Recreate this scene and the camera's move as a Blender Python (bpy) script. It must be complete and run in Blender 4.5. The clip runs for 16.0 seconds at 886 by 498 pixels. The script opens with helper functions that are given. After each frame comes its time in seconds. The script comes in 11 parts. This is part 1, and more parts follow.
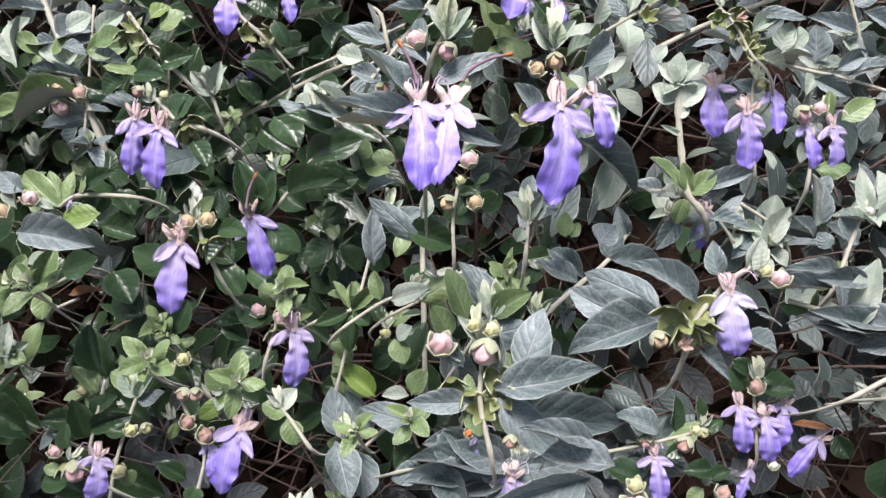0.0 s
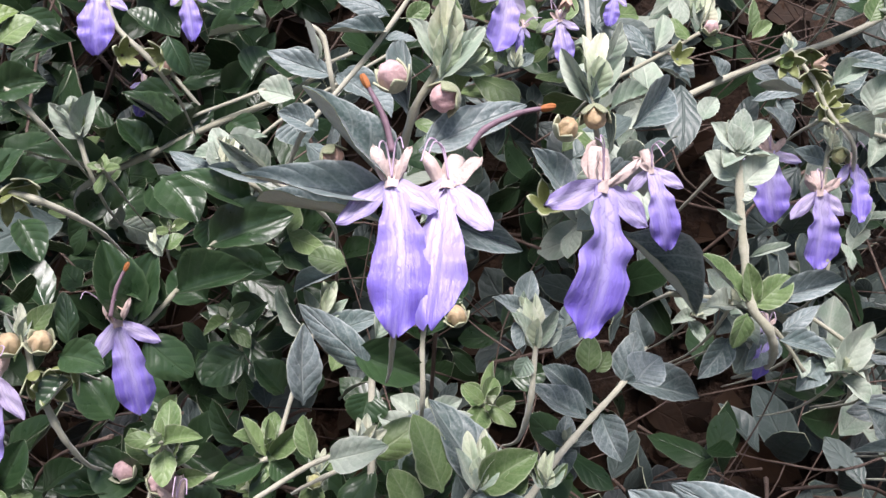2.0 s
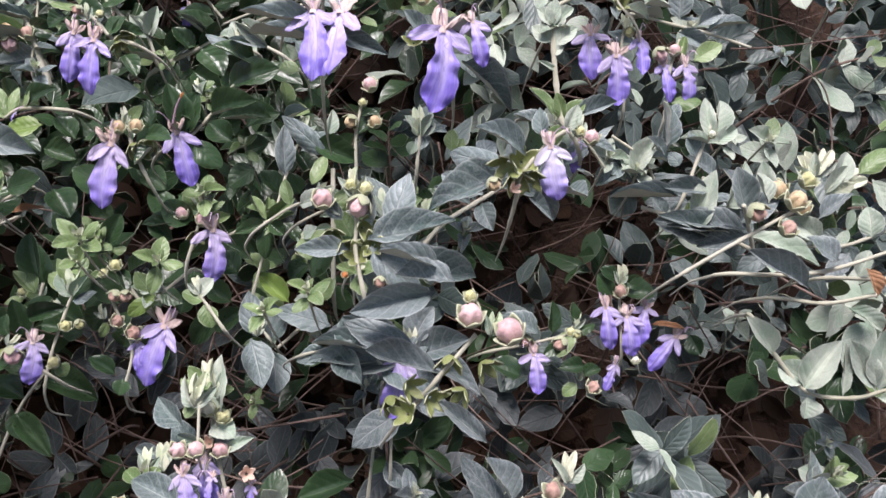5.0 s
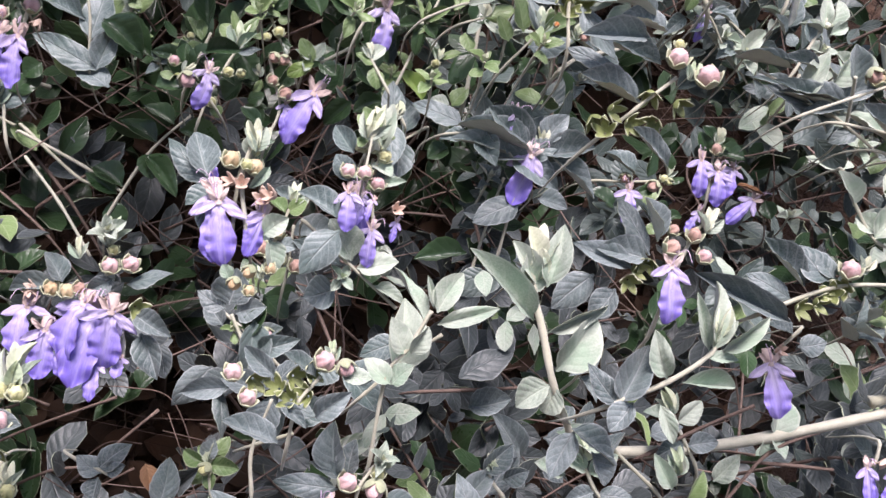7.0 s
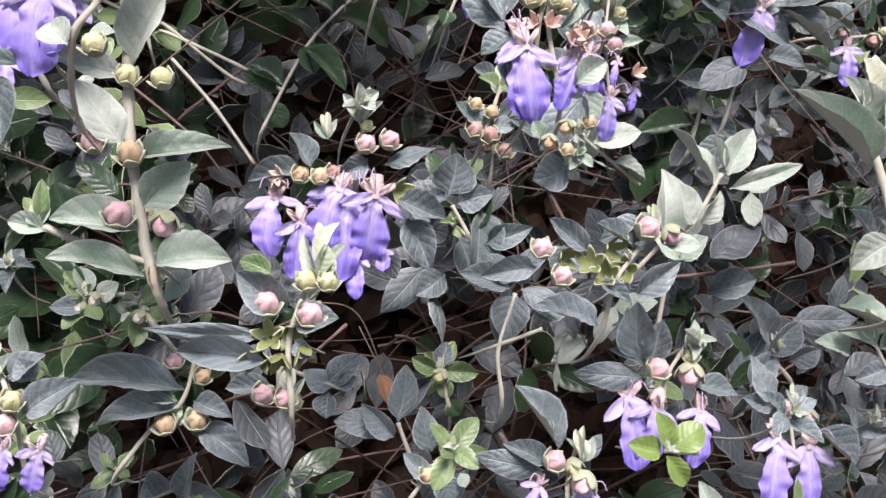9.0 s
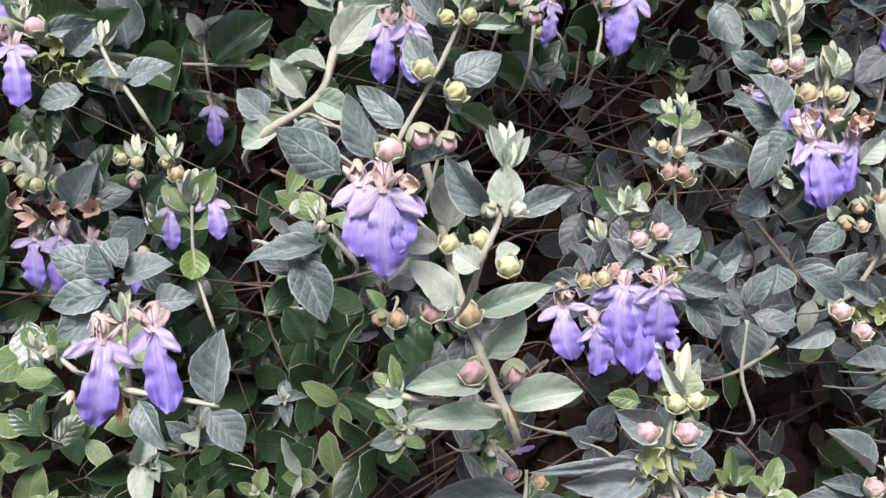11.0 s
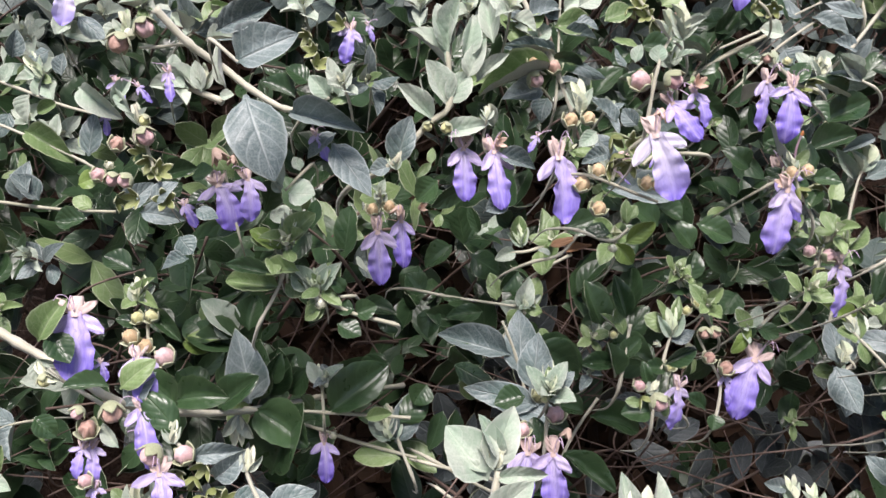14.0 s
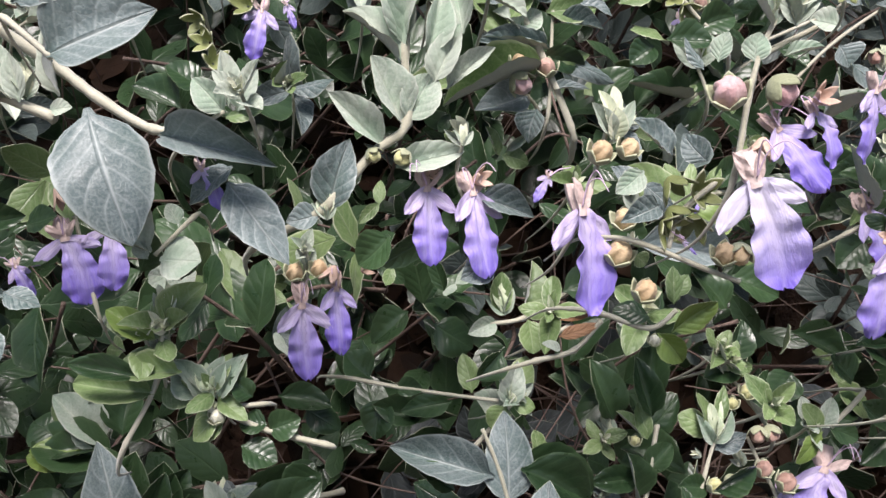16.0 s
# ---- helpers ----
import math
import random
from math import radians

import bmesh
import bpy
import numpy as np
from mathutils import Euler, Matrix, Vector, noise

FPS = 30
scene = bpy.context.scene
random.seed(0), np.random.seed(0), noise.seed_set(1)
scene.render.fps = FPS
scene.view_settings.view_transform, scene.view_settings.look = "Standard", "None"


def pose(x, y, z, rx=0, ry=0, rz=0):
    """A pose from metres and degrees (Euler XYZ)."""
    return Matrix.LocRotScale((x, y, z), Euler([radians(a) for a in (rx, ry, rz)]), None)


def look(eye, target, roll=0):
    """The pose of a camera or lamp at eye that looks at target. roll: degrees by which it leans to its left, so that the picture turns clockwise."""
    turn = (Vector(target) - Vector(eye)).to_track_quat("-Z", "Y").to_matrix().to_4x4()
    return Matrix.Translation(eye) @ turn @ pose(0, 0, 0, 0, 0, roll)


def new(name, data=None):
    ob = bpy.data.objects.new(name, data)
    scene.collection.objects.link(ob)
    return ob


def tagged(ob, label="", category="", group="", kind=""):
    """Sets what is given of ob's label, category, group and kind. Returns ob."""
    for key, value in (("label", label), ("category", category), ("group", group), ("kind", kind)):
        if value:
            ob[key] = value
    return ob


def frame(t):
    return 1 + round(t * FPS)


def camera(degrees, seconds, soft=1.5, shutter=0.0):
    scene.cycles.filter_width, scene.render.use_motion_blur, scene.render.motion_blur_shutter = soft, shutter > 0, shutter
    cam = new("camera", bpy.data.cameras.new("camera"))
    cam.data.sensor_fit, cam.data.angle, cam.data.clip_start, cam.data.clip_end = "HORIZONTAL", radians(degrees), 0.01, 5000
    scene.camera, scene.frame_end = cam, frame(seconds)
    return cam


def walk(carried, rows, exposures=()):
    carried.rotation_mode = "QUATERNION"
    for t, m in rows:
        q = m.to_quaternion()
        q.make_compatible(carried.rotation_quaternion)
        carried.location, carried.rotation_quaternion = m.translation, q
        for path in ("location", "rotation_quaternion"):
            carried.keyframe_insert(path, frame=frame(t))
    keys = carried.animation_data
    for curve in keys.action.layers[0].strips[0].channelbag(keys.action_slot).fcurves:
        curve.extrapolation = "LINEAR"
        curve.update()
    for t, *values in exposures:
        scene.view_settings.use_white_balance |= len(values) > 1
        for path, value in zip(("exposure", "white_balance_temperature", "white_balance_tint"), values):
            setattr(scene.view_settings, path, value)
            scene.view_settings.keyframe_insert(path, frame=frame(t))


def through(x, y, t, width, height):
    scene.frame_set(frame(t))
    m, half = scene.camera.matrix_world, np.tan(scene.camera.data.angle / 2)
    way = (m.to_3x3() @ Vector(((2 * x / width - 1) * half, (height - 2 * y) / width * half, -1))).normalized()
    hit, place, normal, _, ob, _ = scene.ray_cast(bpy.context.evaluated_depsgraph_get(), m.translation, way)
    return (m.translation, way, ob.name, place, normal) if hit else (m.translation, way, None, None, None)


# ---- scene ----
cam = camera(53.05, 16.0, shutter=0.12)
ROWS = [
    (0.0, 0.0049, 0.0014, 0.7451, 70.09, -0.15, -0.00),
    (0.5, 0.0089, 0.0202, 0.7500, 71.23, -0.63, -0.96),
    (1.0, -0.0010, 0.0616, 0.7426, 72.42, -1.86, -2.55),
    (1.5, 0.0006, 0.0795, 0.7423, 72.67, -2.80, -3.38),
    (2.0, -0.0043, 0.0854, 0.7356, 72.35, -3.25, -4.37),
    (2.5, -0.0047, 0.0929, 0.7356, 73.35, -2.81, -4.49),
    (3.0, -0.0019, 0.0899, 0.7416, 75.45, -2.96, -3.07),
    (3.5, 0.0023, 0.0793, 0.7288, 75.12, -3.12, -1.98),
    (4.0, 0.0281, 0.0445, 0.7301, 73.98, -1.38, 0.06),
    (4.2, 0.0441, 0.0242, 0.7350, 73.58, -0.33, 1.49),
    (6.3, -0.0256, -0.0999, 0.6845, 70.53, -5.59, -10.28),
    (6.5, -0.0278, -0.1008, 0.6800, 70.88, -7.79, -7.64),
    (7.0, -0.0352, -0.1012, 0.6594, 71.61, -14.14, -2.06),
    (7.5, -0.0485, -0.0978, 0.6435, 72.28, -17.05, -0.06),
    (8.0, -0.0653, -0.0888, 0.6289, 71.41, -16.72, 0.30),
    (8.5, -0.0856, -0.0793, 0.6192, 69.48, -14.42, -0.70),
    (9.0, -0.1009, -0.0748, 0.6168, 67.86, -10.34, -3.46),
    (9.2, -0.1109, -0.0743, 0.6212, 66.50, -7.94, -4.83),
    (11.3, -0.1881, -0.0590, 0.6698, 63.06, 0.10, -10.46),
    (11.5, -0.1900, -0.0606, 0.6785, 64.05, -0.39, -10.56),
    (12.0, -0.1971, -0.0645, 0.6951, 65.22, -1.07, -10.82),
    (12.5, -0.2051, -0.0607, 0.7052, 64.26, -0.30, -12.16),
    (13.0, -0.2046, -0.0510, 0.7271, 63.69, 0.71, -14.12),
    (13.5, -0.2057, -0.0329, 0.7395, 66.05, 0.46, -13.06),
    (14.0, -0.2089, -0.0180, 0.7429, 69.46, -0.75, -8.05),
    (14.5, -0.2060, 0.0033, 0.7394, 70.93, -2.77, -5.85),
    (15.0, -0.2053, 0.0319, 0.7329, 70.30, -3.25, -9.48),
    (15.5, -0.2033, 0.0536, 0.7315, 68.95, -2.00, -11.52),
    (16.0, -0.1979, 0.0732, 0.7287, 69.41, -1.68, -11.50),
]
walk(cam, [(r[0], pose(*r[1:])) for r in ROWS], [(0.0, 0.98, 6500, 13), (1.5, 0.96, 6500, 13), (3.0, 0.89, 6500, 12), (4.2, 0.87, 6500, 13), (6.3, 0.97, 6500, 18), (7.2, 1.12, 6500, 19), (8.2, 1.10, 6500, 20), (9.2, 1.03, 6500, 18), (11.3, 0.87, 6550, 12), (13.2, 0.87, 6600, 11), (14.2, 0.99, 6700, 13), (16.0, 0.95, 6700, 12)])

# ---- light ----
world = bpy.data.worlds.new("overcast_sky")
scene.world = world
world.use_nodes = True
wn = world.node_tree
sky = wn.nodes.new("ShaderNodeTexSky")
sky.sky_type = "NISHITA"
sky.sun_disc = False
sky.sun_elevation = radians(67)
sky.sun_rotation = radians(200)
sky.air_density, sky.dust_density = 1.0, 2.5
wn.links.new(sky.outputs[0], wn.nodes["Background"].inputs[0])
wn.nodes["Background"].inputs[1].default_value = 0.07
sun_data = bpy.data.lights.new("sun", "SUN")
sun_data.energy, sun_data.angle, sun_data.color = 3.8, radians(25), (1.0, 0.945, 0.96)
sun = new("sun", sun_data)
sun.matrix_world = look((-0.25, -0.5, 2.4), (-0.05, 0.2, 0.6))

# ---- materials ----


def nodes_of(name):
    m = bpy.data.materials.new(name)
    m.use_nodes = True
    nt = m.node_tree
    return m, nt, nt.nodes["Principled BSDF"]


def math_node(nt, op, a, b=None, c=None):
    n = nt.nodes.new("ShaderNodeMath")
    n.operation = op
    for i, v in enumerate((a, b, c)):
        if v is None:
            continue
        if isinstance(v, (int, float)):
            n.inputs[i].default_value = v
        else:
            nt.links.new(v, n.inputs[i])
    return n.outputs[0]


def mix_node(nt, fac, a, b, mode="MIX"):
    n = nt.nodes.new("ShaderNodeMix")
    n.data_type, n.blend_type = "RGBA", mode
    for sock, v in ((n.inputs[0], fac), (n.inputs[6], a), (n.inputs[7], b)):
        if isinstance(v, (int, float)):
            sock.default_value = v
        elif isinstance(v, tuple):
            sock.default_value = (*v, 1)
        else:
            nt.links.new(v, sock)
    return n.outputs[2]


def noise_node(nt, scale, detail=3.0, vec=None, rough=0.55):
    n = nt.nodes.new("ShaderNodeTexNoise")
    n.inputs["Scale"].default_value, n.inputs["Detail"].default_value = scale, detail
    n.inputs["Roughness"].default_value = rough
    if vec is not None:
        nt.links.new(vec, n.inputs["Vector"])
    return n.outputs["Fac"]


def spread(nt, value, lo, hi):
    n = nt.nodes.new("ShaderNodeMapRange")
    n.inputs[1].default_value, n.inputs[2].default_value = lo, hi
    nt.links.new(value, n.inputs[0])
    return n.outputs[0]


def random_of(nt, islands):
    if islands:
        return nt.nodes.new("ShaderNodeNewGeometry").outputs["Random Per Island"]
    return nt.nodes.new("ShaderNodeObjectInfo").outputs["Random"]


def world_place(nt):
    return nt.nodes.new("ShaderNodeNewGeometry").outputs["Position"]


VEINS = 5.5  # side veins along half a leaf


def leaf_material(name, dark, light, vein, rough, vein_amount=0.6, felt=0.0, islands=False, bump=0.5, through=0.12):
    """A leaf's upper side: blade puckered between sunken veins, paler along the veins and the rim, felted or glossy."""
    m, nt, p = nodes_of(name)
    uv = nt.nodes.new("ShaderNodeUVMap").outputs[0]
    sep = nt.nodes.new("ShaderNodeSeparateXYZ")
    nt.links.new(uv, sep.inputs[0])
    across = math_node(nt, "ABSOLUTE", math_node(nt, "SUBTRACT", sep.outputs[0], 0.5))
    rnd = random_of(nt, islands)
    pos = world_place(nt)
    coarse = noise_node(nt, 190, 4, pos, 0.6)
    fine = noise_node(nt, 1700, 3, pos)
    wob = math_node(nt, "MULTIPLY", math_node(nt, "SUBTRACT", noise_node(nt, 140, 1, pos), 0.5), 0.07)
    rib = spread(nt, across, 0.04, 0.006)
    phase = math_node(nt, "SUBTRACT", math_node(nt, "MULTIPLY", math_node(nt, "ADD", sep.outputs[1], wob), VEINS), math_node(nt, "MULTIPLY", across, 3.6))
    tri = math_node(nt, "ABSOLUTE", math_node(nt, "SUBTRACT", math_node(nt, "FRACT", phase), 0.5))
    side = spread(nt, tri, 0.12, 0.015)
    net = math_node(nt, "ABSOLUTE", math_node(nt, "SUBTRACT", noise_node(nt, 560, 2, pos), 0.5))
    small = spread(nt, net, 0.06, 0.0)
    veins = math_node(nt, "MAXIMUM", rib, math_node(nt, "MAXIMUM", math_node(nt, "MULTIPLY", side, 0.55), math_node(nt, "MULTIPLY", small, 0.3)))
    tone = math_node(nt, "ADD", math_node(nt, "MULTIPLY", rnd, 0.5), math_node(nt, "MULTIPLY", coarse, 0.75))
    blade = mix_node(nt, spread(nt, tone, 0.22, 0.95), dark, light)
    blade = mix_node(nt, math_node(nt, "MULTIPLY", spread(nt, fine, 0.42, 0.72), 0.06 + 0.4 * felt), blade, vein)
    blade = mix_node(nt, math_node(nt, "MULTIPLY", veins, vein_amount), blade, vein)
    worn = spread(nt, noise_node(nt, 95, 3, pos), 0.46, 0.64)
    bare = tuple(k * v for k, v in zip((0.5, 0.85, 0.62) if felt > 0.25 else (0.6, 0.6, 0.6), dark))  # green shows where the felt has rubbed off
    blade = mix_node(nt, math_node(nt, "MULTIPLY", worn, 0.42 if felt > 0.25 else 0.28), blade, bare)
    rim = spread(nt, across, 0.44, 0.5)
    blade = mix_node(nt, math_node(nt, "MULTIPLY", rim, 0.72), blade, vein)
    nt.links.new(blade, p.inputs["Base Color"])
    nt.links.new(math_node(nt, "ADD", math_node(nt, "MULTIPLY", coarse, 0.3), rough - 0.13), p.inputs["Roughness"])
    p.inputs["Specular IOR Level"].default_value = 0.55 if felt < 0.25 else 0.4
    p.inputs["Sheen Weight"].default_value = 0.16 * felt
    p.inputs["Sheen Roughness"].default_value = 0.5
    bn = nt.nodes.new("ShaderNodeBump")
    bn.inputs["Strength"].default_value, bn.inputs["Distance"].default_value = bump, 0.0008
    pucker = math_node(nt, "SINE", math_node(nt, "MULTIPLY", tri, 3.1416))
    height = math_node(nt, "SUBTRACT", math_node(nt, "MULTIPLY", pucker, 0.24), math_node(nt, "MULTIPLY", small, 0.05))
    height = math_node(nt, "ADD", height, math_node(nt, "MULTIPLY", fine, 0.07))
    height = math_node(nt, "SUBTRACT", height, math_node(nt, "ADD", math_node(nt, "MULTIPLY", rib, 0.6), math_node(nt, "MULTIPLY", noise_node(nt, 230, 1, pos), 0.55)))
    nt.links.new(height, bn.inputs["Height"])
    nt.links.new(bn.outputs[0], p.inputs["Normal"])
    glow = nt.nodes.new("ShaderNodeBsdfTranslucent")
    nt.links.new(mix_node(nt, 0.5, blade, (0.25, 0.32, 0.06)), glow.inputs[0])
    ms = nt.nodes.new("ShaderNodeMixShader")
    ms.inputs[0].default_value = through
    nt.links.new(p.outputs[0], ms.inputs[1])
    nt.links.new(glow.outputs[0], ms.inputs[2])
    nt.links.new(ms.outputs[0], nt.nodes["Material Output"].inputs[0])
    return m


def plain_material(name, dark, light, rough, scale=300, bump=0.3, relief=0.0004, grain=1800, islands=False, sheen=0.0):
    m, nt, p = nodes_of(name)
    pos = world_place(nt)
    rnd = random_of(nt, islands)
    coarse, fine = noise_node(nt, scale, 4, pos), noise_node(nt, grain, 3, pos)
    tone = math_node(nt, "ADD", math_node(nt, "MULTIPLY", rnd, 0.35), math_node(nt, "MULTIPLY", coarse, 0.75))
    col = mix_node(nt, spread(nt, tone, 0.2, 0.9), dark, light)
    col = mix_node(nt, math_node(nt, "MULTIPLY", spread(nt, fine, 0.4, 0.75), 0.25), col, tuple(0.55 * v for v in dark))
    nt.links.new(col, p.inputs["Base Color"])
    p.inputs["Roughness"].default_value = rough
    p.inputs["Sheen Weight"].default_value = sheen
    bn = nt.nodes.new("ShaderNodeBump")
    bn.inputs["Strength"].default_value, bn.inputs["Distance"].default_value = bump, relief
    nt.links.new(math_node(nt, "ADD", coarse, fine), bn.inputs["Height"])
    nt.links.new(bn.outputs[0], p.inputs["Normal"])
    return m


def petal_material(name="petal_violet", pale_by=0.0):
    """Corolla: near-white lilac at the throat, violet towards the lip's end, with fine branching dark guide lines and papery lengthwise creases."""
    m, nt, p = nodes_of(name)
    uv = nt.nodes.new("ShaderNodeUVMap").outputs[0]
    sep = nt.nodes.new("ShaderNodeSeparateXYZ")
    nt.links.new(uv, sep.inputs[0])
    pos = world_place(nt)
    rnd = random_of(nt, False)
    lengthwise = nt.nodes.new("ShaderNodeCombineXYZ")
    nt.links.new(math_node(nt, "MULTIPLY", sep.outputs[0], 9.0), lengthwise.inputs[0])
    nt.links.new(math_node(nt, "MULTIPLY", sep.outputs[1], 2.6), lengthwise.inputs[1])
    nt.links.new(math_node(nt, "MULTIPLY", rnd, 40.0), lengthwise.inputs[2])
    crease = noise_node(nt, 1.0, 4, lengthwise.outputs[0], 0.6)
    ramp = nt.nodes.new("ShaderNodeValToRGB")
    cr = ramp.color_ramp
    cr.elements[0].position, cr.elements[0].color = 0.0, (0.64, 0.55, 0.76, 1)
    cr.elements[1].position, cr.elements[1].color = 1.0, (0.215, 0.15, 0.64, 1)
    for at, col in ((0.22, (0.59, 0.50, 0.80, 1)), (0.48, (0.44, 0.355, 0.79, 1)), (0.75, (0.31, 0.235, 0.74, 1))):
        e = cr.elements.new(at)
        e.color = col
    along = math_node(nt, "ADD", sep.outputs[1], math_node(nt, "MULTIPLY", math_node(nt, "SUBTRACT", crease, 0.5), 0.5))
    along = math_node(nt, "ADD", along, math_node(nt, "MULTIPLY", math_node(nt, "SUBTRACT", rnd, 0.4), 0.34))
    nt.links.new(along, ramp.inputs[0])
    off = math_node(nt, "ABSOLUTE", math_node(nt, "SUBTRACT", sep.outputs[0], 0.5))
    wav = math_node(nt, "ADD", math_node(nt, "MULTIPLY", sep.outputs[0], 9.0), math_node(nt, "MULTIPLY", noise_node(nt, 330, 3, pos), 3.2))
    line = math_node(nt, "ABSOLUTE", math_node(nt, "SUBTRACT", math_node(nt, "FRACT", wav), 0.5))
    lines = spread(nt, line, 0.13, 0.03)
    inner = math_node(nt, "MULTIPLY", spread(nt, off, 0.36, 0.1), spread(nt, sep.outputs[1], 0.95, 0.35))
    pale = math_node(nt, "MULTIPLY", spread(nt, off, 0.2, 0.0), spread(nt, sep.outputs[1], 1.0, 0.35))
    blot = spread(nt, crease, 0.45, 0.7)
    col = mix_node(nt, math_node(nt, "MULTIPLY", pale, 0.55), ramp.outputs[0], (0.84, 0.78, 0.92))
    col = mix_node(nt, math_node(nt, "MULTIPLY", blot, 0.34), col, (0.80, 0.74, 0.93))
    col = mix_node(nt, math_node(nt, "MULTIPLY", math_node(nt, "MULTIPLY", lines, inner), 0.3), col, (0.17, 0.08, 0.36))
    col = mix_node(nt, math_node(nt, "MULTIPLY", lines, 0.07), col, (0.20, 0.12, 0.55))
    rim = math_node(nt, "MULTIPLY", spread(nt, off, 0.42, 0.5), spread(nt, noise_node(nt, 240, 2, pos), 0.5, 0.62))
    col = mix_node(nt, math_node(nt, "MULTIPLY", rim, 0.4), col, (0.42, 0.26, 0.42))
    col = mix_node(nt, math_node(nt, "MULTIPLY", spread(nt, along, 1.0, 0.3), pale_by), col, (0.86, 0.83, 0.93)) if pale_by else col
    nt.links.new(col, p.inputs["Base Color"])
    p.inputs["Roughness"].default_value = 0.36
    p.inputs["Sheen Weight"].default_value = 0.1
    bn = nt.nodes.new("ShaderNodeBump")
    bn.inputs["Strength"].default_value, bn.inputs["Distance"].default_value = 0.45, 0.0010
    nt.links.new(math_node(nt, "SUBTRACT", math_node(nt, "ADD", crease, math_node(nt, "MULTIPLY", noise_node(nt, 600, 3, pos), 0.4)), math_node(nt, "MULTIPLY", lines, 0.06)), bn.inputs["Height"])
    nt.links.new(bn.outputs[0], p.inputs["Normal"])
    glow = nt.nodes.new("ShaderNodeBsdfTranslucent")
    nt.links.new(col, glow.inputs[0])
    ms = nt.nodes.new("ShaderNodeMixShader")
    ms.inputs[0].default_value = 0.38
    nt.links.new(p.outputs[0], ms.inputs[1])
    nt.links.new(glow.outputs[0], ms.inputs[2])
    nt.links.new(ms.outputs[0], nt.nodes["Material Output"].inputs[0])
    return m


UNDER = plain_material("leaf_underside_felt", (0.40, 0.43, 0.36), (0.55, 0.57, 0.49), 0.85, bump=0.5, sheen=0.3)
RIM = plain_material("leaf_rim", (0.30, 0.34, 0.22), (0.46, 0.48, 0.36), 0.8)
TONES = {  # dark, light, vein, roughness, vein strength, felt, relief
    "g": ((0.05, 0.083, 0.083), (0.205, 0.252, 0.256), (0.46, 0.50, 0.485), 0.44, 0.68, 0.6, 0.6),
    "h": ((0.042, 0.075, 0.072), (0.165, 0.21, 0.21), (0.42, 0.465, 0.45), 0.42, 0.68, 0.6, 0.65),
    "m": ((0.046, 0.07, 0.072), (0.176, 0.216, 0.218), (0.41, 0.44, 0.437), 0.46, 0.68, 0.6, 0.6),
    "d": ((0.010, 0.029, 0.011), (0.042, 0.084, 0.034), (0.075, 0.12, 0.058), 0.30, 0.4, 0.0, 0.38),
    "y": ((0.06, 0.12, 0.036), (0.19, 0.275, 0.105), (0.46, 0.50, 0.33), 0.40, 0.3, 0.25, 0.35),
    "Y": ((0.09, 0.155, 0.03), (0.19, 0.285, 0.065), (0.30, 0.36, 0.15), 0.42, 0.4, 0.0, 0.4),
    "p": ((0.235, 0.295, 0.235), (0.42, 0.47, 0.39), (0.58, 0.61, 0.52), 0.72, 0.45, 0.9, 0.5),
    "w": ((0.50, 0.53, 0.37), (0.70, 0.71, 0.55), (0.78, 0.78, 0.64), 0.8, 0.3, 1.0, 0.4),
    "dead": ((0.22, 0.09, 0.035), (0.42, 0.24, 0.13), (0.30, 0.16, 0.08), 0.8, 0.4, 0.2, 0.7),
}
LEAF = {k: leaf_material("leaf_" + {"g": "grey", "h": "blue_grey", "m": "mauve_grey", "d": "glossy_green", "y": "young_green", "Y": "bright_green", "p": "pale_felt", "w": "cream_tip", "dead": "dry_brown"}[k],
                         v[0], v[1], v[2], v[3], v[4], v[5], False, v[6]) for k, v in TONES.items()}
SHADED_GREEN = ((0.03, 0.052, 0.045), (0.12, 0.156, 0.146), (0.22, 0.26, 0.24), 0.42, 0.45, 0.15, 0.7)  # inner leaves: little felt, grey tones darkened to stand in for shade
SHADED_GREY = ((0.024, 0.036, 0.036), (0.09, 0.109, 0.11), (0.24, 0.252, 0.26), 0.45, 0.45, 0.15, 0.7)
FILL = {k: leaf_material("inner_leaf_" + k, *v[:6], True, v[6]) for k, v in (("g", SHADED_GREEN), ("m", SHADED_GREY), ("d", TONES["d"]), ("y", TONES["y"]), ("p", TONES["p"]))}
PETAL = petal_material()
# pale petal with the overexposed light at its throat put into the colour
PALE_PETAL = petal_material("petal_pale_overexposed", 0.85)
STEM = plain_material("stem_felt", (0.29, 0.285, 0.20), (0.54, 0.52, 0.42), 0.9, 240, 0.45, 0.0003, 2600, sheen=0.3)
TWIG = plain_material("twig_bark", (0.07, 0.044, 0.035), (0.23, 0.162, 0.132), 0.85, 260, 0.9, 0.0008, islands=True)
BARE_TWIG = plain_material("bare_twig_bark", (0.085, 0.055, 0.044), (0.29, 0.21, 0.175), 0.85, 260, 0.9, 0.0008)
CALYX = plain_material("calyx_green", (0.11, 0.135, 0.04), (0.27, 0.30, 0.12), 0.55, 380, 0.4)
BUD_CALYX = plain_material("bud_calyx_felt", (0.20, 0.22, 0.12), (0.40, 0.42, 0.28), 0.75, 380, 0.5, sheen=0.2)
CALYX_RIM = plain_material("calyx_edge_felt", (0.34, 0.36, 0.22), (0.50, 0.51, 0.37), 0.85)
DRY = plain_material("dried_calyx_tan", (0.44, 0.30, 0.23), (0.68, 0.52, 0.43), 0.7, 420, 0.5)
PINK_CUP_MATERIAL = plain_material("calyx_dusty_pink", (0.45, 0.32, 0.285), (0.68, 0.56, 0.525), 0.75, 420, 0.5, sheen=0.2)
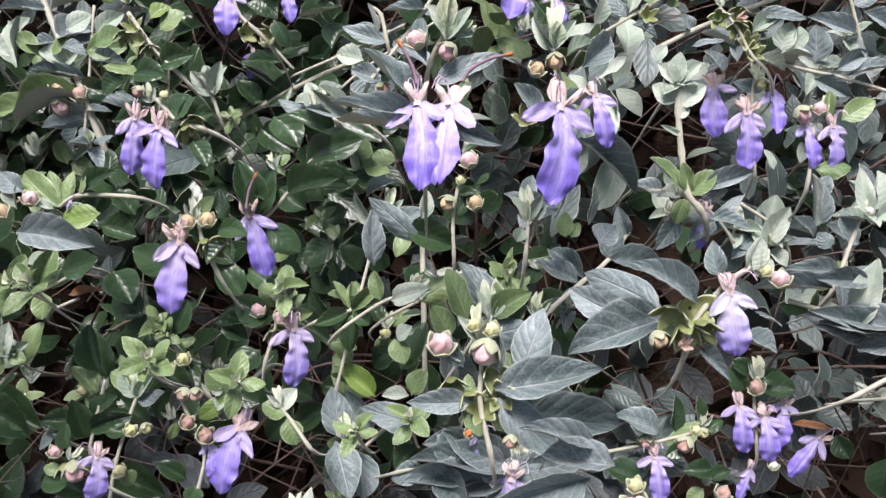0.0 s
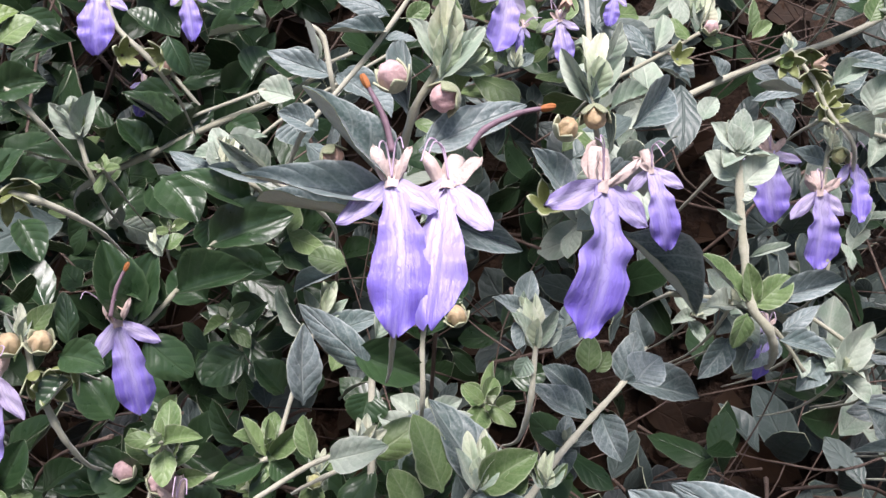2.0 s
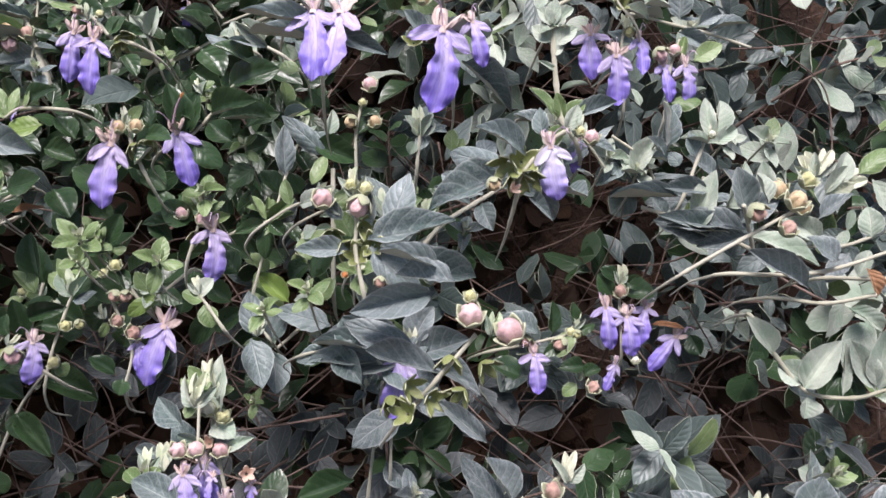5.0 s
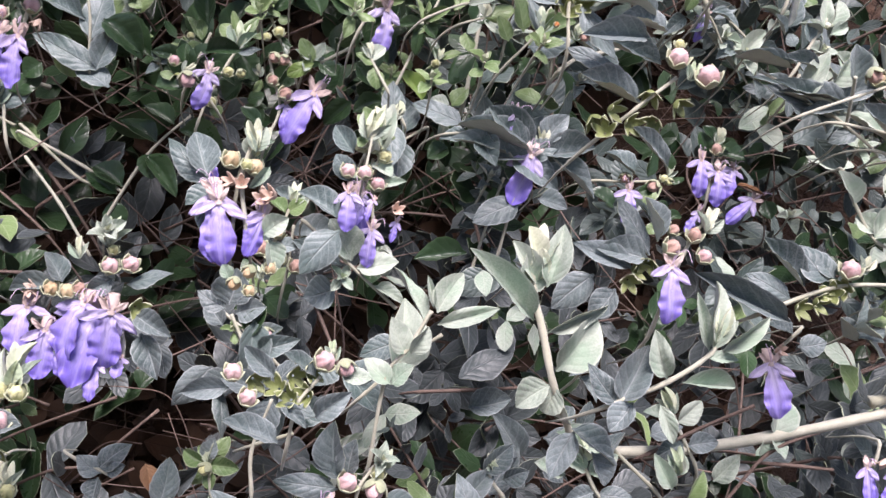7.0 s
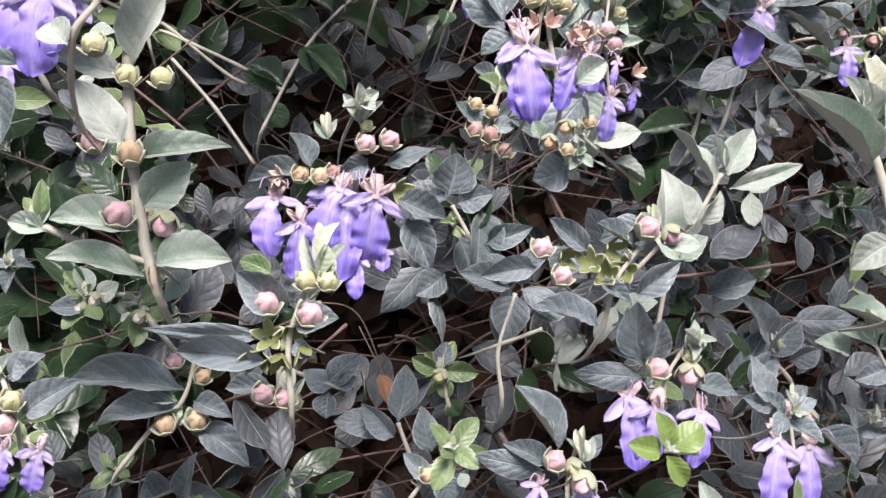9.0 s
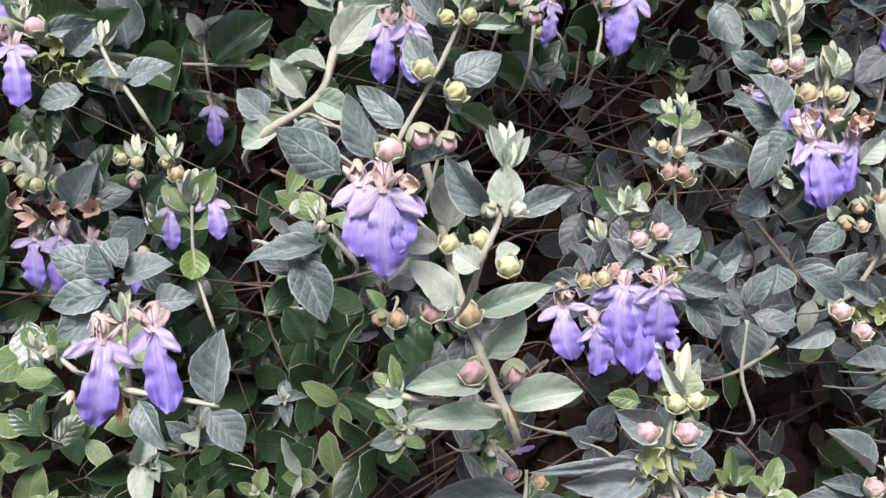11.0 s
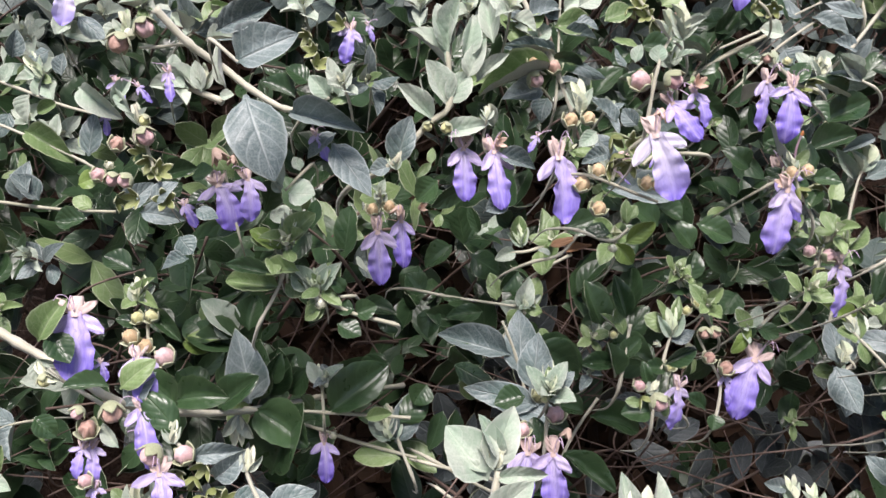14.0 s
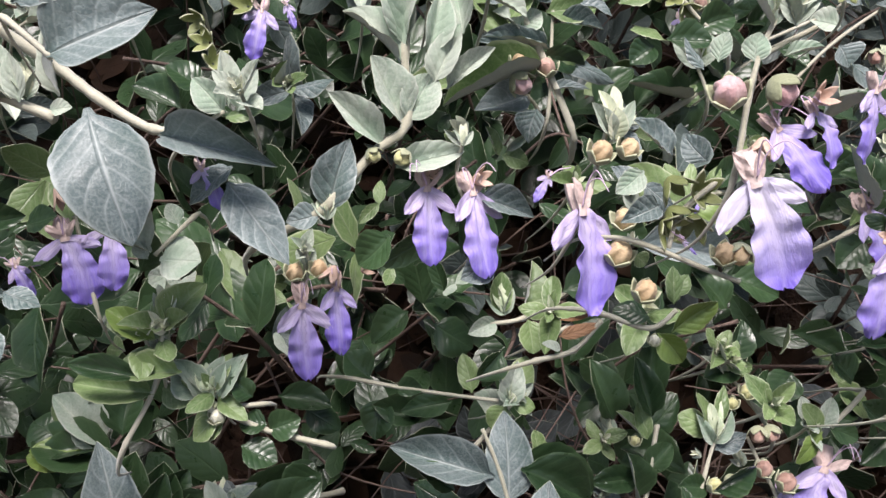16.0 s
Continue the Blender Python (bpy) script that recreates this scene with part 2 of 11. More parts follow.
STYLE = plain_material("withered_style", (0.17, 0.10, 0.13), (0.36, 0.24, 0.30), 0.6)
STAMEN = plain_material("stamen_lilac", (0.46, 0.33, 0.50), (0.70, 0.55, 0.66), 0.5)
BUD = {
    "pink": plain_material("bud_pink", (0.48, 0.28, 0.28), (0.68, 0.47, 0.47), 0.6, 500, 0.5, sheen=0.3),
    "brown": plain_material("bud_brown_pink", (0.30, 0.17, 0.13), (0.50, 0.33, 0.27), 0.6, 500, 0.5, sheen=0.2),
    "tan": plain_material("bud_tan", (0.38, 0.26, 0.14), (0.60, 0.46, 0.28), 0.6, 500, 0.5, sheen=0.2),
    "yl": plain_material("bud_yellow_green", (0.40, 0.40, 0.17), (0.64, 0.62, 0.34), 0.65, 500, 0.5, sheen=0.3),
    "p": plain_material("bud_cream", (0.52, 0.53, 0.40), (0.72, 0.71, 0.58), 0.75, 500, 0.5, sheen=0.4),
    "orange": plain_material("bud_withered_orange", (0.34, 0.10, 0.03), (0.5, 0.2, 0.06), 0.7),
}

# ---- shared shapes ----
OUT = Vector((0.0, -0.93, 0.37)).normalized()


def sheet(rows, thick, uv_rows):
    """Vertices, faces, slots and uvs of a thin solid sheet over a grid of points: upper side 0, lower side 1, edge 2."""
    nr, nc = len(rows), len(rows[0])
    top = [Vector(p) for r in rows for p in r]
    vs = [tuple(p) for p in top] + [(p.x, p.y, p.z - thick) for p in top]
    uv = [q for r in uv_rows for q in r] * 2
    fs, slots = [], []
    n = nr * nc
    for i in range(nr - 1):
        for j in range(nc - 1):
            a = i * nc + j
            q = (a, a + 1, a + nc + 1, a + nc)
            fs.append(q)
            slots.append(0)
            fs.append((a + n, a + nc + n, a + nc + 1 + n, a + 1 + n))
            slots.append(1)
    ring = [j for j in range(nc)] + [i * nc + nc - 1 for i in range(1, nr)] + [(nr - 1) * nc + j for j in range(nc - 2, -1, -1)] + [i * nc for i in range(nr - 2, 0, -1)]
    k, m = len(vs), len(ring)
    vs += [vs[a] for a in ring] + [vs[a + n] for a in ring]
    uv += [uv[a] for a in ring] * 2
    for i in range(m):
        j = (i + 1) % m
        fs.append((k + i, k + m + i, k + m + j, k + j))
        slots.append(2)
    return vs, fs, slots, uv


def mesh_of(name, pieces, materials):
    """One smooth mesh from (vertices, faces, slots, uvs) pieces."""
    vs, fs, slots, uvs = [], [], [], []
    for v, f, s, u in pieces:
        k = len(vs)
        vs += v
        uvs += u
        fs += [tuple(i + k for i in q) for q in f]
        slots += s
    me = bpy.data.meshes.new(name)
    me.from_pydata(vs, [], fs)
    for m in materials:
        me.materials.append(m)
    me.polygons.foreach_set("material_index", slots)
    me.polygons.foreach_set("use_smooth", [True] * len(fs))
    lay = me.uv_layers.new(name="UVMap")
    loop = np.zeros(len(me.loops), np.int32)
    me.loops.foreach_get("vertex_index", loop)
    lay.data.foreach_set("uv", np.array(uvs, np.float32)[loop].ravel())
    me.update()
    return me


def blade_rows(rng, n_long, n_wide, fold, bend, curl, tip):
    """A leaf blade one long, one wide: grid rows from the base to the tip, egg-shaped, puckered between its side veins, with a wavy rim."""
    rows, uvs = [], []
    ph, tw = rng.uniform(0, 6), rng.uniform(-0.35, 0.35)
    base = rng.uniform(0.52, 0.66)
    full = base / (base + tip)
    full = full ** base * (1 - full) ** tip
    lean, dip = rng.uniform(-0.07, 0.07), rng.uniform(-0.1, 0.1)
    for i in range(n_long + 1):
        v = i / n_long
        q = max(0.0, (v - 0.05) / 0.95)
        w = q ** base * (1 - q) ** tip / full if 0 < q < 1 else 0.0
        w = 0.5 * max(w, 0.07 if v < 0.5 else 0.02)
        row, ur = [], []
        for j in range(n_wide + 1):
            u = -1 + 2 * j / n_wide
            au = abs(u)
            edge = 1 + 0.022 * math.sin(VEINS * 2 * math.pi * v + ph + (1 if u > 0 else 0)) * au
            quilt = math.cos(2 * math.pi * (VEINS * v - 1.8 * au)) * min(1, 2.5 * au) * w
            z = fold * au * w * 2 - bend * v * v - curl * u * u * w + tw * u * w * v + 0.022 * quilt
            z += 0.04 * au * math.sin(8 * v + 2.2 * u + ph) * math.sin(math.pi * v) + dip * u * u * w * math.sin(5 * v + ph)
            row.append((u * w * edge + lean * math.sin(math.pi * v), v, z))
            ur.append((0.5 + 0.5 * u, v))
        rows.append(row)
        uvs.append(ur)
    return rows, uvs


def leaf_mesh(key, k, n=17, m=6):
    rng = random.Random(f"{key}{k}")
    tip = {"p": 0.8, "w": 0.66, "dead": 0.8, "y": 0.74, "Y": 0.7, "d": 0.76}.get(key, 0.92)
    rows, uvs = blade_rows(rng, n, m, rng.uniform(0.06, 0.5), rng.uniform(-0.1, 0.3), rng.uniform(0.05, 0.4), tip + rng.uniform(-0.1, 0.1))
    under = UNDER if key in "ghmdyp" else LEAF[key]
    return mesh_of("leaf_" + key, [sheet(rows, 0.012, uvs)], (LEAF[key], under, RIM if key != "dead" else LEAF[key]))


LEAVES = {key: [leaf_mesh(key, k) for k in range(9)] for key in LEAF}
SMALL_LEAVES = {key: [leaf_mesh(key, k, 9, 4) for k in range(9)] for key in LEAF}


def lobe(base, angle, length, half, lift, v0, v1, cup, n=9, m=6):
    """A petal lobe from base, leaning by angle from straight down (+y), as sheet rows."""
    rows, uvs = [], []
    d, s = Vector((math.sin(angle), math.cos(angle), 0)), Vector((math.cos(angle), -math.sin(angle), 0))
    for i in range(n + 1):
        v = i / n
        w = half * max(0.3 if v < 0.5 else 0.03, 1.75 * v ** 0.6 * (1 - v) ** 0.62 if v < 1 else 0)
        row, ur = [], []
        for j in range(m + 1):
            u = -1 + 2 * j / m
            p = Vector(base) + d * (length * v) + s * (w * u * (1 + 0.06 * math.sin(14 * v + 60 * half)))
            p.z += lift * math.sin(v * 2.4) - cup * u * u * w * 2 + 0.014 * math.sin(11 * v + 4 * u + 40 * half) - 0.02 * math.exp(-((u / 0.3) ** 2)) * math.sin(math.pi * v)
            row.append(tuple(p))
            ur.append((0.5 + 0.3 * u, v0 + (v1 - v0) * v))
        rows.append(row)
        uvs.append(ur)
    return rows, uvs


def corolla_mesh(k, petal=PETAL):
    rng = random.Random(40 + k)
    widths = ((0, 0.06), (0.12, 0.078), (0.22, 0.095), (0.32, 0.13), (0.44, 0.17), (0.56, 0.198), (0.68, 0.205), (0.79, 0.185), (0.88, 0.145), (0.95, 0.09), (1.0, 0.03))
    rows, uvs = [], []
    side, twist, ph = rng.uniform(-0.06, 0.06), rng.uniform(-0.35, 0.35), rng.uniform(0, 6)
    belly = rng.uniform(0.02, 0.12)
    cup = rng.uniform(-0.5, 0.45)
    curl = rng.uniform(-0.15, 0.5)
    notch = rng.uniform(0.0, 0.05)
    n, m = 28, 10
    for i in range(n + 1):
        v = i / n
        w = np.interp(v, [a for a, _ in widths], [b for _, b in widths])
        row, ur = [], []
        for j in range(m + 1):
            u = -1 + 2 * j / m
            sg = 1 if u > 0 else -1
            ww = w * (1 + 0.05 * math.sin(9 * v + sg * ph) + 0.035 * math.sin(26 * v + sg * 2 * ph))
            x = u * ww + side * math.sin(3 * v)
            z = belly * math.sin(math.pi * v ** 0.9) - cup * w * u * u + twist * u * w * v
            z += 0.03 * u * u * math.sin(21 * v + ph * sg) + 0.016 * abs(u) * math.sin(33 * v + 2 * ph + sg) + 0.012 * math.sin(9 * u + ph) * math.sin(math.pi * v)
            z -= 0.045 * math.exp(-((u / 0.16) ** 2)) * math.sin(math.pi * v) + curl * max(0, v - 0.68) ** 2 * 2
            row.append((x, v - notch * math.exp(-((u / 0.35) ** 2)) * max(0, v - 0.85) * 6 - 0.03 * max(0, v - 0.8) * math.sin(7 * u + ph), z))
            ur.append((0.5 + 0.5 * u * ww / 0.21, 0.08 + 0.92 * v))
        rows.append(row)
        uvs.append(ur)
    pieces = [sheet(rows, 0.006, uvs)]
    for sgn in (-1, 1):
        a, b = lobe((sgn * 0.01, 0.03, 0.02), sgn * radians(rng.uniform(40, 66)), rng.uniform(0.38, 0.48), rng.uniform(0.095, 0.125), rng.uniform(0.0, 0.07), 0.0, 0.2, rng.uniform(-0.2, 0.25))
        pieces.append(sheet(a, 0.006, b))
    tube_rows, tube_uv = [], []
    for i in range(5):
        f = i / 4
        r = 0.058 - 0.01 * f
        c = Vector((0, 0.02 - 0.17 * f, -0.02 - 0.1 * f))
        tube_rows.append([(c.x + r * math.cos(a), c.y, c.z + r * math.sin(a)) for a in (2 * math.pi * q / 8 for q in range(9))])
        tube_uv.append([(0.2 + 0.05 * q, 0.1) for q in range(9)])
    pieces.append(sheet(tube_rows, 0.004, tube_uv))
    return mesh_of("corolla", pieces, (petal, petal, petal))


COROLLAS = [corolla_mesh(k) for k in range(12)]
PALE_COROLLAS = [corolla_mesh(k, PALE_PETAL) for k in (2, 5)]


def hood_mesh(k):
    """The papery funnel above a flower's throat: two upright wings round a narrow neck."""
    rng = random.Random(70 + k)
    pieces = []
    for sgn in (-1, 1):
        a, b = lobe((sgn * 0.02, 0.05, 0.0), sgn * radians(rng.uniform(130, 172)), rng.uniform(0.2, 0.34), rng.uniform(0.045, 0.075), rng.uniform(0.0, 0.14), 0.0, 0.3, rng.uniform(-0.9, 0.9))
        pieces.append(sheet(a, 0.008, b))
    a, b = lobe((0, 0.04, -0.03), radians(rng.uniform(170, 190)), rng.uniform(0.22, 0.34), rng.uniform(0.09, 0.12), -0.05, 0.0, 0.3, rng.uniform(-0.5, 0.2))
    pieces.append(sheet(a, 0.008, b))
    rows, uvs = [], []
    for i in range(6):
        f = i / 5
        r = 0.056 + 0.02 * math.sin(2.6 * f)
        c = Vector((0, 0.08 - 0.3 * f, -0.005 - 0.09 * f))
        rows.append([(c.x + r * math.cos(q), c.y, c.z + r * math.sin(q)) for q in (2 * math.pi * n / 10 for n in range(11))])
        uvs.append([(0.1 * n, f) for n in range(11)])
    pieces.append(sheet(rows, 0.004, uvs))
    return mesh_of("hood", pieces, (PINK_CUP_MATERIAL, PINK_CUP_MATERIAL, PINK_CUP_MATERIAL))


HOODS = [hood_mesh(k) for k in range(6)]


def cup_mesh(name, teeth, r0, r1, depth, tooth, flare, materials):
    """A calyx: a cup along +z with pointed teeth, thin, with a felted edge."""
    rows, uvs = [], []
    n = teeth * 6
    for i in range(7):
        f = i / 6
        row, ur = [], []
        for q in range(n + 1):
            a = 2 * math.pi * q / n
            t = abs(((q / n * teeth) % 1) - 0.5) * 2
            reach = depth + tooth * (1 - t) ** 0.8
            h = reach * f
            r = r0 + (r1 - r0) * min(1, h / depth) ** 0.6 + flare * max(0, h - depth)
            row.append((r * math.cos(a), r * math.sin(a), h))
            ur.append((q / n, f))
        rows.append(row)
        uvs.append(ur)
    vs, fs, slots, uv = [], [], [], []
    nc = n + 1
    for r in rows:
        vs += r
    for r in rows:
        vs += [(x * 0.9, y * 0.9, z + 0.01) for x, y, z in r]
    uv = [q for r in uvs for q in r] * 2
    k = 7 * nc
    for i in range(6):
        for j in range(n):
            a = i * nc + j
            fs.append((a, a + 1, a + nc + 1, a + nc))
            slots.append(0)
            fs.append((a + k + nc, a + nc + 1 + k, a + 1 + k, a + k))
            slots.append(1)
    for j in range(n):
        a = 6 * nc + j
        fs.append((a, a + 1, a + 1 + k, a + k))
        slots.append(2)
    return mesh_of(name, [(vs, fs, slots, uv)], materials)


CUP = cup_mesh("calyx", 5, 0.16, 0.98, 0.8, 0.85, 0.3, (BUD_CALYX, BUD_CALYX, CALYX_RIM))
OPEN_CUP = cup_mesh("open_calyx", 5, 0.15, 0.75, 0.5, 1.0, 0.75, (CALYX, CALYX, CALYX_RIM))
DRY_CUP = cup_mesh("dry_calyx", 5, 0.2, 0.7, 0.8, 0.9, 0.5, (DRY, DRY, DRY))


def bud_mesh(key):
    """A plump bud of five folded lobes that overlap in a twist towards its tip."""
    rows, uvs = [], []
    rng = random.Random(key)
    lop = [rng.uniform(0.9, 1.1) for _ in range(5)]
    for i in range(13):
        f = i / 12
        th = math.pi * f
        row, ur = [], []
        for q in range(26):
            a = 2 * math.pi * q / 25 + 1.1 * f * f
            at = (q / 25 * 5) % 1
            groove = 1 - 0.30 * math.exp(-((at - 0.5) / 0.13) ** 2) * min(1, 0.4 + f) - 0.06 * at
            r = math.sin(th) ** 0.85 * groove * lop[int(q / 25 * 5) % 5] * (1.06 - 0.16 * f)
            dent = 0.22 * math.exp(-((f - 1) / 0.09) ** 2)
            row.append((r * math.cos(a), r * math.sin(a), -math.cos(th) * 1.08 - dent))
            ur.append((q / 25, f))
        rows.append(row)
        uvs.append(ur)
    vs = [p for r in rows for p in r]
    fs = [(i * 26 + j, i * 26 + j + 1, (i + 1) * 26 + j + 1, (i + 1) * 26 + j) for i in range(12) for j in range(25)]
    return mesh_of("bud_" + key, [(vs, fs, [0] * len(fs), [q for r in uvs for q in r])], (BUD[key],))


BUDS = {key: bud_mesh(key) for key in BUD}


def tube(points, r0, r1, sides=8, thin=0):
    """Vertices and faces of a tapering, slightly knotty stem through the points."""
    pts = [Vector(p) for p in points]
    fine = []
    for i in range(len(pts) - 1):
        a, b = pts[max(0, i - 1)], pts[i]
        c, d = pts[i + 1], pts[min(len(pts) - 1, i + 2)]
        steps = 6
        for s in range(steps):
            t = s / steps
            fine.append(0.5 * ((2 * b) + (c - a) * t + (2 * a - 5 * b + 4 * c - d) * t * t + (3 * b - a - 3 * c + d) * t ** 3))
    fine.append(pts[-1])
    vs, fs = [], []
    n = len(fine)
    for i, p in enumerate(fine):
        d = (fine[min(n - 1, i + 1)] - fine[max(0, i - 1)]).normalized()
        e = d.cross(Vector((0.3, 0.5, 0.8))).normalized()
        g = d.cross(e)
        r = r0 + (r1 - r0) * i / (n - 1)
        r *= min(1, 0.3 + 0.7 * i / thin) if thin else 1
        r *= 1 + 0.07 * math.sin(i * 2.1 + p.x * 900) + (0.18 if i % 6 == 0 else 0)
        for q in range(sides):
            a = 2 * math.pi * q / sides
            sq = 1 + 0.1 * math.cos(4 * a)
            vs.append(tuple(p + (e * math.cos(a) + g * math.sin(a)) * r * sq))
    for i in range(n - 1):
        for q in range(sides):
            a, b = i * sides + q, i * sides + (q + 1) % sides
            fs.append((a, b, b + sides, a + sides))
    k = len(vs)
    vs += [tuple(fine[0]), tuple(fine[-1])]
    for q in range(sides):
        fs.append((k, (q + 1) % sides, q))
        fs.append((k + 1, (n - 1) * sides + q, (n - 1) * sides + (q + 1) % sides))
    return vs, fs


def tube_mesh(name, points, r0, r1, material, sides=8, thin=0):
    vs, fs = tube(points, r0, r1, sides, thin)
    me = bpy.data.meshes.new(name)
    me.from_pydata(vs, [], fs)
    me.materials.append(material)
    me.polygons.foreach_set("use_smooth", [True] * len(fs))
    return me


def frame_of(at, along, face, sx, sy, sz):
    """A matrix whose +y runs along, whose +z turns to face, scaled."""
    y = along.normalized()
    z = face - y * face.dot(y)
    z = z.normalized() if z.length > 1e-5 else y.orthogonal().normalized()
    x = y.cross(z)
    return Matrix(((x.x * sx, y.x * sy, z.x * sz, at.x), (x.y * sx, y.y * sy, z.y * sz, at.y), (x.z * sx, y.z * sy, z.z * sz, at.z), (0, 0, 0, 1)))


RNG = random.Random(11)
TAKEN = []  # places already filled, to keep the inner foliage behind them
MM = 0.001


def mm(x, y, z):
    return Vector((x * MM, y * MM, z * MM))


def shoot(name, label, x, y, z, category="shoot", group="shoots of the shrub"):
    """The empty at a shoot's foot that carries its parts."""
    ob = new(name)
    ob.empty_display_size = 0.01
    ob.location = mm(x, y, z)
    return tagged(ob, label, category, group)


def put(name, me, parent, m, label=""):
    ob = new(name, me)
    ob.parent = parent
    up = parent.matrix_world if parent.type != "EMPTY" else Matrix.Translation(parent.location)
    ob.matrix_parent_inverse = Matrix.Identity(4)
    ob.matrix_basis = up.inverted() @ m
    if label:
        tagged(ob, label)
    return ob


def L(s, key, x, y, z, tx, ty, tz, w, shapes=LEAVES):
    """A leaf from its base to its tip, w wide, in millimetres."""
    a, b = mm(x, y, z), mm(tx, ty, tz)
    ln = (b - a).length
    b = b + OUT * ln * RNG.uniform(-0.1, 0.3)
    d = b - a
    k = min(1.0, 7.0 / max(w, 1))
    face = OUT * 1.0 + Vector((0, 0, 0.55)) + Vector((RNG.uniform(-0.8, 0.8), RNG.uniform(-0.2, 0.2), RNG.uniform(-0.4, 0.5))) * k
    TAKEN.append((a + b) / 2)
    TAKEN.append(b)
    return put("leaf", RNG.choice(shapes[key]), s, frame_of(a, d, face, w * MM, d.length, d.length))


def W(s, r0, r1, *p, old=0, rooted=1):
    """A stem through points, with radii at foot and tip in millimetres."""
    pts = [mm(*p[i:i + 3]) for i in range(0, len(p), 3)]
    back = (pts[0] - pts[1]).normalized()
    foot = pts[0]
    inside = Vector((0, 0.84, -0.54))
    keep = 1.0 if back.dot(inside) > 0 else 0.35
    for along, inward in () if not rooted else ((0.005, 0.004), (0.008, 0.012), (0.008, 0.03)):
        pts.insert(0, foot + back * along * keep + inside * inward)
    for a, b in zip(pts[3 * rooted:], pts[3 * rooted + 1:]):
        TAKEN.extend(a.lerp(b, f) for f in (0.25, 0.5, 0.75))
    off = Matrix.Translation(-s.location)
    return put("stem", tube_mesh("stem", [off @ q for q in pts], r0 * MM, r1 * MM, TWIG if old else STEM, 8, 18 * rooted), s, Matrix.Translation(s.location))


def F(s, x, y, z, tx, ty, tz, wide=1.0, pale=0):
    """A hanging two-lipped flower from its throat to the end of its lip."""
    a, b = mm(x, y, z), mm(tx, ty, tz)
    b = b + OUT * (b - a).length * RNG.uniform(-0.05, 0.2)
    d = b - a
    ln = d.length
    face = OUT + Vector((RNG.uniform(-0.45, 0.45), 0, RNG.uniform(-0.1, 0.3)))
    m = frame_of(a, d, face, ln * min(1.4, wide * RNG.uniform(0.98, 1.12)), ln, ln)
    TAKEN.append((a + b) / 2)
    TAKEN.append(b)
    TAKEN.append(a)
    fl = put("flower", RNG.choice(PALE_COROLLAS if pale else COROLLAS), s, m, "pale flower, its top whitened as if overexposed" if pale else "")
    sub("hood", RNG.choice(HOODS), fl, m)
    for k in range(2):
        h = Vector((RNG.uniform(-0.4, 0.4), 0, 0))
        p0 = a + OUT * 0.001
        p1 = a + OUT * ln * 0.14 - d * 0.2 + h * 0.004
        p2 = a + OUT * ln * 0.24 - d * RNG.uniform(0.2, 0.3) + h * 0.009
        p3 = a + OUT * ln * 0.36 - d * RNG.uniform(0.05, 0.22) + h * 0.011
        sub("stamen", tube_mesh("stamen", [p - a for p in (p0, p1, p2, p3)], 0.00014, 0.00009, STAMEN, 5), fl, Matrix.Translation(a))
    return fl


def Z(s, r, *p):
    """A long withered style with an orange tip."""
    pts = [mm(*p[i:i + 3]) for i in range(0, len(p), 3)]
    off = Matrix.Translation(-s.location)
    st = put("style", tube_mesh("style", [off @ q for q in pts], r * MM, r * 0.6 * MM, STYLE), s, Matrix.Translation(s.location), "long withered purple style")
    ax = (pts[-1] - pts[-2]).normalized()
    k = r * MM
    sub("stigma", BUDS["orange"], st, frame_of(pts[-1], ax.orthogonal(), ax, k * 1.1, k * 1.1, k * 2.2))


def sub(name, me, parent, m, label=""):
    """A piece of a part, placed in the world."""
    ob = new(name, me)
    ob.parent = parent
    top = parent.parent
    w = Matrix.Translation(top.location) @ parent.matrix_basis
    ob.matrix_parent_inverse = Matrix.Identity(4)
    ob.matrix_basis = w.inverted() @ m
    if label:
        tagged(ob, label)
    return ob


def B(s, key, x, y, z, r):
    """A round bud in its calyx, or a dried calyx left after a flower; r in millimetres."""
    r = r * MM
    c = mm(x, y, z) + OUT * r * 1.1
    ax = (OUT * 0.5 + Vector((RNG.uniform(-0.6, 0.6), 0, RNG.choice((-0.7, 0.75, 0.9))))).normalized()
    TAKEN.append(c)
    side = ax.orthogonal().normalized()
    if key == "dead":
        ax = (ax + Vector((0, 0, -0.6))).normalized()
        return put("dry_calyx", DRY_CUP, s, frame_of(c - ax * r * 0.8, ax.orthogonal(), ax, r, r, r), "papery tan dried calyx")
    ob = put("bud", BUDS[key], s, frame_of(c, side, ax, r, r, r))
    sub("calyx", CUP, ob, frame_of(c - ax * r * 1.25, side, ax, r * 1.2, r * 1.2, r * 1.02))
    return ob


def C(s, x, y, z, r):
    """An open, empty calyx."""
    c, r = mm(x, y, z), r * MM
    ax = (OUT * 0.7 + Vector((RNG.uniform(-0.6, 0.6), 0, RNG.uniform(-0.9, 0.3)))).normalized()
    TAKEN.append(c)
    return put("calyx", OPEN_CUP, s, frame_of(c - ax * r * 0.6, ax.orthogonal(), ax, r, r, r), "open yellow-green calyx")


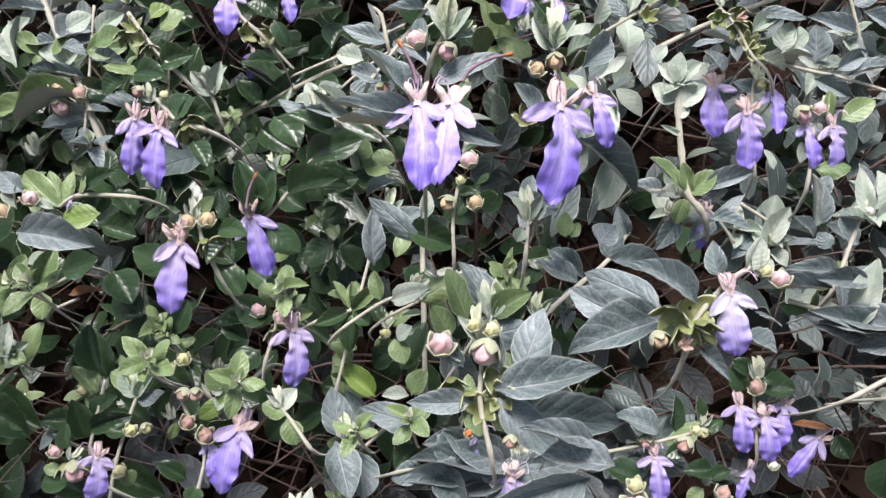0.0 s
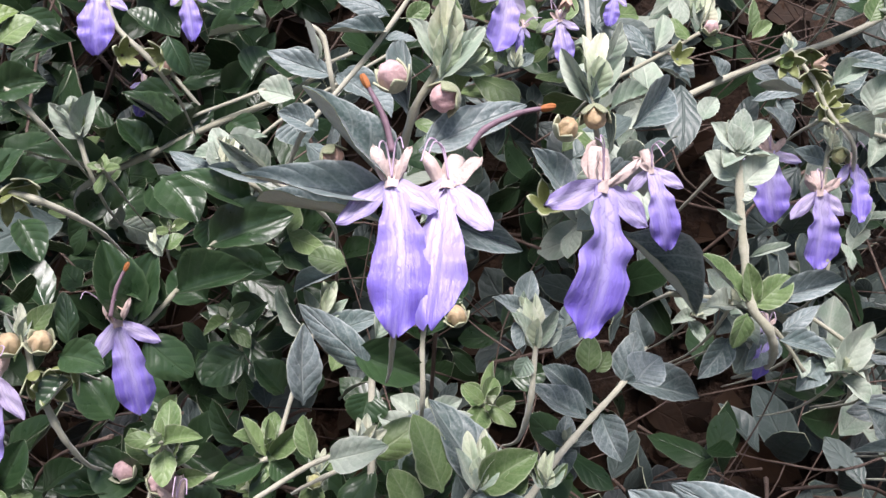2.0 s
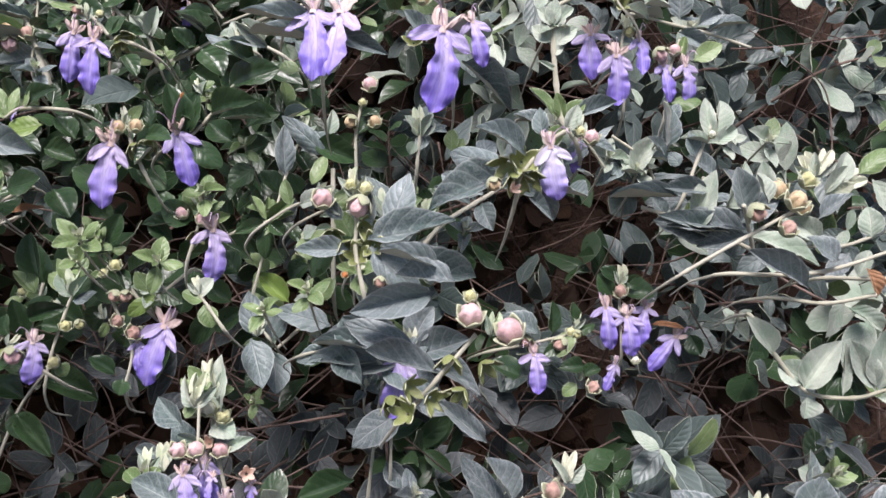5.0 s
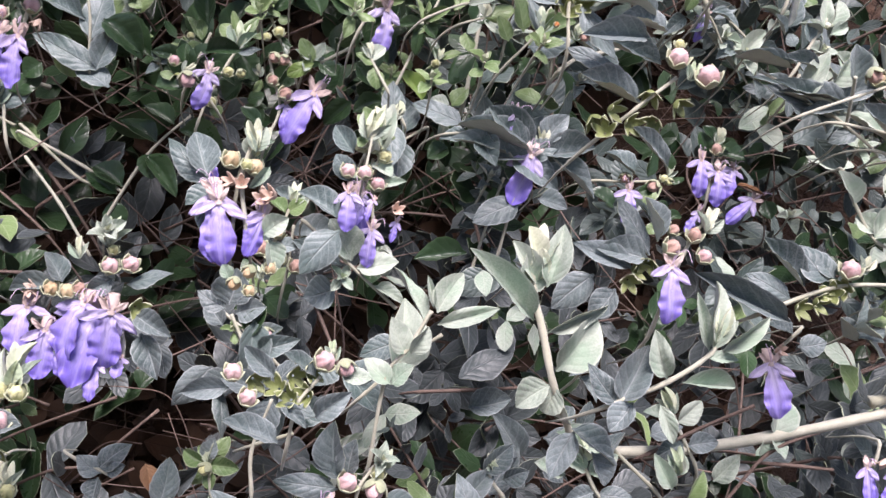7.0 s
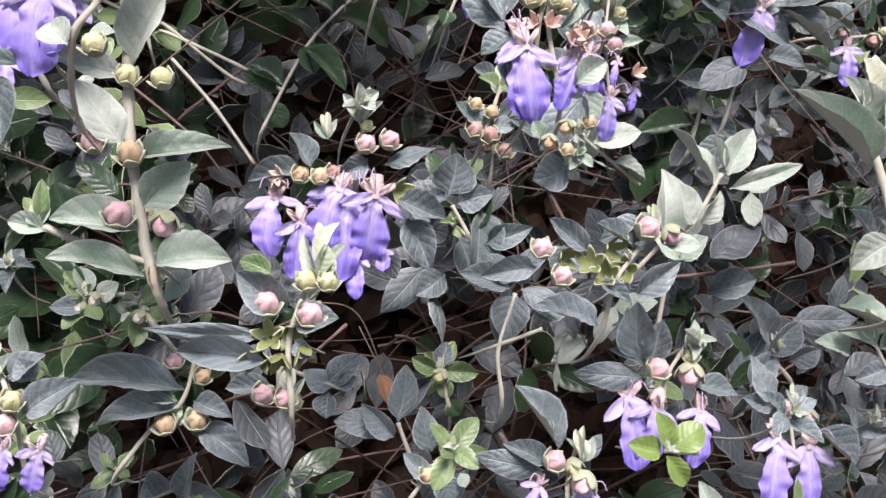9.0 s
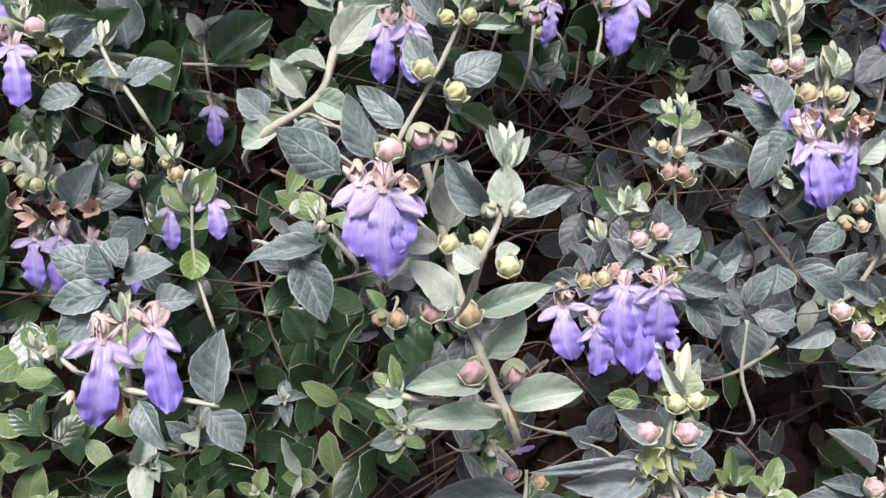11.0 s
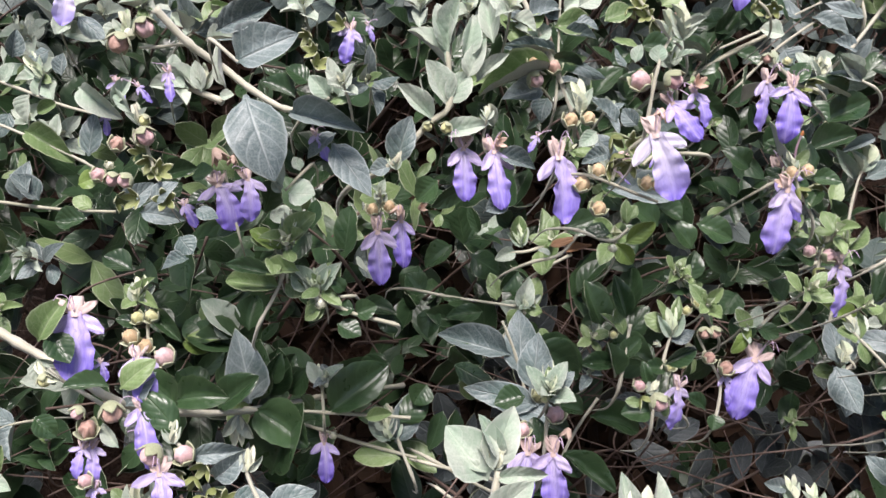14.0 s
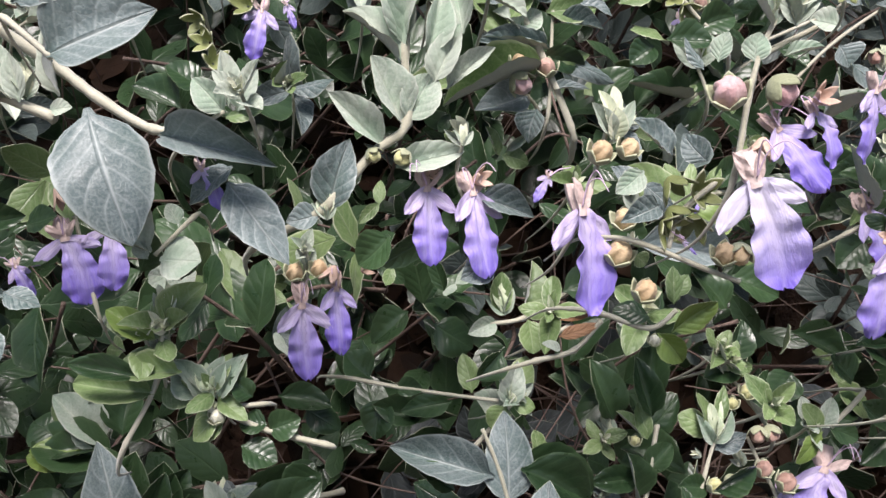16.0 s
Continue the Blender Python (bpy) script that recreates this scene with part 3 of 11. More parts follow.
def T(s, x, y, z, tx, ty, tz):
    """A tip of young cream leaves folded round one another."""
    a, b = mm(x, y, z), mm(tx, ty, tz)
    d = b - a
    ln = d.length
    TAKEN.extend((a, b, (a + b) / 2))
    x_ = d.cross(OUT).normalized()
    for k, (f0, f1, lean, wd, key) in enumerate(((0.0, 0.72, -0.42, 0.26, "p"), (0.0, 0.7, 0.42, 0.26, "p"), (0.2, 0.95, -0.14, 0.24, "w"), (0.2, 1.0, 0.12, 0.24, "w"), (0.05, 0.6, 0.05, 0.3, "w"))):
        p = a + d * f0
        q = a + d * f1 + x_ * lean * ln * RNG.uniform(0.7, 1.2) + OUT * ln * (0.08 + 0.16 * (k == 4))
        e = q - p
        put("leaf", RNG.choice(LEAVES[key]), s, frame_of(p, e, OUT + x_ * RNG.uniform(-0.6, 0.6), wd * ln * 1.1, e.length, e.length))


def R(key, x, y, z, size, rise=0.55):
    """A rosette at a shoot's end: crosswise pairs of short, round, pale-rimmed leaves round a cream heart; size is an outer leaf's length in millimetres."""
    tone = {"d": "dark green", "y": "light green", "Y": "bright green", "p": "pale silvery felted", "g": "grey-green felted", "h": "blue-grey felted", "m": "grey felted"}[key]
    s = shoot("leaf_rosette", f"small rosette of {tone} leaves round a cream heart", x, y, z, "leaf rosette", "leaf rosettes at the ends of shoots")
    c, ln = mm(x, y, z), size * MM
    axis = (OUT * 0.75 + Vector((RNG.uniform(-0.35, 0.35), 0, RNG.uniform(0.35, 0.9)))).normalized()
    W(s, 0.5, 0.4, *((c - axis * ln * 1.1) * 1000), *((c - axis * ln * 0.5) * 1000), *(c * 1000))
    e1 = axis.orthogonal().normalized()
    e2 = axis.cross(e1)
    turn = RNG.uniform(0, 1.57)
    young = {"d": "y", "y": "y", "Y": "y", "p": "p", "g": "p", "h": "p", "m": "p"}[key]
    rings = ((2, -0.6, 1.08, 0.5, key, 0.15), (2, -0.2, 0.95, 0.48, key, 0.5), (2, 0.0, 0.55, 0.44, young, 1.2), (3, 0.08, 0.42, 0.4, "w", 2.4))
    for k, (n, low, long, wide, tint, up) in enumerate(rings):
        for i in range(n):
            a = turn + 1.571 * k + 2 * math.pi * i / n + RNG.uniform(-0.22, 0.22)
            out = e1 * math.cos(a) + e2 * math.sin(a)
            d = (out + axis * (up + rise - 0.55 + RNG.uniform(-0.15, 0.2))).normalized()
            p = c + axis * low * ln * 0.6 + out * ln * 0.05
            q = ln * long * RNG.uniform(0.85, 1.12)
            put("leaf", RNG.choice((LEAVES if k < 2 else SMALL_LEAVES)[tint]), s, frame_of(p, d, axis + out * -0.4 * up, q * wide * RNG.uniform(1.0, 1.25), q, q))
    TAKEN.extend((c, c + e1 * ln * 0.7, c - e1 * ln * 0.7, c + e2 * ln * 0.7, c - e2 * ln * 0.7))
    return s


# ---- ground ----
def ground_sheet():
    m, nt, p = nodes_of("soil_and_litter")
    pos = world_place(nt)
    a, b = noise_node(nt, 9, 6, pos), noise_node(nt, 120, 4, pos)
    col = mix_node(nt, spread(nt, a, 0.3, 0.7), (0.022, 0.013, 0.008), (0.06, 0.031, 0.018))
    col = mix_node(nt, math_node(nt, "MULTIPLY", spread(nt, b, 0.5, 0.7), 0.5), col, (0.105, 0.052, 0.029))
    nt.links.new(col, p.inputs["Base Color"])
    p.inputs["Roughness"].default_value = 0.95
    bn = nt.nodes.new("ShaderNodeBump")
    bn.inputs["Strength"].default_value, bn.inputs["Distance"].default_value = 0.9, 0.01
    nt.links.new(b, bn.inputs["Height"])
    nt.links.new(bn.outputs[0], p.inputs["Normal"])
    xs = [-3000, -400, -60, -12, -5] + [-3 + 0.15 * i for i in range(16)] + [-0.7 + 0.04 * i for i in range(42)] + [1.0 + 0.2 * i for i in range(11)] + [5, 12, 60, 400, 3000]
    vs, fs = [], []
    n = len(xs)
    for y in xs:
        for x in xs:
            near = max(abs(x), abs(y)) <= 3.01
            bank = min(max((y - 0.12) / 0.7, 0), 1.15 if y < 3.01 else 1.15)
            rough = 0.05 * noise.noise((x * 2.1, y * 2.1, 0)) + 0.012 * noise.noise((x * 21, y * 21, 3))
            vs.append((x, y, bank + rough if near else bank))
    for i in range(n - 1):
        for j in range(n - 1):
            fs.append((i * n + j, i * n + j + 1, (i + 1) * n + j + 1, (i + 1) * n + j))
    me = bpy.data.meshes.new("ground")
    me.from_pydata(vs, [], fs)
    me.materials.append(m)
    me.polygons.foreach_set("use_smooth", [True] * len(fs))
    tagged(new("ground", me), "dark brown soil with dry leaf litter", "ground", kind="structure")


ground_sheet()
# ---- shoots ----
s = shoot("flowering_shoot", "grey-green felted shoot with two violet flowers and pink buds", 0.7,210.2,685.7, "flowering shoot", "flowering shoots of the shrub")
M_shoot = s
W(s, 0.65, 0.5, 0.7,210.2,685.7, 0.5,210.8,705, 2.1,209.4,715.8, 5.7,209.2,724.1, 6.7,220.1,736.6)
T(s, 5.5,208,720.8, 6.4,211.9,731.7)
T(s, 7,208.4,722.1, 12.4,209.3,724.5)
F(s, -0.8,200.4,708.5, -0.2,188.8,691.3, 0.88)
F(s, 6.7,200.4,708.5, 3.8,189,692, 0.86)
B(s, "pink", -1.1,207.9,720.5, 2)
B(s, "pink", 6,207,718, 1.9)
B(s, "brown", -8.7,204.1,710, 1.5)
L(s, "g", -0,202.8,706.5, -13.6,207,718, 7.2)
L(s, "g", -0,202.2,704.7, -21,208.8,705.3, 5.6)
L(s, "g", 3.1,210.1,703.1, 19,213.4,694.6, 5.6)
L(s, "g", 2.9,204.6,711.4, 18.2,211.8,716.8, 6)
L(s, "g", -1.6,210.9,699.5, -20.3,215.6,700.6, 5.1)
L(s, "y", -6.8,218.1,690, -12.5,218.8,692, 4.6)
L(s, "g", 1.2,206.3,716.2, 0.4,215.6,724.1, 3.5)
s = shoot("flowering_shoot", "dark green glossy shoot with tan buds", 8.3,243.4,655.8, "flowering shoot", "flowering shoots of the shrub")
W(s, 0.65, 0.5, 8.3,243.4,655.8, 8.1,247.3,666.7, 10.2,251.2,677.5)
B(s, "tan", 6.4,248.4,669.6, 2.1)
B(s, "tan", 14.3,248.4,669.8, 2)
B(s, "pink", 12.5,252.6,681.3, 2.3)
B(s, "yl", 10.2,250.7,675.9, 1.2)
L(s, "d", 9.7,249.3,672.1, 15.9,249.3,672.1, 3.5)
L(s, "d", 8.6,247,665.9, 16.1,254,673.3, 5.9)
L(s, "g", -1.8,244.6,659.2, -15.6,248.9,670.9, 6.8)
L(s, "g", -14.9,242.3,652.7, -15.3,247.8,667.8, 6.8)
L(s, "p", -1.3,246.7,664.8, -0.2,249.8,673.6, 3.8)
L(s, "d", -6.2,245.9,662.8, 8.6,244.2,658.2, 8.9)
L(s, "g", -9.8,270,670.5, -20.7,272.3,665.2, 4.4)
s = shoot("branch", "long pale felted branch with dark green glossy leaves", -75.4,318,676.9, "branch", "branches of the shrub")
W(s, 1.1, 0.8, -75.4,318,676.9, -61.1,320.6,684.2, -43.2,323.8,692.9, -24.4,326.8,701.2, -14.2,329.9,709.9)
L(s, "d", -61.1,320.5,683.8, -69.3,323.3,691.5, 8.1)
L(s, "d", -59.1,320.8,684.8, -44.8,325.4,697.3, 8.1)
L(s, "d", -67.2,319.5,680.9, -74.4,315.8,670.7, 8.5)
L(s, "d", -70.3,318.8,679, -91.7,320.2,682.8, 9.6)
L(s, "y", -73.3,318.1,677.1, -68.3,320.2,682.9, 5.5)
L(s, "d", -40.7,324,693.5, -32.5,321.5,686.8, 8.5)
L(s, "d", -53,322.2,688.7, -69.3,326.1,699.2, 8.8)
s = shoot("leafy_shoot", "pale silvery felted shoot with three leaves in the shrub", -72.4,305.9,683.7, "leafy shoot", "leafy shoots of the shrub")
W(s, 0.72, 0.55, -72.4,305.9,683.7, -74.7,308.2,690.1)
L(s, "p", -74.7,308.1,689.7, -82.2,311.2,698.3, 5.3)
L(s, "p", -74.7,308.1,689.7, -71.2,312.1,700.8, 5.3)
L(s, "y", -74.5,308.4,690.5, -76.7,311.4,698.9, 3.2)
s = shoot("leafy_shoot", "pale silvery felted shoot with three leaves in the shrub", -17.6,263.9,689.3, "leafy shoot", "leafy shoots of the shrub")
W(s, 0.72, 0.55, -17.6,263.9,689.3, -23,264.8,691.9)
L(s, "p", -22.7,264.8,691.9, -33.6,267.5,699.2, 4.6)
L(s, "g", -22.7,264.8,691.7, -36.2,265.6,694.1, 4)
L(s, "p", -24.1,265.2,692.8, -30.8,267.9,700.4, 1.8)
s = shoot("flowering_shoot", "dark green glossy shoot with two violet flowers and brownish pink buds", -58.2,232.4,695, "flowering shoot", "flowering shoots of the shrub")
W(s, 0.65, 0.5, -58.2,232.4,695, -64.9,233,696.8, -68.6,234.3,700.3, -72.4,235.6,703.8)
F(s, -75.4,231.5,698.6, -77.2,228.2,683.5, 0.85)
F(s, -68.7,228.8,696.9, -70.5,226.9,679.8, 1.05)
T(s, -71.9,234.7,701.4, -73.4,236.5,706.3)
B(s, "brown", -74.9,235.6,703.8, 1.4)
B(s, "yl", -68.3,235.3,703.1, 1.1)
L(s, "d", -67.1,233,696.8, -60.4,235.1,702.4, 6.2)
L(s, "d", -65.6,232.8,696.1, -57.3,241.5,696.6, 5.9)
L(s, "d", -67.1,232.3,694.7, -64.1,230.5,689.8, 4.8)
C(s, -60.4,233,696.8, 2.5)
C(s, -62.6,232.2,694.4, 2.5)
L(s, "d", -82,233,696.8, -73.3,246.8,690.7, 8.1)
L(s, "d", -61.1,231.2,691.9, -56.7,228.7,684.9, 5.4)
s = shoot("flowering_shoot", "dark green glossy shoot with two violet flowers", -51.8,282.8,714, "flowering shoot", "flowering shoots of the shrub")
W(s, 0.65, 0.5, -51.8,282.8,714, -58.8,285.2,720.5, -60.6,288.8,730.4)
F(s, -62.3,287.6,727.1, -61.9,282.7,713.6, 1.15)
F(s, -43.9,288.2,728.8, -42,284,717.3, 0.9)
C(s, -56.1,282.8,714, 2.5)
C(s, -49.1,282.8,714, 2.5)
L(s, "d", -47.4,284.3,718.1, -42.1,281.7,711, 6.9)
L(s, "d", -50,284.6,718.9, -55.3,286.1,723, 6.3)
s = shoot("flowering_shoot", "dark green glossy shoot with one violet flower and brownish pink bud", -42.5,334.8,685.4, "flowering shoot", "flowering shoots of the shrub")
W(s, 0.65, 0.5, -42.5,334.8,685.4, -57.5,340.6,701.4, -63.8,342.8,707.3)
F(s, -66.4,340.3,700.3, -67.6,336.9,690.9, 0.8)
B(s, "brown", -60.7,341.7,704.3, 2.3)
L(s, "d", -56.4,340.3,700.4, -42.6,342.1,705.4, 7.7)
L(s, "d", -55.3,339.2,697.4, -70.2,338.1,694.3, 8)
L(s, "d", -53.2,338.5,695.4, -51,335.9,688.4, 6.9)
L(s, "d", -46.8,339.9,699.4, -29.8,340.6,701.4, 8.4)
L(s, "d", -42.6,338.5,695.4, -34.1,342.8,707.4, 8.4)
s = shoot("leafy_shoot", "grey-green felted shoot with twelve leaves in the shrub", -113.3,303.5,675.1, "leafy shoot", "leafy shoots of the shrub")
W(s, 1.2, 0.9, -113.3,303.5,675.1, -120.8,310.2,693.5, -128,315.5,708.3, -134.9,321.2,723.9)
L(s, "g", -129,315.4,707.9, -116.3,317.2,712.9, 9.2)
L(s, "g", -128.6,315.2,707.3, -140.7,318.6,705, 5.3)
L(s, "p", -126.7,312.7,700.5, -133.9,314.3,704.9, 7.8)
L(s, "p", -126.1,312.9,700.9, -121.2,314.2,704.6, 7.8)
L(s, "g", -131.4,318.9,717.5, -148.6,319,717.8, 4.9)
L(s, "g", -131,319.2,718.4, -115.3,321,723.4, 4.2)
L(s, "y", -119.2,309.2,690.8, -148.6,307.5,686.1, 8.5)
L(s, "y", -118.2,309.5,691.7, -106.5,310.5,694.5, 6.3)
L(s, "d", -121.1,310.2,693.5, -108.4,309.2,690.8, 7.1)
L(s, "y", -119.2,314.2,704.6, -104.5,314.5,705.6, 9.9)
L(s, "p", -142.7,312.2,699, -144.3,318.7,717.1, 8.1)
L(s, "p", -115.3,316.2,710.1, -106.5,318.9,717.5, 6.3)
s = shoot("leafy_shoot", "light green shoot with six leaves and a cream tip", -136.8,321.7,686.5, "leafy shoot", "leafy shoots of the shrub")
W(s, 0.72, 0.55, -136.8,321.7,686.5, -121.4,319.5,680.4, -116.3,316.5,672.1)
L(s, "g", -121.4,319.6,680.8, -138.4,317.9,675.9, 11)
L(s, "y", -135.7,321.5,685.9, -157.6,324.6,679.7, 7.4)
T(s, -140.8,314.7,667.3, -143.9,317.5,674.9)
L(s, "y", -139.8,314.7,667.3, -145.9,316.1,671.1, 4)
L(s, "y", -130.6,313.7,664.4, -134.7,316.5,672.1, 7)
L(s, "y", -129.6,313.7,664.4, -121.4,313,662.5, 7)
L(s, "p", -128.5,314,665.4, -121.4,315.8,670.2, 2.6)
s = shoot("flowering_shoot", "light green shoot with one violet flower", -86.1,247.6,671.8, "flowering shoot", "flowering shoots of the shrub")
W(s, 0.72, 0.55, -86.1,247.6,671.8, -100,247.7,672.1, -105.7,246.6,669)
L(s, "y", -105.2,246.6,669, -108.5,250.1,678.8, 4.4)
L(s, "y", -104.6,246.6,669, -102.3,250.2,679.1, 4.1)
L(s, "y", -105.9,246.6,669, -117.6,250.2,679.1, 8.2)
L(s, "y", -100,247.6,671.8, -98.1,249.8,677.9, 3.5)
L(s, "Y", -93.8,245.9,667.2, -105.2,245.1,665, 8.2)
L(s, "p", -107.3,246.3,668.4, -113.1,247.5,671.4, 2.9)
L(s, "d", -98.4,248,673, -90.2,250.2,679.2, 5.9)
F(s, -102,247.3,671.2, -103.6,246.2,668.1, 0.6)
s = shoot("flowering_shoot", "grey-green felted shoot with tan buds", -117.9,246.3,668.3, "flowering shoot", "flowering shoots of the shrub")
B(s, "tan", -121.5,246,667.4, 2.3)
L(s, "g", -117.9,244.1,662.2, -95.1,242.6,658, 10.3)
L(s, "g", -116.3,248,673, -122.9,250,678.3, 6.5)
B(s, "pink", -113.1,247.3,671.1, 2.1)
L(s, "p", -117.9,246.3,668.3, -119.6,249.1,676, 3.5)
s = shoot("leafy_shoot", "light green shoot with five leaves and a cream tip", -115.8,281.1,636.5, "leafy shoot", "leafy shoots of the shrub")
W(s, 0.72, 0.55, -115.8,281.1,636.5, -131.1,278.5,629.3, -140.6,278.2,628.4)
L(s, "y", -137.2,278.8,630.2, -136.5,282.7,641, 6.2)
L(s, "y", -131.5,279.1,631.1, -126,283.4,642.8, 7.6)
L(s, "y", -130.1,278.3,628.8, -129.5,275.2,620.2, 7.6)
L(s, "p", -138.7,278.3,628.8, -146.4,277.4,626.2, 5.2)
T(s, -136.4,278.8,630.2, -138.4,281.9,638.8)
L(s, "d", -140.7,281.4,637.4, -146.4,283.4,642.7, 6.9)
s = shoot("dead_leaf", "curled tan dry leaf caught on a twig", -125.3,276.5,623.8, "dry leaf", "dry leafs of the shrub")
W(s, 0.6, 0.5, -125.3,276.5,623.8, -117.7,277.6,627)
L(s, "dead", -121.2,278,628.1, -109.7,278.9,630.6, 4.1)
s = shoot("leafy_shoot", "pale silvery felted shoot with three leaves in the shrub", -146.3,267.1,597.9, "leafy shoot", "leafy shoots of the shrub")
W(s, 0.72, 0.55, -146.3,267.1,597.9, -135.8,270.7,607.8)
L(s, "y", -136.4,270.4,606.9, -130.7,274.8,619.1, 7.9)
L(s, "p", -137.1,270.2,606.5, -145.4,272,611.3, 8.2)
L(s, "p", -135.8,270.9,608.3, -138.7,273,614, 3.4)
s = shoot("leafy_shoot", "dark green glossy shoot with one leaf in the shrub", -139.3,251.1,604.7, "leafy shoot", "leafy shoots of the shrub")
L(s, "d", -139.3,251.1,604.7, -121.3,247.9,596, 12.3)
s = shoot("leafy_shoot", "dark green glossy shoot with six leaves in the shrub", -106.9,245.6,589.6, "leafy shoot", "leafy shoots of the shrub")
W(s, 0.72, 0.55, -106.9,245.6,589.6, -104.8,248.9,598.9, -102.3,252.8,609.5)
L(s, "d", -103.7,253.5,611.6, -107.4,258.8,626.1, 7.8)
L(s, "y", -105.1,251.6,606.2, -113.1,254.2,613.2, 4.9)
L(s, "y", -104.8,251.7,606.5, -107,254.8,614.9, 4.5)
L(s, "d", -108.7,246.5,592.1, -111.4,250.8,603.9, 8.1)
L(s, "d", -108.7,248.3,597.2, -121.7,248.3,597.1, 7.1)
L(s, "d", -106,248.6,598, -98.8,251.1,604.8, 6.5)
B(s, "yl", -109.1,251.7,606.5, 1.3)
s = shoot("flowering_shoot", "dark green glossy shoot with one violet flower and pink buds", -93.6,223.4,590.2, "flowering shoot", "flowering shoots of the shrub")
W(s, 0.65, 0.5, -93.6,223.4,590.2, -100.2,225.1,594.9, -104.4,226.3,598)
F(s, -95.4,224,600.5, -97.7,221.7,585.5, 1)
B(s, "pink", -108.1,227,600, 1.8)
B(s, "pink", -101.9,225,594.6, 2.8)
T(s, -104.9,226,597.2, -100.9,227.4,601.1)
L(s, "y", -106.9,225,594.6, -112.2,225.4,595.5, 3.9)
L(s, "d", -104.4,227.1,600.4, -106.1,229.6,607.1, 4.2)
C(s, -106,225.2,595.2, 2.5)
L(s, "d", -103.5,224,591.8, -113.5,224,591.7, 9)
L(s, "d", -98.6,229.1,605.9, -86.9,230.5,609.8, 6)
s = shoot("flowering_shoot", "light green shoot with yellow-green buds", -98.3,235,578, "flowering shoot", "flowering shoots of the shrub")
W(s, 0.65, 0.5, -98.3,235,578, -96.4,238.9,588.8, -92.6,243.3,600.8, -89.4,246.4,609.5)
T(s, -90,245.5,607, -90,249.4,617.7)
L(s, "y", -90.1,246.4,609.5, -97.9,248.5,615.2, 7)
L(s, "y", -90.5,246.9,610.8, -94.7,250.1,619.7, 3.8)
L(s, "y", -89.4,246.9,610.8, -85.6,250.4,620.4, 4.4)
L(s, "g", -89.8,245.1,605.8, -82,246.5,609.8, 6)
L(s, "d", -92.6,241.9,597, -100.1,242.3,598.2, 6)
B(s, "yl", -91.3,242.2,597.9, 1.8)
B(s, "yl", -86.6,242.4,598.4, 1.6)
B(s, "yl", -94.8,237.9,586, 1.9)
L(s, "y", -94.3,237.7,585.5, -91.1,236.3,581.7, 5.4)
T(s, -93.6,244.8,605.1, -96.5,245.1,605.8)
s = shoot("flowering_shoot", "dark green glossy shoot with yellow-green buds", -70,252.7,604.6, "flowering shoot", "flowering shoots of the shrub")
W(s, 0.65, 0.5, -70,252.7,604.6, -76,255.6,612.6, -81.8,258.4,620.2)
T(s, -82.3,258.2,619.7, -85.2,261.2,627.8)
L(s, "d", -80.9,259.2,622.4, -76.6,262.8,632.5, 7.5)
L(s, "y", -79.1,258.2,619.7, -74.2,258.7,621.1, 4.2)
B(s, "yl", -77.2,256.6,615.1, 2)
B(s, "yl", -81.4,255.6,612.5, 1.5)
L(s, "y", -80.5,255.6,612.5, -86.8,255.3,611.7, 2.9)
L(s, "d", -76.9,256.3,614.3, -73.2,253.2,605.8, 4.9)
L(s, "d", -78.7,258.7,621.1, -88.6,258.1,619.3, 8.1)
s = shoot("leafy_shoot", "pale silvery felted shoot with five leaves in the shrub", -49.3,247.2,617, "leafy shoot", "leafy shoots of the shrub")
W(s, 0.72, 0.55, -49.3,247.2,617, -58.7,244.5,609.6)
L(s, "y", -61.5,244.2,608.8, -67.5,246.9,616.1, 6.3)
L(s, "p", -60.8,244.6,609.7, -58.4,247.2,617, 4.7)
L(s, "p", -61.9,244.7,610.1, -66.8,245.3,611.7, 4.7)
L(s, "Y", -61,244.2,608.8, -69.6,242,602.5, 5.4)
L(s, "d", -59.3,244.7,610.1, -51.4,243.3,606.3, 6.3)
s = shoot("flowering_shoot", "dark green glossy shoot with two violet flowers and brownish pink buds", -72.4,239.8,576.8, "flowering shoot", "flowering shoots of the shrub")
W(s, 0.65, 0.5, -72.4,239.8,576.8, -70.3,244,588.6, -75.1,247.7,598.7, -78.2,250.1,605.4)
F(s, -58.3,244.3,598.3, -66.1,239.6,576.5, 1.1)
F(s, -68.5,244.9,591.1, -67.9,241.3,581, 0.85)
B(s, "brown", -76.4,250.3,605.9, 2)
B(s, "brown", -72.5,250.3,605.9, 2)
B(s, "brown", -75.1,247.3,597.7, 2.1)
B(s, "brown", -69.2,246,594, 2.5)
T(s, -80,247.6,598.3, -82.5,249.2,602.9)
L(s, "y", -79.3,247.2,597.3, -81,245.4,592.3, 3.5)
L(s, "d", -76,241,580.2, -85,242.8,585.2, 6.4)
L(s, "d", -73.3,240.4,578.5, -74.2,238.5,573.4, 6.4)
s = shoot("flowering_shoot", "light green shoot with one violet flower and pink buds", -46.8,234.9,625.3, "flowering shoot", "flowering shoots of the shrub")
W(s, 0.65, 0.5, -46.8,234.9,625.3, -44.4,237.8,633.1, -42.4,240.6,640.8)
F(s, -38.1,235.7,636.2, -38.7,232.4,618.1, 0.95)
B(s, "pink", -48.5,240.1,639.6, 2)
B(s, "pink", -41.4,239.5,637.7, 2.3)
T(s, -41.9,240.9,641.6, -41.9,243.5,649)
L(s, "y", -42.7,240.5,640.5, -48,242.9,647.1, 5.1)
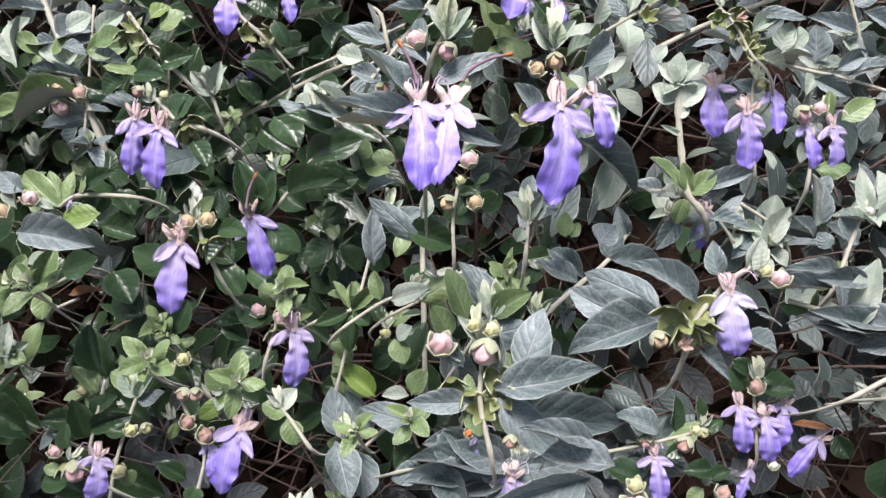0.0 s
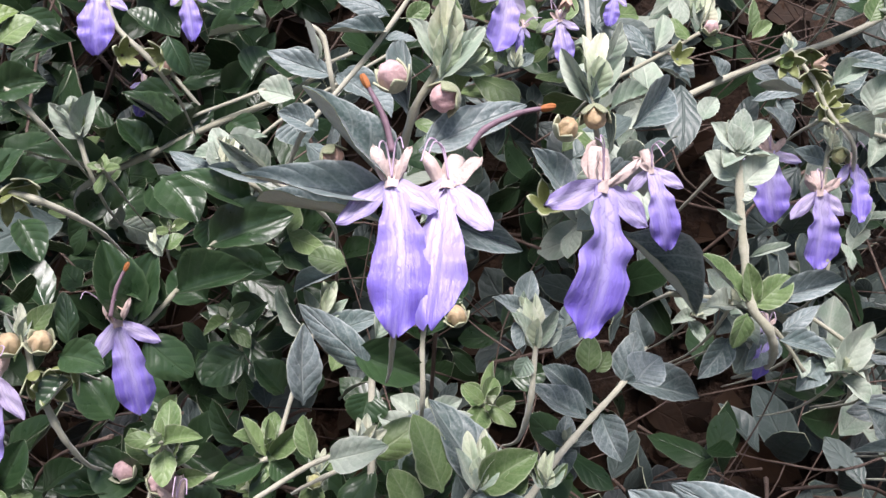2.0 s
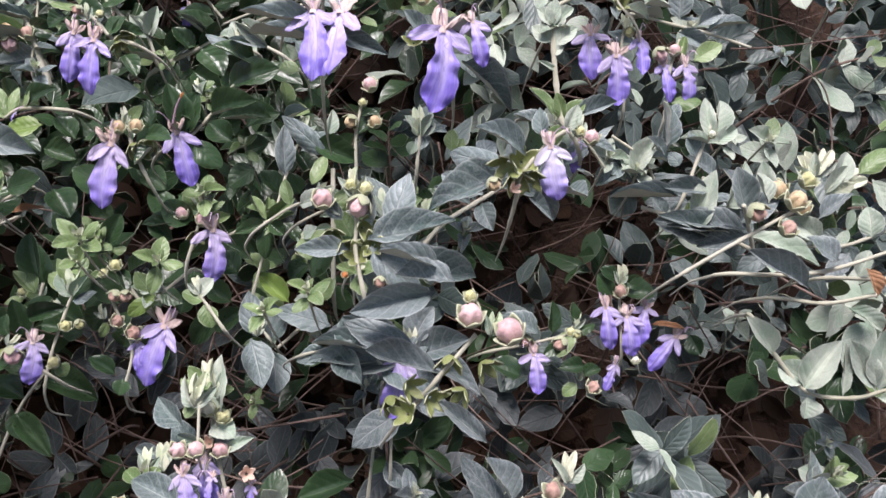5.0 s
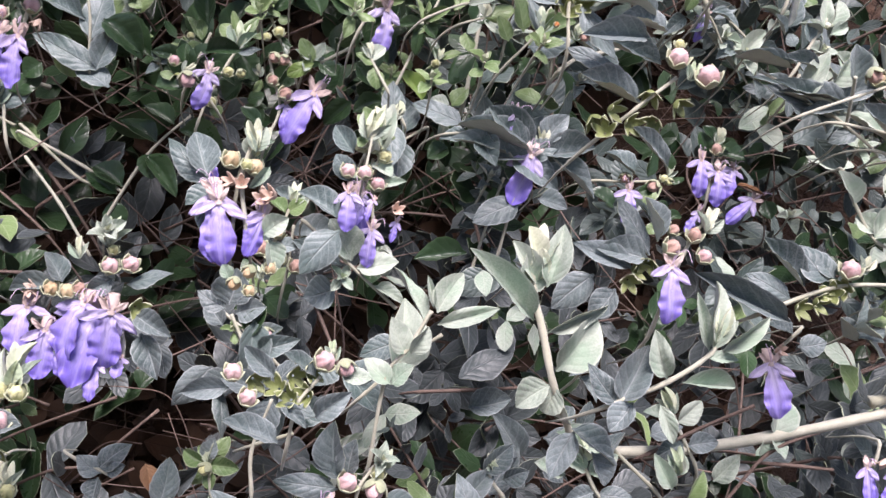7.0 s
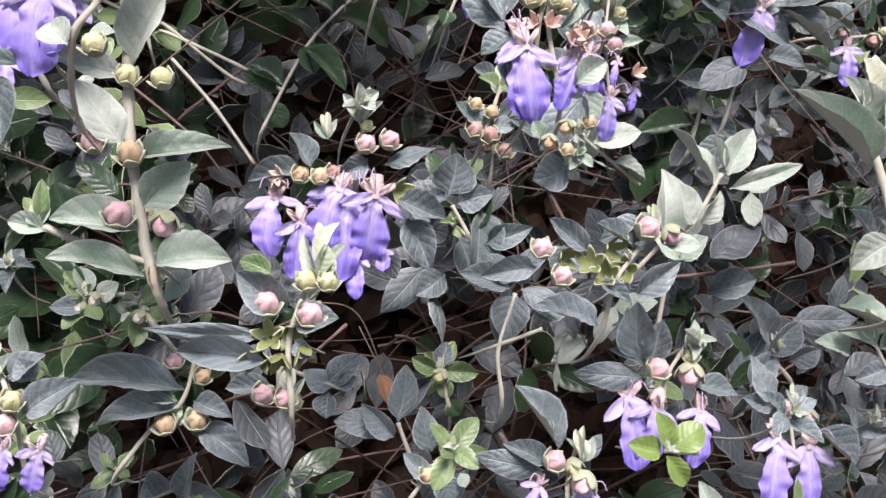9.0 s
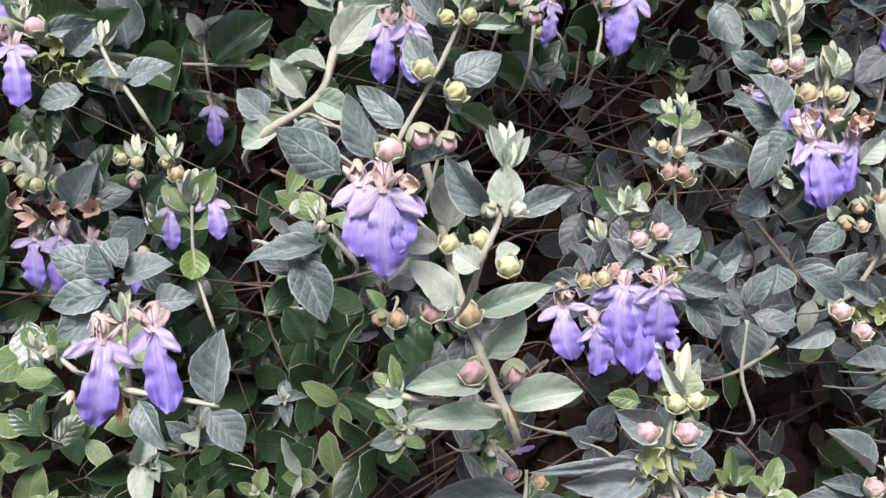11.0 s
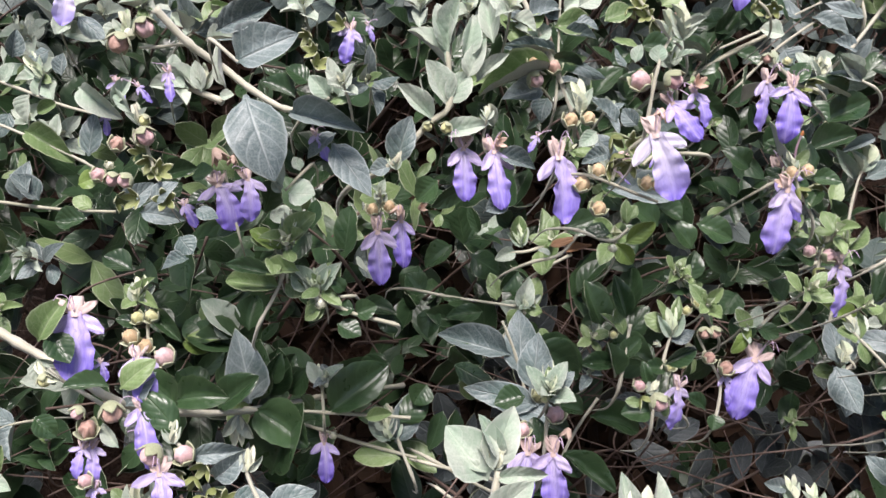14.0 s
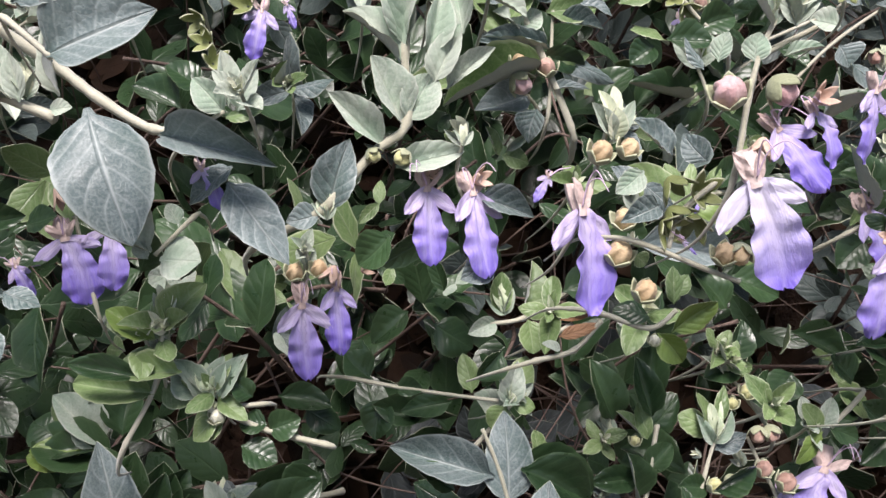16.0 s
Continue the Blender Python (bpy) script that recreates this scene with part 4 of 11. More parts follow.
L(s, "y", -41.1,240.5,640.5, -38.3,242.7,646.6, 4.2)
L(s, "y", -39.9,239.4,637.4, -32.6,239.9,639, 3.9)
L(s, "y", -41.1,240.3,640.1, -35.3,241.7,644, 3.3)
C(s, -44.5,237.7,632.7, 2.5)
L(s, "d", -45.2,239.5,637.7, -55.2,241.2,642.4, 9)
L(s, "d", -46.9,238.9,636.2, -61.8,238.6,635.3, 6)
L(s, "d", -51.8,237.2,631.5, -60.1,239.5,637.7, 6)
s = shoot("leafy_shoot", "light green shoot with six leaves in the shrub", -34.4,254.5,629.1, "leafy shoot", "leafy shoots of the shrub")
W(s, 0.72, 0.55, -34.4,254.5,629.1, -23.4,255.8,632.7)
L(s, "y", -23.8,255.9,633.1, -29.3,258.8,641, 4.1)
L(s, "y", -22.9,255.9,633.1, -14.6,258.5,640.2, 4.5)
L(s, "y", -23.1,256.3,634.1, -23.4,258.8,641, 2.9)
L(s, "d", -24.1,255.6,632.1, -34.7,254.1,628.1, 5.4)
L(s, "d", -22.7,255.6,632.1, -17.6,254.2,628.3, 5.4)
L(s, "d", -23.8,255.1,630.7, -22.9,251.5,620.8, 7)
s = shoot("leafy_shoot", "light green shoot with three leaves and a cream tip", -12.7,274.5,618.9, "leafy shoot", "leafy shoots of the shrub")
T(s, -13.5,274,617.7, -12.7,276.1,623.4)
B(s, "yl", -14.2,273.5,616.2, 1.6)
L(s, "y", -14.2,273.5,616.2, -15.7,270.6,608.3, 6.2)
L(s, "d", -15.4,274.7,619.4, -20.4,277.2,626.4, 6.5)
L(s, "y", -12.7,274.5,618.9, -5.1,276.1,623.4, 5.2)
s = shoot("leafy_shoot", "grey-green felted shoot with six leaves and a cream tip", -13.2,250.3,593.6, "leafy shoot", "leafy shoots of the shrub")
W(s, 0.72, 0.55, -13.2,250.3,593.6, -20.9,247.9,587.1)
L(s, "g", -21.4,248.7,589.1, -25.6,254.6,605.5, 9.5)
L(s, "g", -22.3,247.9,587, -20.8,242.6,572.3, 10.1)
L(s, "y", -22.3,248.2,587.7, -31.4,248.9,589.8, 5.9)
T(s, -21.8,248.2,587.7, -23.6,250,592.9)
L(s, "Y", -16.5,253.7,603.1, -27.1,257.5,613.4, 7.2)
L(s, "y", -23.8,257.6,613.7, -30.4,259.8,619.7, 5.9)
L(s, "d", -31.8,252.6,600, -42.7,250.2,593.1, 8.2)
s = shoot("leafy_shoot", "pale silvery felted shoot with five leaves in the shrub", -7.7,248.1,591.2, "leafy shoot", "leafy shoots of the shrub")
L(s, "p", -5.6,252.8,604.1, -14.3,252.7,603.7, 4.2)
L(s, "y", -4.9,252.8,604.1, -1.3,255.8,612.3, 7.5)
L(s, "p", -6.3,247.7,590.1, -6.3,251.4,600.4, 4.2)
L(s, "y", -5.2,246.5,586.7, -8.5,248.4,591.8, 5.2)
L(s, "d", -2.7,247.2,588.8, -9.9,244.8,582, 8.1)
B(s, "brown", -7.7,248.1,591.2, 1)
s = shoot("branch", "long pale felted branch with pale silvery felted leaves", -0.5,254.9,609.1, "branch", "branches of the shrub")
W(s, 1.1, 0.8, -0.5,254.9,609.1, -0.9,261.6,627.9, -1.5,269.4,649.1)
L(s, "p", -1.3,263.4,632.6, -6,263.5,633, 1.6)
L(s, "p", -1,263.4,632.6, 2.3,263.5,633, 1.6)
L(s, "p", -1.3,261.9,628.5, -7.8,261.9,628.5, 2)
L(s, "d", -1.9,267.2,643.2, -3.7,264.7,636.4, 9.8)
L(s, "d", -0,261.6,627.9, -10,256.7,614.2, 7.2)
s = shoot("leafy_shoot", "pale silvery felted shoot with three leaves and a cream tip", 10.3,261.6,627.9, "leafy shoot", "leafy shoots of the shrub")
W(s, 0.72, 0.55, 10.3,261.6,627.9, 10.3,264.1,634.7)
L(s, "p", 8.1,264.2,635, -0.1,265.3,638.1, 5.2)
L(s, "p", 11.7,264.2,635, 21.9,265.3,638.1, 5.9)
T(s, 10.3,263.6,633.3, 10.2,266.8,642.2)
L(s, "d", 13.5,261.6,627.9, 6.3,259.8,622.8, 9.8)
s = shoot("leafy_shoot", "light green shoot with four leaves and a cream tip", 24.5,227.4,632.9, "leafy shoot", "leafy shoots of the shrub")
W(s, 0.72, 0.55, 24.5,227.4,632.9, 22.9,230.1,640.4)
L(s, "y", 20.8,229.9,639.8, 18.9,233.8,650.4, 6.3)
L(s, "y", 23.7,230.4,641.1, 28.2,231.7,644.9, 4.9)
T(s, 31.7,230.7,641.9, 32,233.1,648.6)
L(s, "y", 30.9,230.7,641.9, 28.5,232.8,647.9, 2.6)
L(s, "y", 32,230.7,641.9, 35.7,232.3,646.4, 2.6)
s = shoot("leafy_shoot", "light green shoot with five leaves in the shrub", 33.5,286.3,638, "leafy shoot", "leafy shoots of the shrub")
L(s, "y", 28.9,283.6,630.3, 28.8,287.8,642, 4.9)
L(s, "y", 27.7,283.6,630.3, 21.5,285.7,636.2, 5.6)
L(s, "y", 30,283.6,630.4, 35,284.5,632.9, 4.9)
B(s, "p", 28.7,283.7,630.7, 1.4)
L(s, "d", 27.7,282.4,627.1, 21.9,279.7,619.8, 7)
L(s, "d", 33.5,286.3,638, 43.2,287,639.9, 8)
s = shoot("leafy_shoot", "pale silvery felted shoot with seven leaves and a cream tip", 28.4,235.8,658.7, "leafy shoot", "leafy shoots of the shrub")
W(s, 0.72, 0.55, 28.4,235.8,658.7, 29.1,239.1,667.7)
T(s, 29.1,238.8,666.9, 28.3,242.4,676.9)
L(s, "p", 29.6,239.2,668, 24,241.3,673.6, 3.1)
L(s, "p", 30.2,239,667.4, 33.9,240.6,671.9, 4)
L(s, "p", 27.5,238.4,665.9, 25.8,237,662, 4)
L(s, "g", 30.7,239.4,668.4, 37.9,240.2,670.7, 3.4)
L(s, "y", 39.5,237.5,663.2, 39.5,239.9,669.9, 4.9)
L(s, "y", 41.1,237.5,663.2, 43.4,238.8,667, 3.4)
L(s, "g", 49,236.9,661.7, 53.8,238.5,666.2, 8.6)
s = shoot("flowering_shoot", "grey-green felted shoot with two violet flowers and tan buds", 39.2,238.6,684.2, "flowering shoot", "flowering shoots of the shrub")
W(s, 0.65, 0.5, 39.2,238.6,684.2, 36.6,234.9,703.5, 34,234.7,714.5, 33.3,237.9,723.4, 34.3,249.7,732.6)
T(s, 33.4,234.8,714.9, 33.6,239,726.4)
F(s, 35,227.3,703.1, 31.7,221.3,677.5, 0.98)
F(s, 44.2,231.2,704.9, 47.9,226.3,691.6, 0.85)
B(s, "tan", 29,233.1,710.2, 1.9)
B(s, "tan", 33.8,233.8,712.1, 2)
L(s, "g", 30.5,228.8,698.4, 23.1,231.9,706.9, 5.3)
L(s, "p", 36.9,234.4,713.8, 44.8,235.8,717.7, 3.4)
L(s, "g", 34.4,234.4,713.8, 30.4,236.7,720, 2.6)
L(s, "g", 41.5,235.1,692.1, 59,230.4,679.2, 6.1)
L(s, "g", 35.2,230.4,702.8, 49.4,244.1,699.5, 3.9)
C(s, 26.4,228.9,698.6, 2.5)
L(s, "g", 41,233.4,711.1, 49.4,245.9,716.1, 7.4)
s = shoot("leafy_shoot", "pale silvery felted shoot with twelve leaves in the shrub", 81.5,252.7,666.5, "leafy shoot", "leafy shoots of the shrub")
W(s, 1.2, 0.9, 81.5,252.7,666.5, 77.5,254.6,671.6, 75.8,258.6,682.6, 74.7,262.6,693.6, 74.4,265.4,701.5)
L(s, "p", 74,265.3,701.2, 69.3,267.8,708.1, 4.8)
L(s, "p", 74.5,265.4,701.5, 75.5,268.7,710.6, 5.4)
L(s, "p", 75.1,265.3,701.2, 81.4,267.7,707.8, 4.5)
L(s, "p", 74.1,263.6,696.4, 67.2,265.4,701.5, 6.6)
L(s, "p", 75.4,263.1,695.2, 82.1,265.3,701.2, 6.6)
L(s, "p", 74.2,262.2,692.6, 78.1,262.8,694.4, 3.9)
L(s, "p", 75.8,260.3,687.3, 69.4,261.3,690.1, 2.1)
L(s, "p", 76.8,257.9,680.7, 86.8,259.1,684.2, 2.4)
L(s, "y", 77.3,254.6,671.6, 66.1,258,681, 6.3)
L(s, "y", 78.1,254.3,670.8, 85.2,256.6,677.2, 6.3)
L(s, "y", 78.5,254.6,671.6, 75.6,257.5,679.7, 4.5)
L(s, "y", 76.8,253.9,669.7, 74.8,251.3,662.4, 6.6)
L(s, "g", 82.3,254.8,672.2, 96.2,256.3,676.3, 5.7)
L(s, "g", 84,252,664.5, 96.6,251.1,662.2, 5.4)
s = shoot("flowering_shoot", "grey-green felted shoot with one violet flower", 65.6,266,669.1, "flowering shoot", "flowering shoots of the shrub")
W(s, 0.65, 0.5, 65.6,266,669.1, 79.6,265.4,667.5, 88.7,263.3,661.8, 95.4,260.4,653.5)
F(s, 86.3,263.8,663.1, 84.2,259.7,651.5, 0.8)
L(s, "g", 73.5,265.7,668.3, 62.1,266.3,669.9, 6.3)
L(s, "g", 77.9,262.8,660.1, 70.9,259.8,651.8, 6.3)
L(s, "g", 89.3,262.8,660.1, 80.5,260.4,653.5, 6.3)
L(s, "g", 90.1,263.3,661.8, 97.1,265.7,668.4, 5)
s = shoot("flowering_shoot", "grey-green felted shoot with three violet flowers and yellow-green bud", 103.1,273.2,675.4, "flowering shoot", "flowering shoots of the shrub")
W(s, 0.65, 0.5, 103.1,273.2,675.4, 102.2,279.9,693.8, 103.9,283.6,703.9, 104.8,288.4,717.2)
F(s, 99.4,276,691.9, 100.4,272.7,673.9, 1.08)
F(s, 108.6,281.2,697.5, 109,276.3,683.8, 0.864)
F(s, 92.5,289.9,697.8, 93.6,284,681.5, 1.08)
B(s, "yl", 104.8,281.6,698.5, 1.8)
T(s, 103.9,282,699.7, 103,284.3,705.9)
C(s, 100.7,288.1,716.4, 2.5)
C(s, 104.8,287.1,713.6, 2.5)
C(s, 103,285.7,709.7, 2.5)
C(s, 98.5,289.6,720.6, 2.5)
L(s, "g", 103,286.5,711.9, 112.4,288.9,718.6, 6.4)
L(s, "p", 109.3,272.6,673.8, 105.8,274.8,679.6, 3.8)
L(s, "g", 96.8,286,710.5, 86.1,287.2,713.8, 4.8)
L(s, "g", 93.3,282.9,702.2, 87.9,285.4,708.8, 4.8)
s = shoot("flowering_shoot", "light green shoot with two violet flowers and pink buds", 114.2,257.7,674.2, "flowering shoot", "flowering shoots of the shrub")
W(s, 0.65, 0.5, 114.2,257.7,674.2, 115.8,262.9,688.5, 119.2,266.4,698.1)
F(s, 113.3,263.4,689.8, 115.9,258.9,677.4, 0.8)
F(s, 120.4,261.5,690.5, 122.4,258.8,677.1, 1)
B(s, "pink", 111.6,264.3,692.5, 2.3)
B(s, "pink", 116.7,264.9,694.1, 1.9)
L(s, "y", 124.3,263.9,691.4, 133.5,265.9,696.8, 6.7)
L(s, "y", 120,263.9,691.4, 120.9,267,700, 3.3)
L(s, "y", 115.9,258.9,677.4, 126,259.5,679, 6.7)
s = shoot("leafy_shoot", "grey-green felted shoot with eleven leaves in the shrub", 109.1,296.5,704.7, "leafy shoot", "leafy shoots of the shrub")
W(s, 0.72, 0.55, 109.1,296.5,704.7, 124.8,295.2,701.3, 137.8,294.3,698.7, 154.5,292.5,693.9)
L(s, "g", 127,296.1,703.5, 126.1,300.1,714.7, 9.3)
L(s, "g", 121.1,296.1,703.5, 108.1,296.6,704.9, 4)
L(s, "g", 126.7,296.1,703.5, 136.3,296.6,705, 3.3)
L(s, "g", 134.1,295.2,701.3, 144.3,297.3,707.1, 6)
L(s, "g", 137.8,294.6,699.6, 152.6,296.2,704, 5.7)
L(s, "g", 140.6,299.3,712.7, 126.3,301.7,719.2, 6)
L(s, "g", 141.5,299.3,712.7, 146.1,296.2,703.9, 5)
L(s, "g", 143.3,301.9,719.6, 154.5,299.3,712.7, 6)
W(s, 0.72, 0.55, 137.7,304.4,726.6, 140.6,300.6,716.1, 144.3,296.2,703.9)
L(s, "g", 139.6,302.5,721.4, 148.9,304.1,725.8, 5)
L(s, "g", 126.7,294.3,698.7, 137.8,292.1,692.6, 6)
L(s, "g", 110,293,695.1, 98.9,293.7,696.8, 5)
s = shoot("leafy_shoot", "grey-green felted shoot with nine leaves in the shrub", 116.9,235.3,650.6, "leafy shoot", "leafy shoots of the shrub")
W(s, 0.72, 0.55, 116.9,235.3,650.6, 121.7,239.7,662.7, 127.3,244.6,676.3)
L(s, "p", 126.5,241.7,668.4, 123.3,246.3,681.1, 5.2)
L(s, "p", 127.5,242.3,669.9, 129.7,246.1,680.5, 5.2)
L(s, "p", 124.9,241.2,666.9, 115.6,242,669, 4)
L(s, "g", 120.9,239.6,662.3, 118.1,242.5,670.5, 5.8)
L(s, "p", 128.1,241.3,667.2, 134.5,243,671.7, 5.2)
B(s, "p", 125.7,242.1,669.5, 1.2)
L(s, "g", 115.3,238.6,659.6, 112.1,240.2,664.1, 4.9)
L(s, "g", 110.5,240.5,664.9, 108.5,245.7,679.2, 7.2)
L(s, "g", 110.5,239.7,662.6, 103.2,241.6,667.9, 3.8)
L(s, "g", 112,243.5,673.2, 115.2,245.7,679.2, 5.8)
s = shoot("leafy_shoot", "grey-green felted shoot with five leaves in the shrub", 131.1,263.4,640.2, "leafy shoot", "leafy shoots of the shrub")
W(s, 0.72, 0.55, 131.1,263.4,640.2, 133.8,266.8,649.5)
L(s, "g", 131.7,264.2,642.4, 113.2,265.1,644.7, 4.9)
L(s, "g", 132,264.2,642.4, 148.2,265.1,644.8, 5.5)
L(s, "g", 131.3,263.6,640.7, 132.1,260.4,631.7, 6.8)
L(s, "g", 139.2,260.7,632.6, 139.2,264.3,642.7, 9.1)
L(s, "g", 119.5,261.9,635.9, 114.1,264.3,642.7, 6.5)
s = shoot("leafy_shoot", "pale silvery felted shoot with five leaves in the shrub", 114,267.4,651.1, "leafy shoot", "leafy shoots of the shrub")
W(s, 0.72, 0.55, 114,267.4,651.1, 110.4,269.2,656.2, 99.6,271.7,662.9)
L(s, "p", 106.9,266.5,648.5, 102.3,269.5,657, 7.1)
L(s, "p", 107.8,266.8,649.4, 114,271.2,661.6, 7.1)
L(s, "p", 105.1,266.2,647.7, 97.9,267.4,651.1, 5.8)
L(s, "g", 114,269.1,655.8, 123,268.6,654.5, 3.2)
L(s, "g", 103.2,268,652.8, 96.1,265.6,646, 6.5)
s = shoot("leafy_shoot", "grey-green felted shoot with three leaves in the shrub", 131,221.3,632.7, "leafy shoot", "leafy shoots of the shrub")
L(s, "g", 129.4,223.9,639.7, 107.2,226.4,646.7, 7.9)
L(s, "g", 131,223.2,637.8, 119.3,224.1,640.3, 6.2)
L(s, "g", 131,221.3,632.7, 123.2,225.6,644.4, 8.4)
s = shoot("flowering_shoot", "grey-green felted shoot with one violet flower and pink buds", 53.6,144.9,661.3, "flowering shoot", "flowering shoots of the shrub")
W(s, 0.5, 0.5, 50,149.2,671.7, 51,150.4,676.4, 57.7,153.1,683.8, 63.5,154.3,687.2)
F(s, 57,150.6,683.4, 59.4,148.4,670.8, 1.1, 1)
B(s, "pink", 66.5,153.3,684.4, 1.6)
T(s, 62.7,153.4,684.6, 64.2,155.2,689.8)
B(s, "yl", 64,153.7,685.7, 1.1)
L(s, "g", 55.9,153.4,684.7, 54.8,155.7,691, 4)
L(s, "p", 60.9,153.7,685.7, 63.4,155.9,691.6, 3.7)
C(s, 47.4,151.1,678.3, 2.8)
C(s, 49.7,150.1,675.3, 2.8)
C(s, 51.2,151.5,679.3, 2.8)
C(s, 52.6,150.2,675.9, 2.8)
B(s, "tan", 44.5,149.5,673.9, 1.5)
B(s, "dead", 49,149.2,673, 1.4)
L(s, "g", 51.5,150.0,680.8, 40.4,160.0,686.1, 5.6)
L(s, "g", 49.2,165.0,673.0, 34.4,178.0,677.8, 7.6)
L(s, "g", 49.4,160.0,673.6, 29.3,160.0,667.4, 8.8)
L(s, "g", 45.5,185.0,662.5, 33.9,195.0,665.6, 7.6)
L(s, "g", 62.2,155.7,671, 65.9,148.6,671.4, 3.7)
L(s, "g", 64.9,157.5,676.1, 67.6,150.9,677.7, 2.4)
L(s, "g", 54.1,152.9,670.1, 57.6,147.3,667.6, 2.8)
L(s, "g", 54.9,152.0,672.8, 60.9,156.0,663.6, 5)
s = shoot("flowering_shoot", "grey-green felted shoot with pink buds", 14.8,157.2,644.8, "flowering shoot", "flowering shoots of the shrub")
W(s, 0.65, 0.5, 14.8,157.2,644.8, 12.7,160.7,654.5, 13.3,164.6,665.3)
B(s, "pink", 4.7,164.7,665.6, 2.3)
B(s, "pink", 13.5,164.1,664, 2.5)
T(s, 12.7,164.8,665.8, 11.8,167.5,673.4)
B(s, "yl", 15,165.7,668.3, 1.5)
B(s, "yl", 11.3,166,669.1, 1.3)
C(s, 7,161.9,657.7, 2.5)
C(s, 10.2,160.9,655, 2.5)
C(s, 15,162.4,659.4, 2.5)
C(s, 13,160.1,652.9, 2.5)
C(s, 16.8,161.1,655.6, 2.5)
L(s, "g", 21,162.6,659.9, 25.1,167,672, 8.3)
L(s, "g", 15.6,161.5,656.7, 37.3,162.8,660.5, 8.5)
L(s, "g", 16.2,160.9,655, 29.1,156.8,643.9, 7.7)
L(s, "g", 22.7,166.7,647.7, 42.9,167.8,644.8, 8.7)
L(s, "g", 11,160.6,654.3, -2,160.8,654.7, 5.2)
L(s, "g", 16.7,162.6,659.9, 16.1,166.4,670.2, 5)
L(s, "g", 9.3,163,661, 4.6,165.4,667.5, 4.1)
L(s, "p", 9.3,163.4,662.1, 5.8,164.2,664.2, 2.5)
B(s, "orange", 10.2,158.5,648.4, 0.8)
B(s, "brown", 18.8,157.9,646.9, 1.3)
s = shoot("flowering_shoot", "grey-green felted shoot with two violet flowers", 23.9,214.3,593.1, "flowering shoot", "flowering shoots of the shrub")
W(s, 0.65, 0.5, 23.9,214.3,593.1, 17.5,216,597.6, 14.3,217.6,602.1)
F(s, 15.3,215.4,613.6, 15.9,217.6,602.1, 0.8)
L(s, "g", 15.1,216.3,598.3, 3.8,220.3,609.3, 9.8)
L(s, "g", 15.9,216.1,597.9, -4.7,217,600.2, 7.8)
L(s, "g", 17.5,216,597.6, 36.8,213.3,590.1, 12.1)
L(s, "g", 22.3,216,597.6, 33.5,218.7,605.2, 8.7)
L(s, "g", 30.3,216,597.6, 43.1,217.1,600.7, 7.2)
F(s, 9.5,217.1,600.6, 12.7,216,597.6, 0.5)
s = shoot("flowering_shoot", "dark green glossy shoot with five violet flowers and brownish pink buds", 101,234.6,595.1, "flowering shoot", "flowering shoots of the shrub")
W(s, 0.65, 0.5, 101,234.6,595.1, 100.1,239.3,608.1, 100.1,244,621)
F(s, 94.8,237.8,609.9, 96.7,234.5,594.8, 0.972)
F(s, 101.6,234.9,607.7, 104,233.7,592.7, 1.08)
F(s, 109.3,239.6,608.9, 107,235.2,596.7, 0.972)
F(s, 99,233,590.6, 95.5,229.6,581.3, 0.864)
F(s, 120.3,236.2,599.7, 110.5,232.1,588.3, 0.864)
B(s, "brown", 99.8,241.4,613.9, 2.2)
T(s, 100.1,242.1,615.8, 100.1,244.7,623)
L(s, "d", 99.2,242.7,617.4, 92.9,244.1,621.3, 5.6)
L(s, "d", 101,242.5,617, 109.2,242.6,617.1, 5.3)
L(s, "d", 101.8,241,612.9, 112.2,241,612.9, 8.4)
L(s, "d", 97.5,241,612.9, 92.4,243.4,619.4, 6.2)
L(s, "dead", 111.3,237.5,603.2, 123.4,237.2,602.5, 3.1)
L(s, "d", 125.1,236.4,600, 128.6,234,593.6, 6.8)
B(s, "p", 105.3,233.3,591.6, 1.4)
s = shoot("flowering_shoot", "dark green glossy shoot with one violet flower and brownish pink buds", 56.8,241.1,590.8, "flowering shoot", "flowering shoots of the shrub")
W(s, 0.65, 0.5, 56.8,241.1,590.8, 70.1,242,593.3, 84.6,243.2,596.7)
F(s, 71,239.1,591.1, 72.8,236,576.7, 1)
B(s, "brown", 80.2,242,593.4, 2.4)
B(s, "brown", 68.3,242.3,594.2, 2)
B(s, "yl", 84.2,243.5,597.5, 1.5)
B(s, "yl", 86.5,243.2,596.7, 1.5)
T(s, 86,243.8,598.4, 87,245.9,604.2)
L(s, "d", 78,243.2,596.7, 77.1,247.3,607.8, 6.1)
L(s, "d", 81.6,242,593.4, 74.5,240.6,589.5, 4.8)
L(s, "g", 72.7,243.2,596.7, 58.2,245,601.6, 8.9)
L(s, "d", 85.1,244.4,600, 84.2,247.1,607.5, 3.5)
L(s, "d", 86.9,243.2,596.7, 92.7,244.7,600.9, 4.5)
L(s, "d", 89.6,239.3,585.9, 80.7,239.3,585.9, 6.4)
L(s, "d", 66.6,238.1,582.5, 55.9,239.9,587.5, 9.6)
s = shoot("leafy_shoot", "light green shoot with two leaves and a cream tip", 89.6,238.1,582.6, "leafy shoot", "leafy shoots of the shrub")
T(s, 87.8,237.5,580.9, 86.9,239,585.1)
B(s, "brown", 92.2,236.9,579.2, 2.3)
L(s, "y", 86.9,237.2,580.1, 81.6,236,576.7, 4.8)
L(s, "d", 89.6,238.1,582.6, 94.9,239.3,585.9, 4.8)
